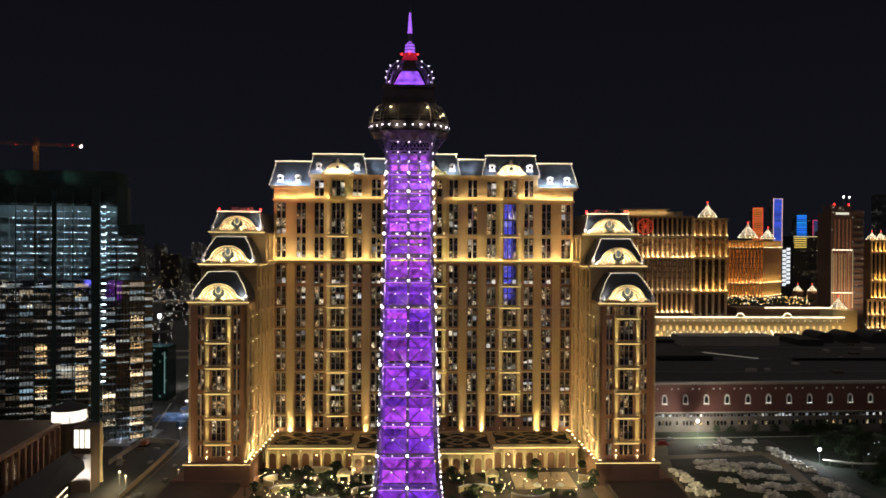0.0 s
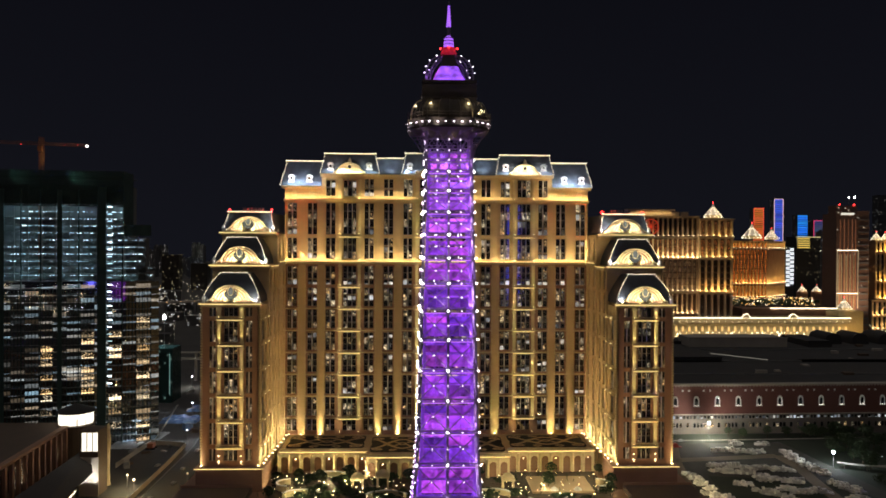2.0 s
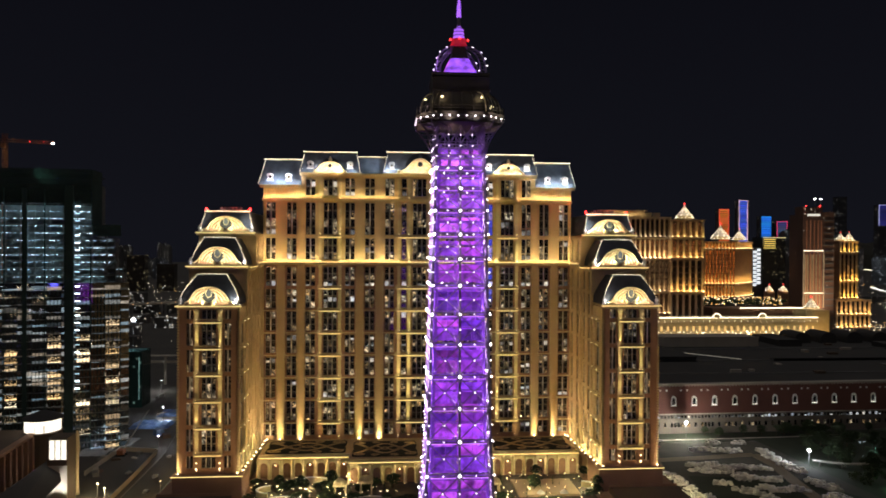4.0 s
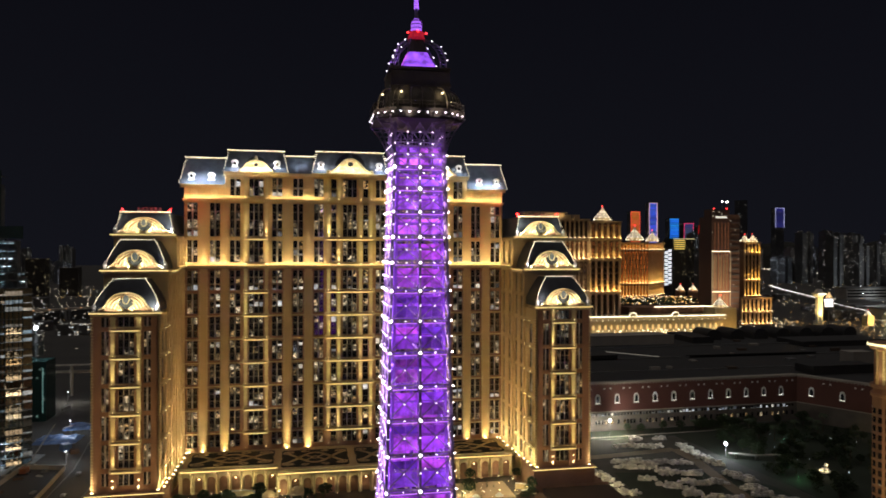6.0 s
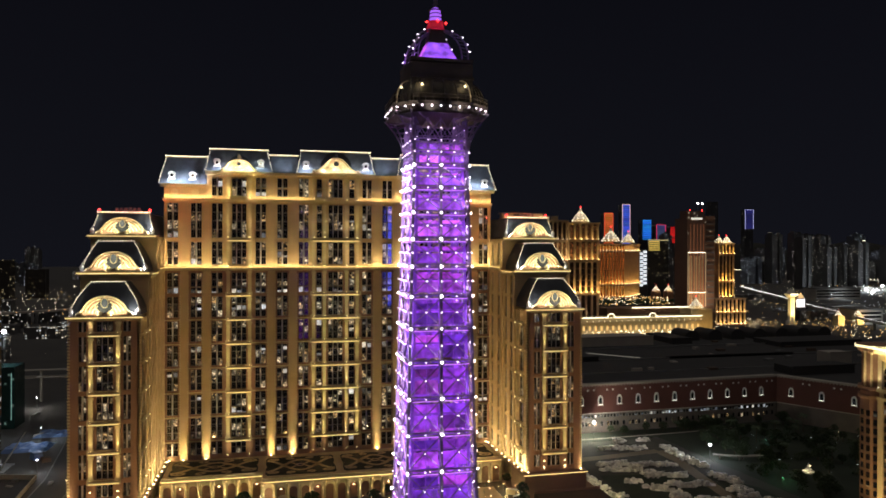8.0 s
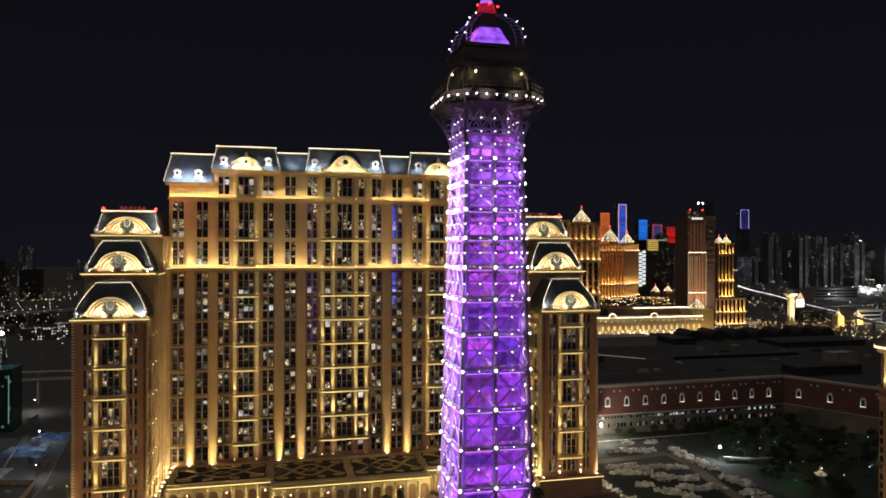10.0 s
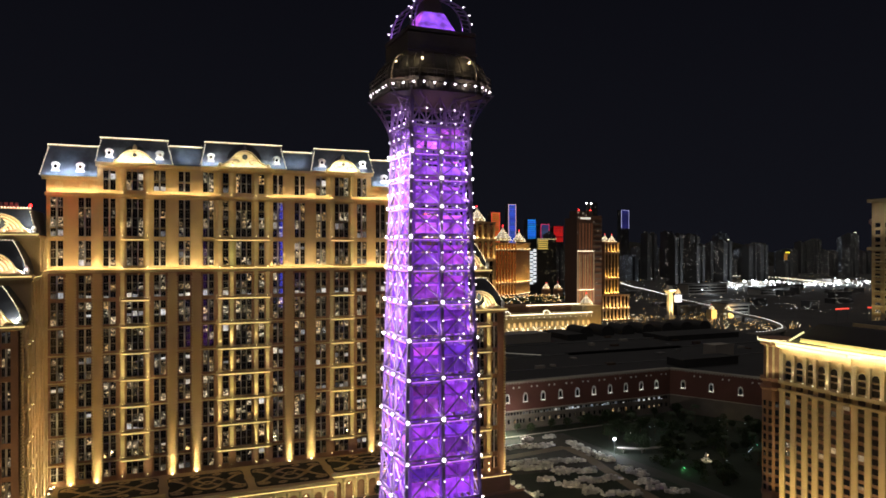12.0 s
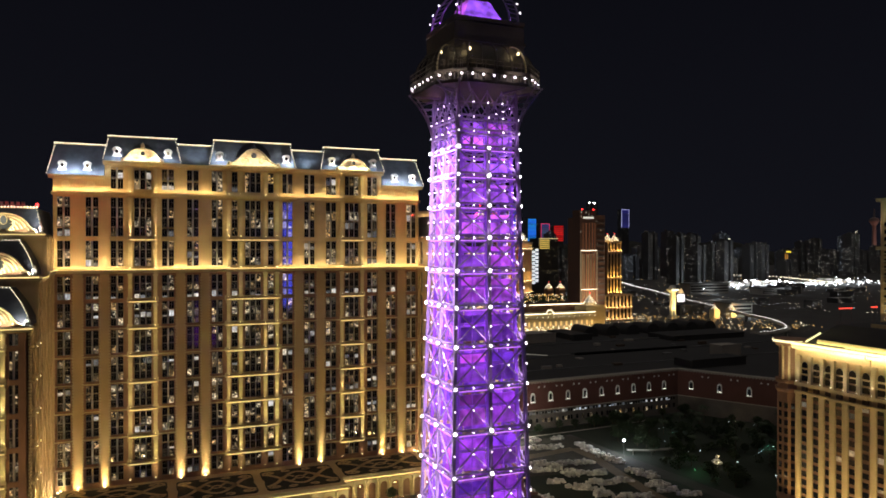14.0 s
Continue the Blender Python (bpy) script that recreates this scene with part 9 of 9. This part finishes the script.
# site: lit pale slab, blue sheeting, a crawler crane's boom, amber lamps along the road
M_SHEET = surface("blue_sheeting", (0.10, 0.18, 0.38), (0.05, 0.10, 0.22), 0.15, 0.35, fine=1.2, bump=0.8)
M_SLABW = surface("pale_site_concrete", (0.50, 0.53, 0.56), (0.22, 0.24, 0.27), 0.12, 0.6, fine=0.8, bump=0.5)


def sheet(x0, x1, y0, y1, h, seed, mat, name, label):
    """A lumpy sheet laid over material on the ground."""
    q = random.Random(seed)
    nx, ny = 12, 7
    vs, fs = [], []
    for j in range(ny + 1):
        for i in range(nx + 1):
            edge = min(i, nx - i, j, ny - j)
            vs.append((x0 + (x1 - x0) * i / nx + q.uniform(-0.4, 0.4), y0 + (y1 - y0) * j / ny + q.uniform(-0.4, 0.4), 0.02 + (0 if edge == 0 else h * q.uniform(0.4, 1.0))))
    for j in range(ny):
        for i in range(nx):
            k = j * (nx + 1) + i
            fs.append((k, k + 1, k + nx + 2, k + nx + 1))
    return lone(name, Geo().add(vs, fs), mat, label, "tarpaulin", "site sheets")


sheet(-193, -176, 436, 452, 1.0, 1, M_SLABW, "plastic_sheet", "crumpled pale plastic sheet on the building site")
sheet(-186, -168, 456, 474, 1.2, 2, M_SLABW, "plastic_sheet", "crumpled pale plastic sheet on the building site")
sheet(-184, -158, 496, 516, 2.4, 3, M_SHEET, "tarpaulin", "blue tarpaulin over stacked material")
sheet(-176, -154, 530, 548, 2.0, 4, M_SHEET, "tarpaulin", "blue tarpaulin over stacked material")
spot((-180, 446, 16), (-183, 455, 0), 9000, 95, COOL, 0.4, 0.9, "site_flood")
spot((-166, 494, 18), (-170, 510, 0), 6500, 90, COOL, 0.4, 0.9, "site_flood")
boom = thing("crawler_crane", (-166, 436, 0), "small crawler crane with a raised lattice boom", "crane")
part("cab", Geo().box(-168, -164.5, 434, 439, 0.9, 3.6), M_STEEL, boom)
for y in (434.2, 437.8):
    part("track", Geo().box(-169, -163.5, y, y + 1.0, 0, 1.0), M_TYRE, boom)
g = Geo()
for a, b in ((0, 0), (0.7, 0), (0, 0.7), (0.7, 0.7)):
    g.beam((-166 + a, 437 + b, 3), (-157 + a * 0.4, 455 + b * 0.4, 22), 0.16)
for k in range(12):
    f, e = k / 12, (k + 1) / 12
    g.beam((-166 + 9 * f, 437 + 18 * f, 3 + 19 * f), (-165.4 + 9 * e, 437 + 18 * e, 3 + 19 * e), 0.1)
part("boom", g, M_PALE, boom)
for x, y in ((-119, 320), (-121, 362), (-123, 405), (-126, 450)):
    post_lamp(x, y, 0, 9, 3800, AMBER, M_BULB_WARM, 0.22, label="street lamp with amber light beside the road")
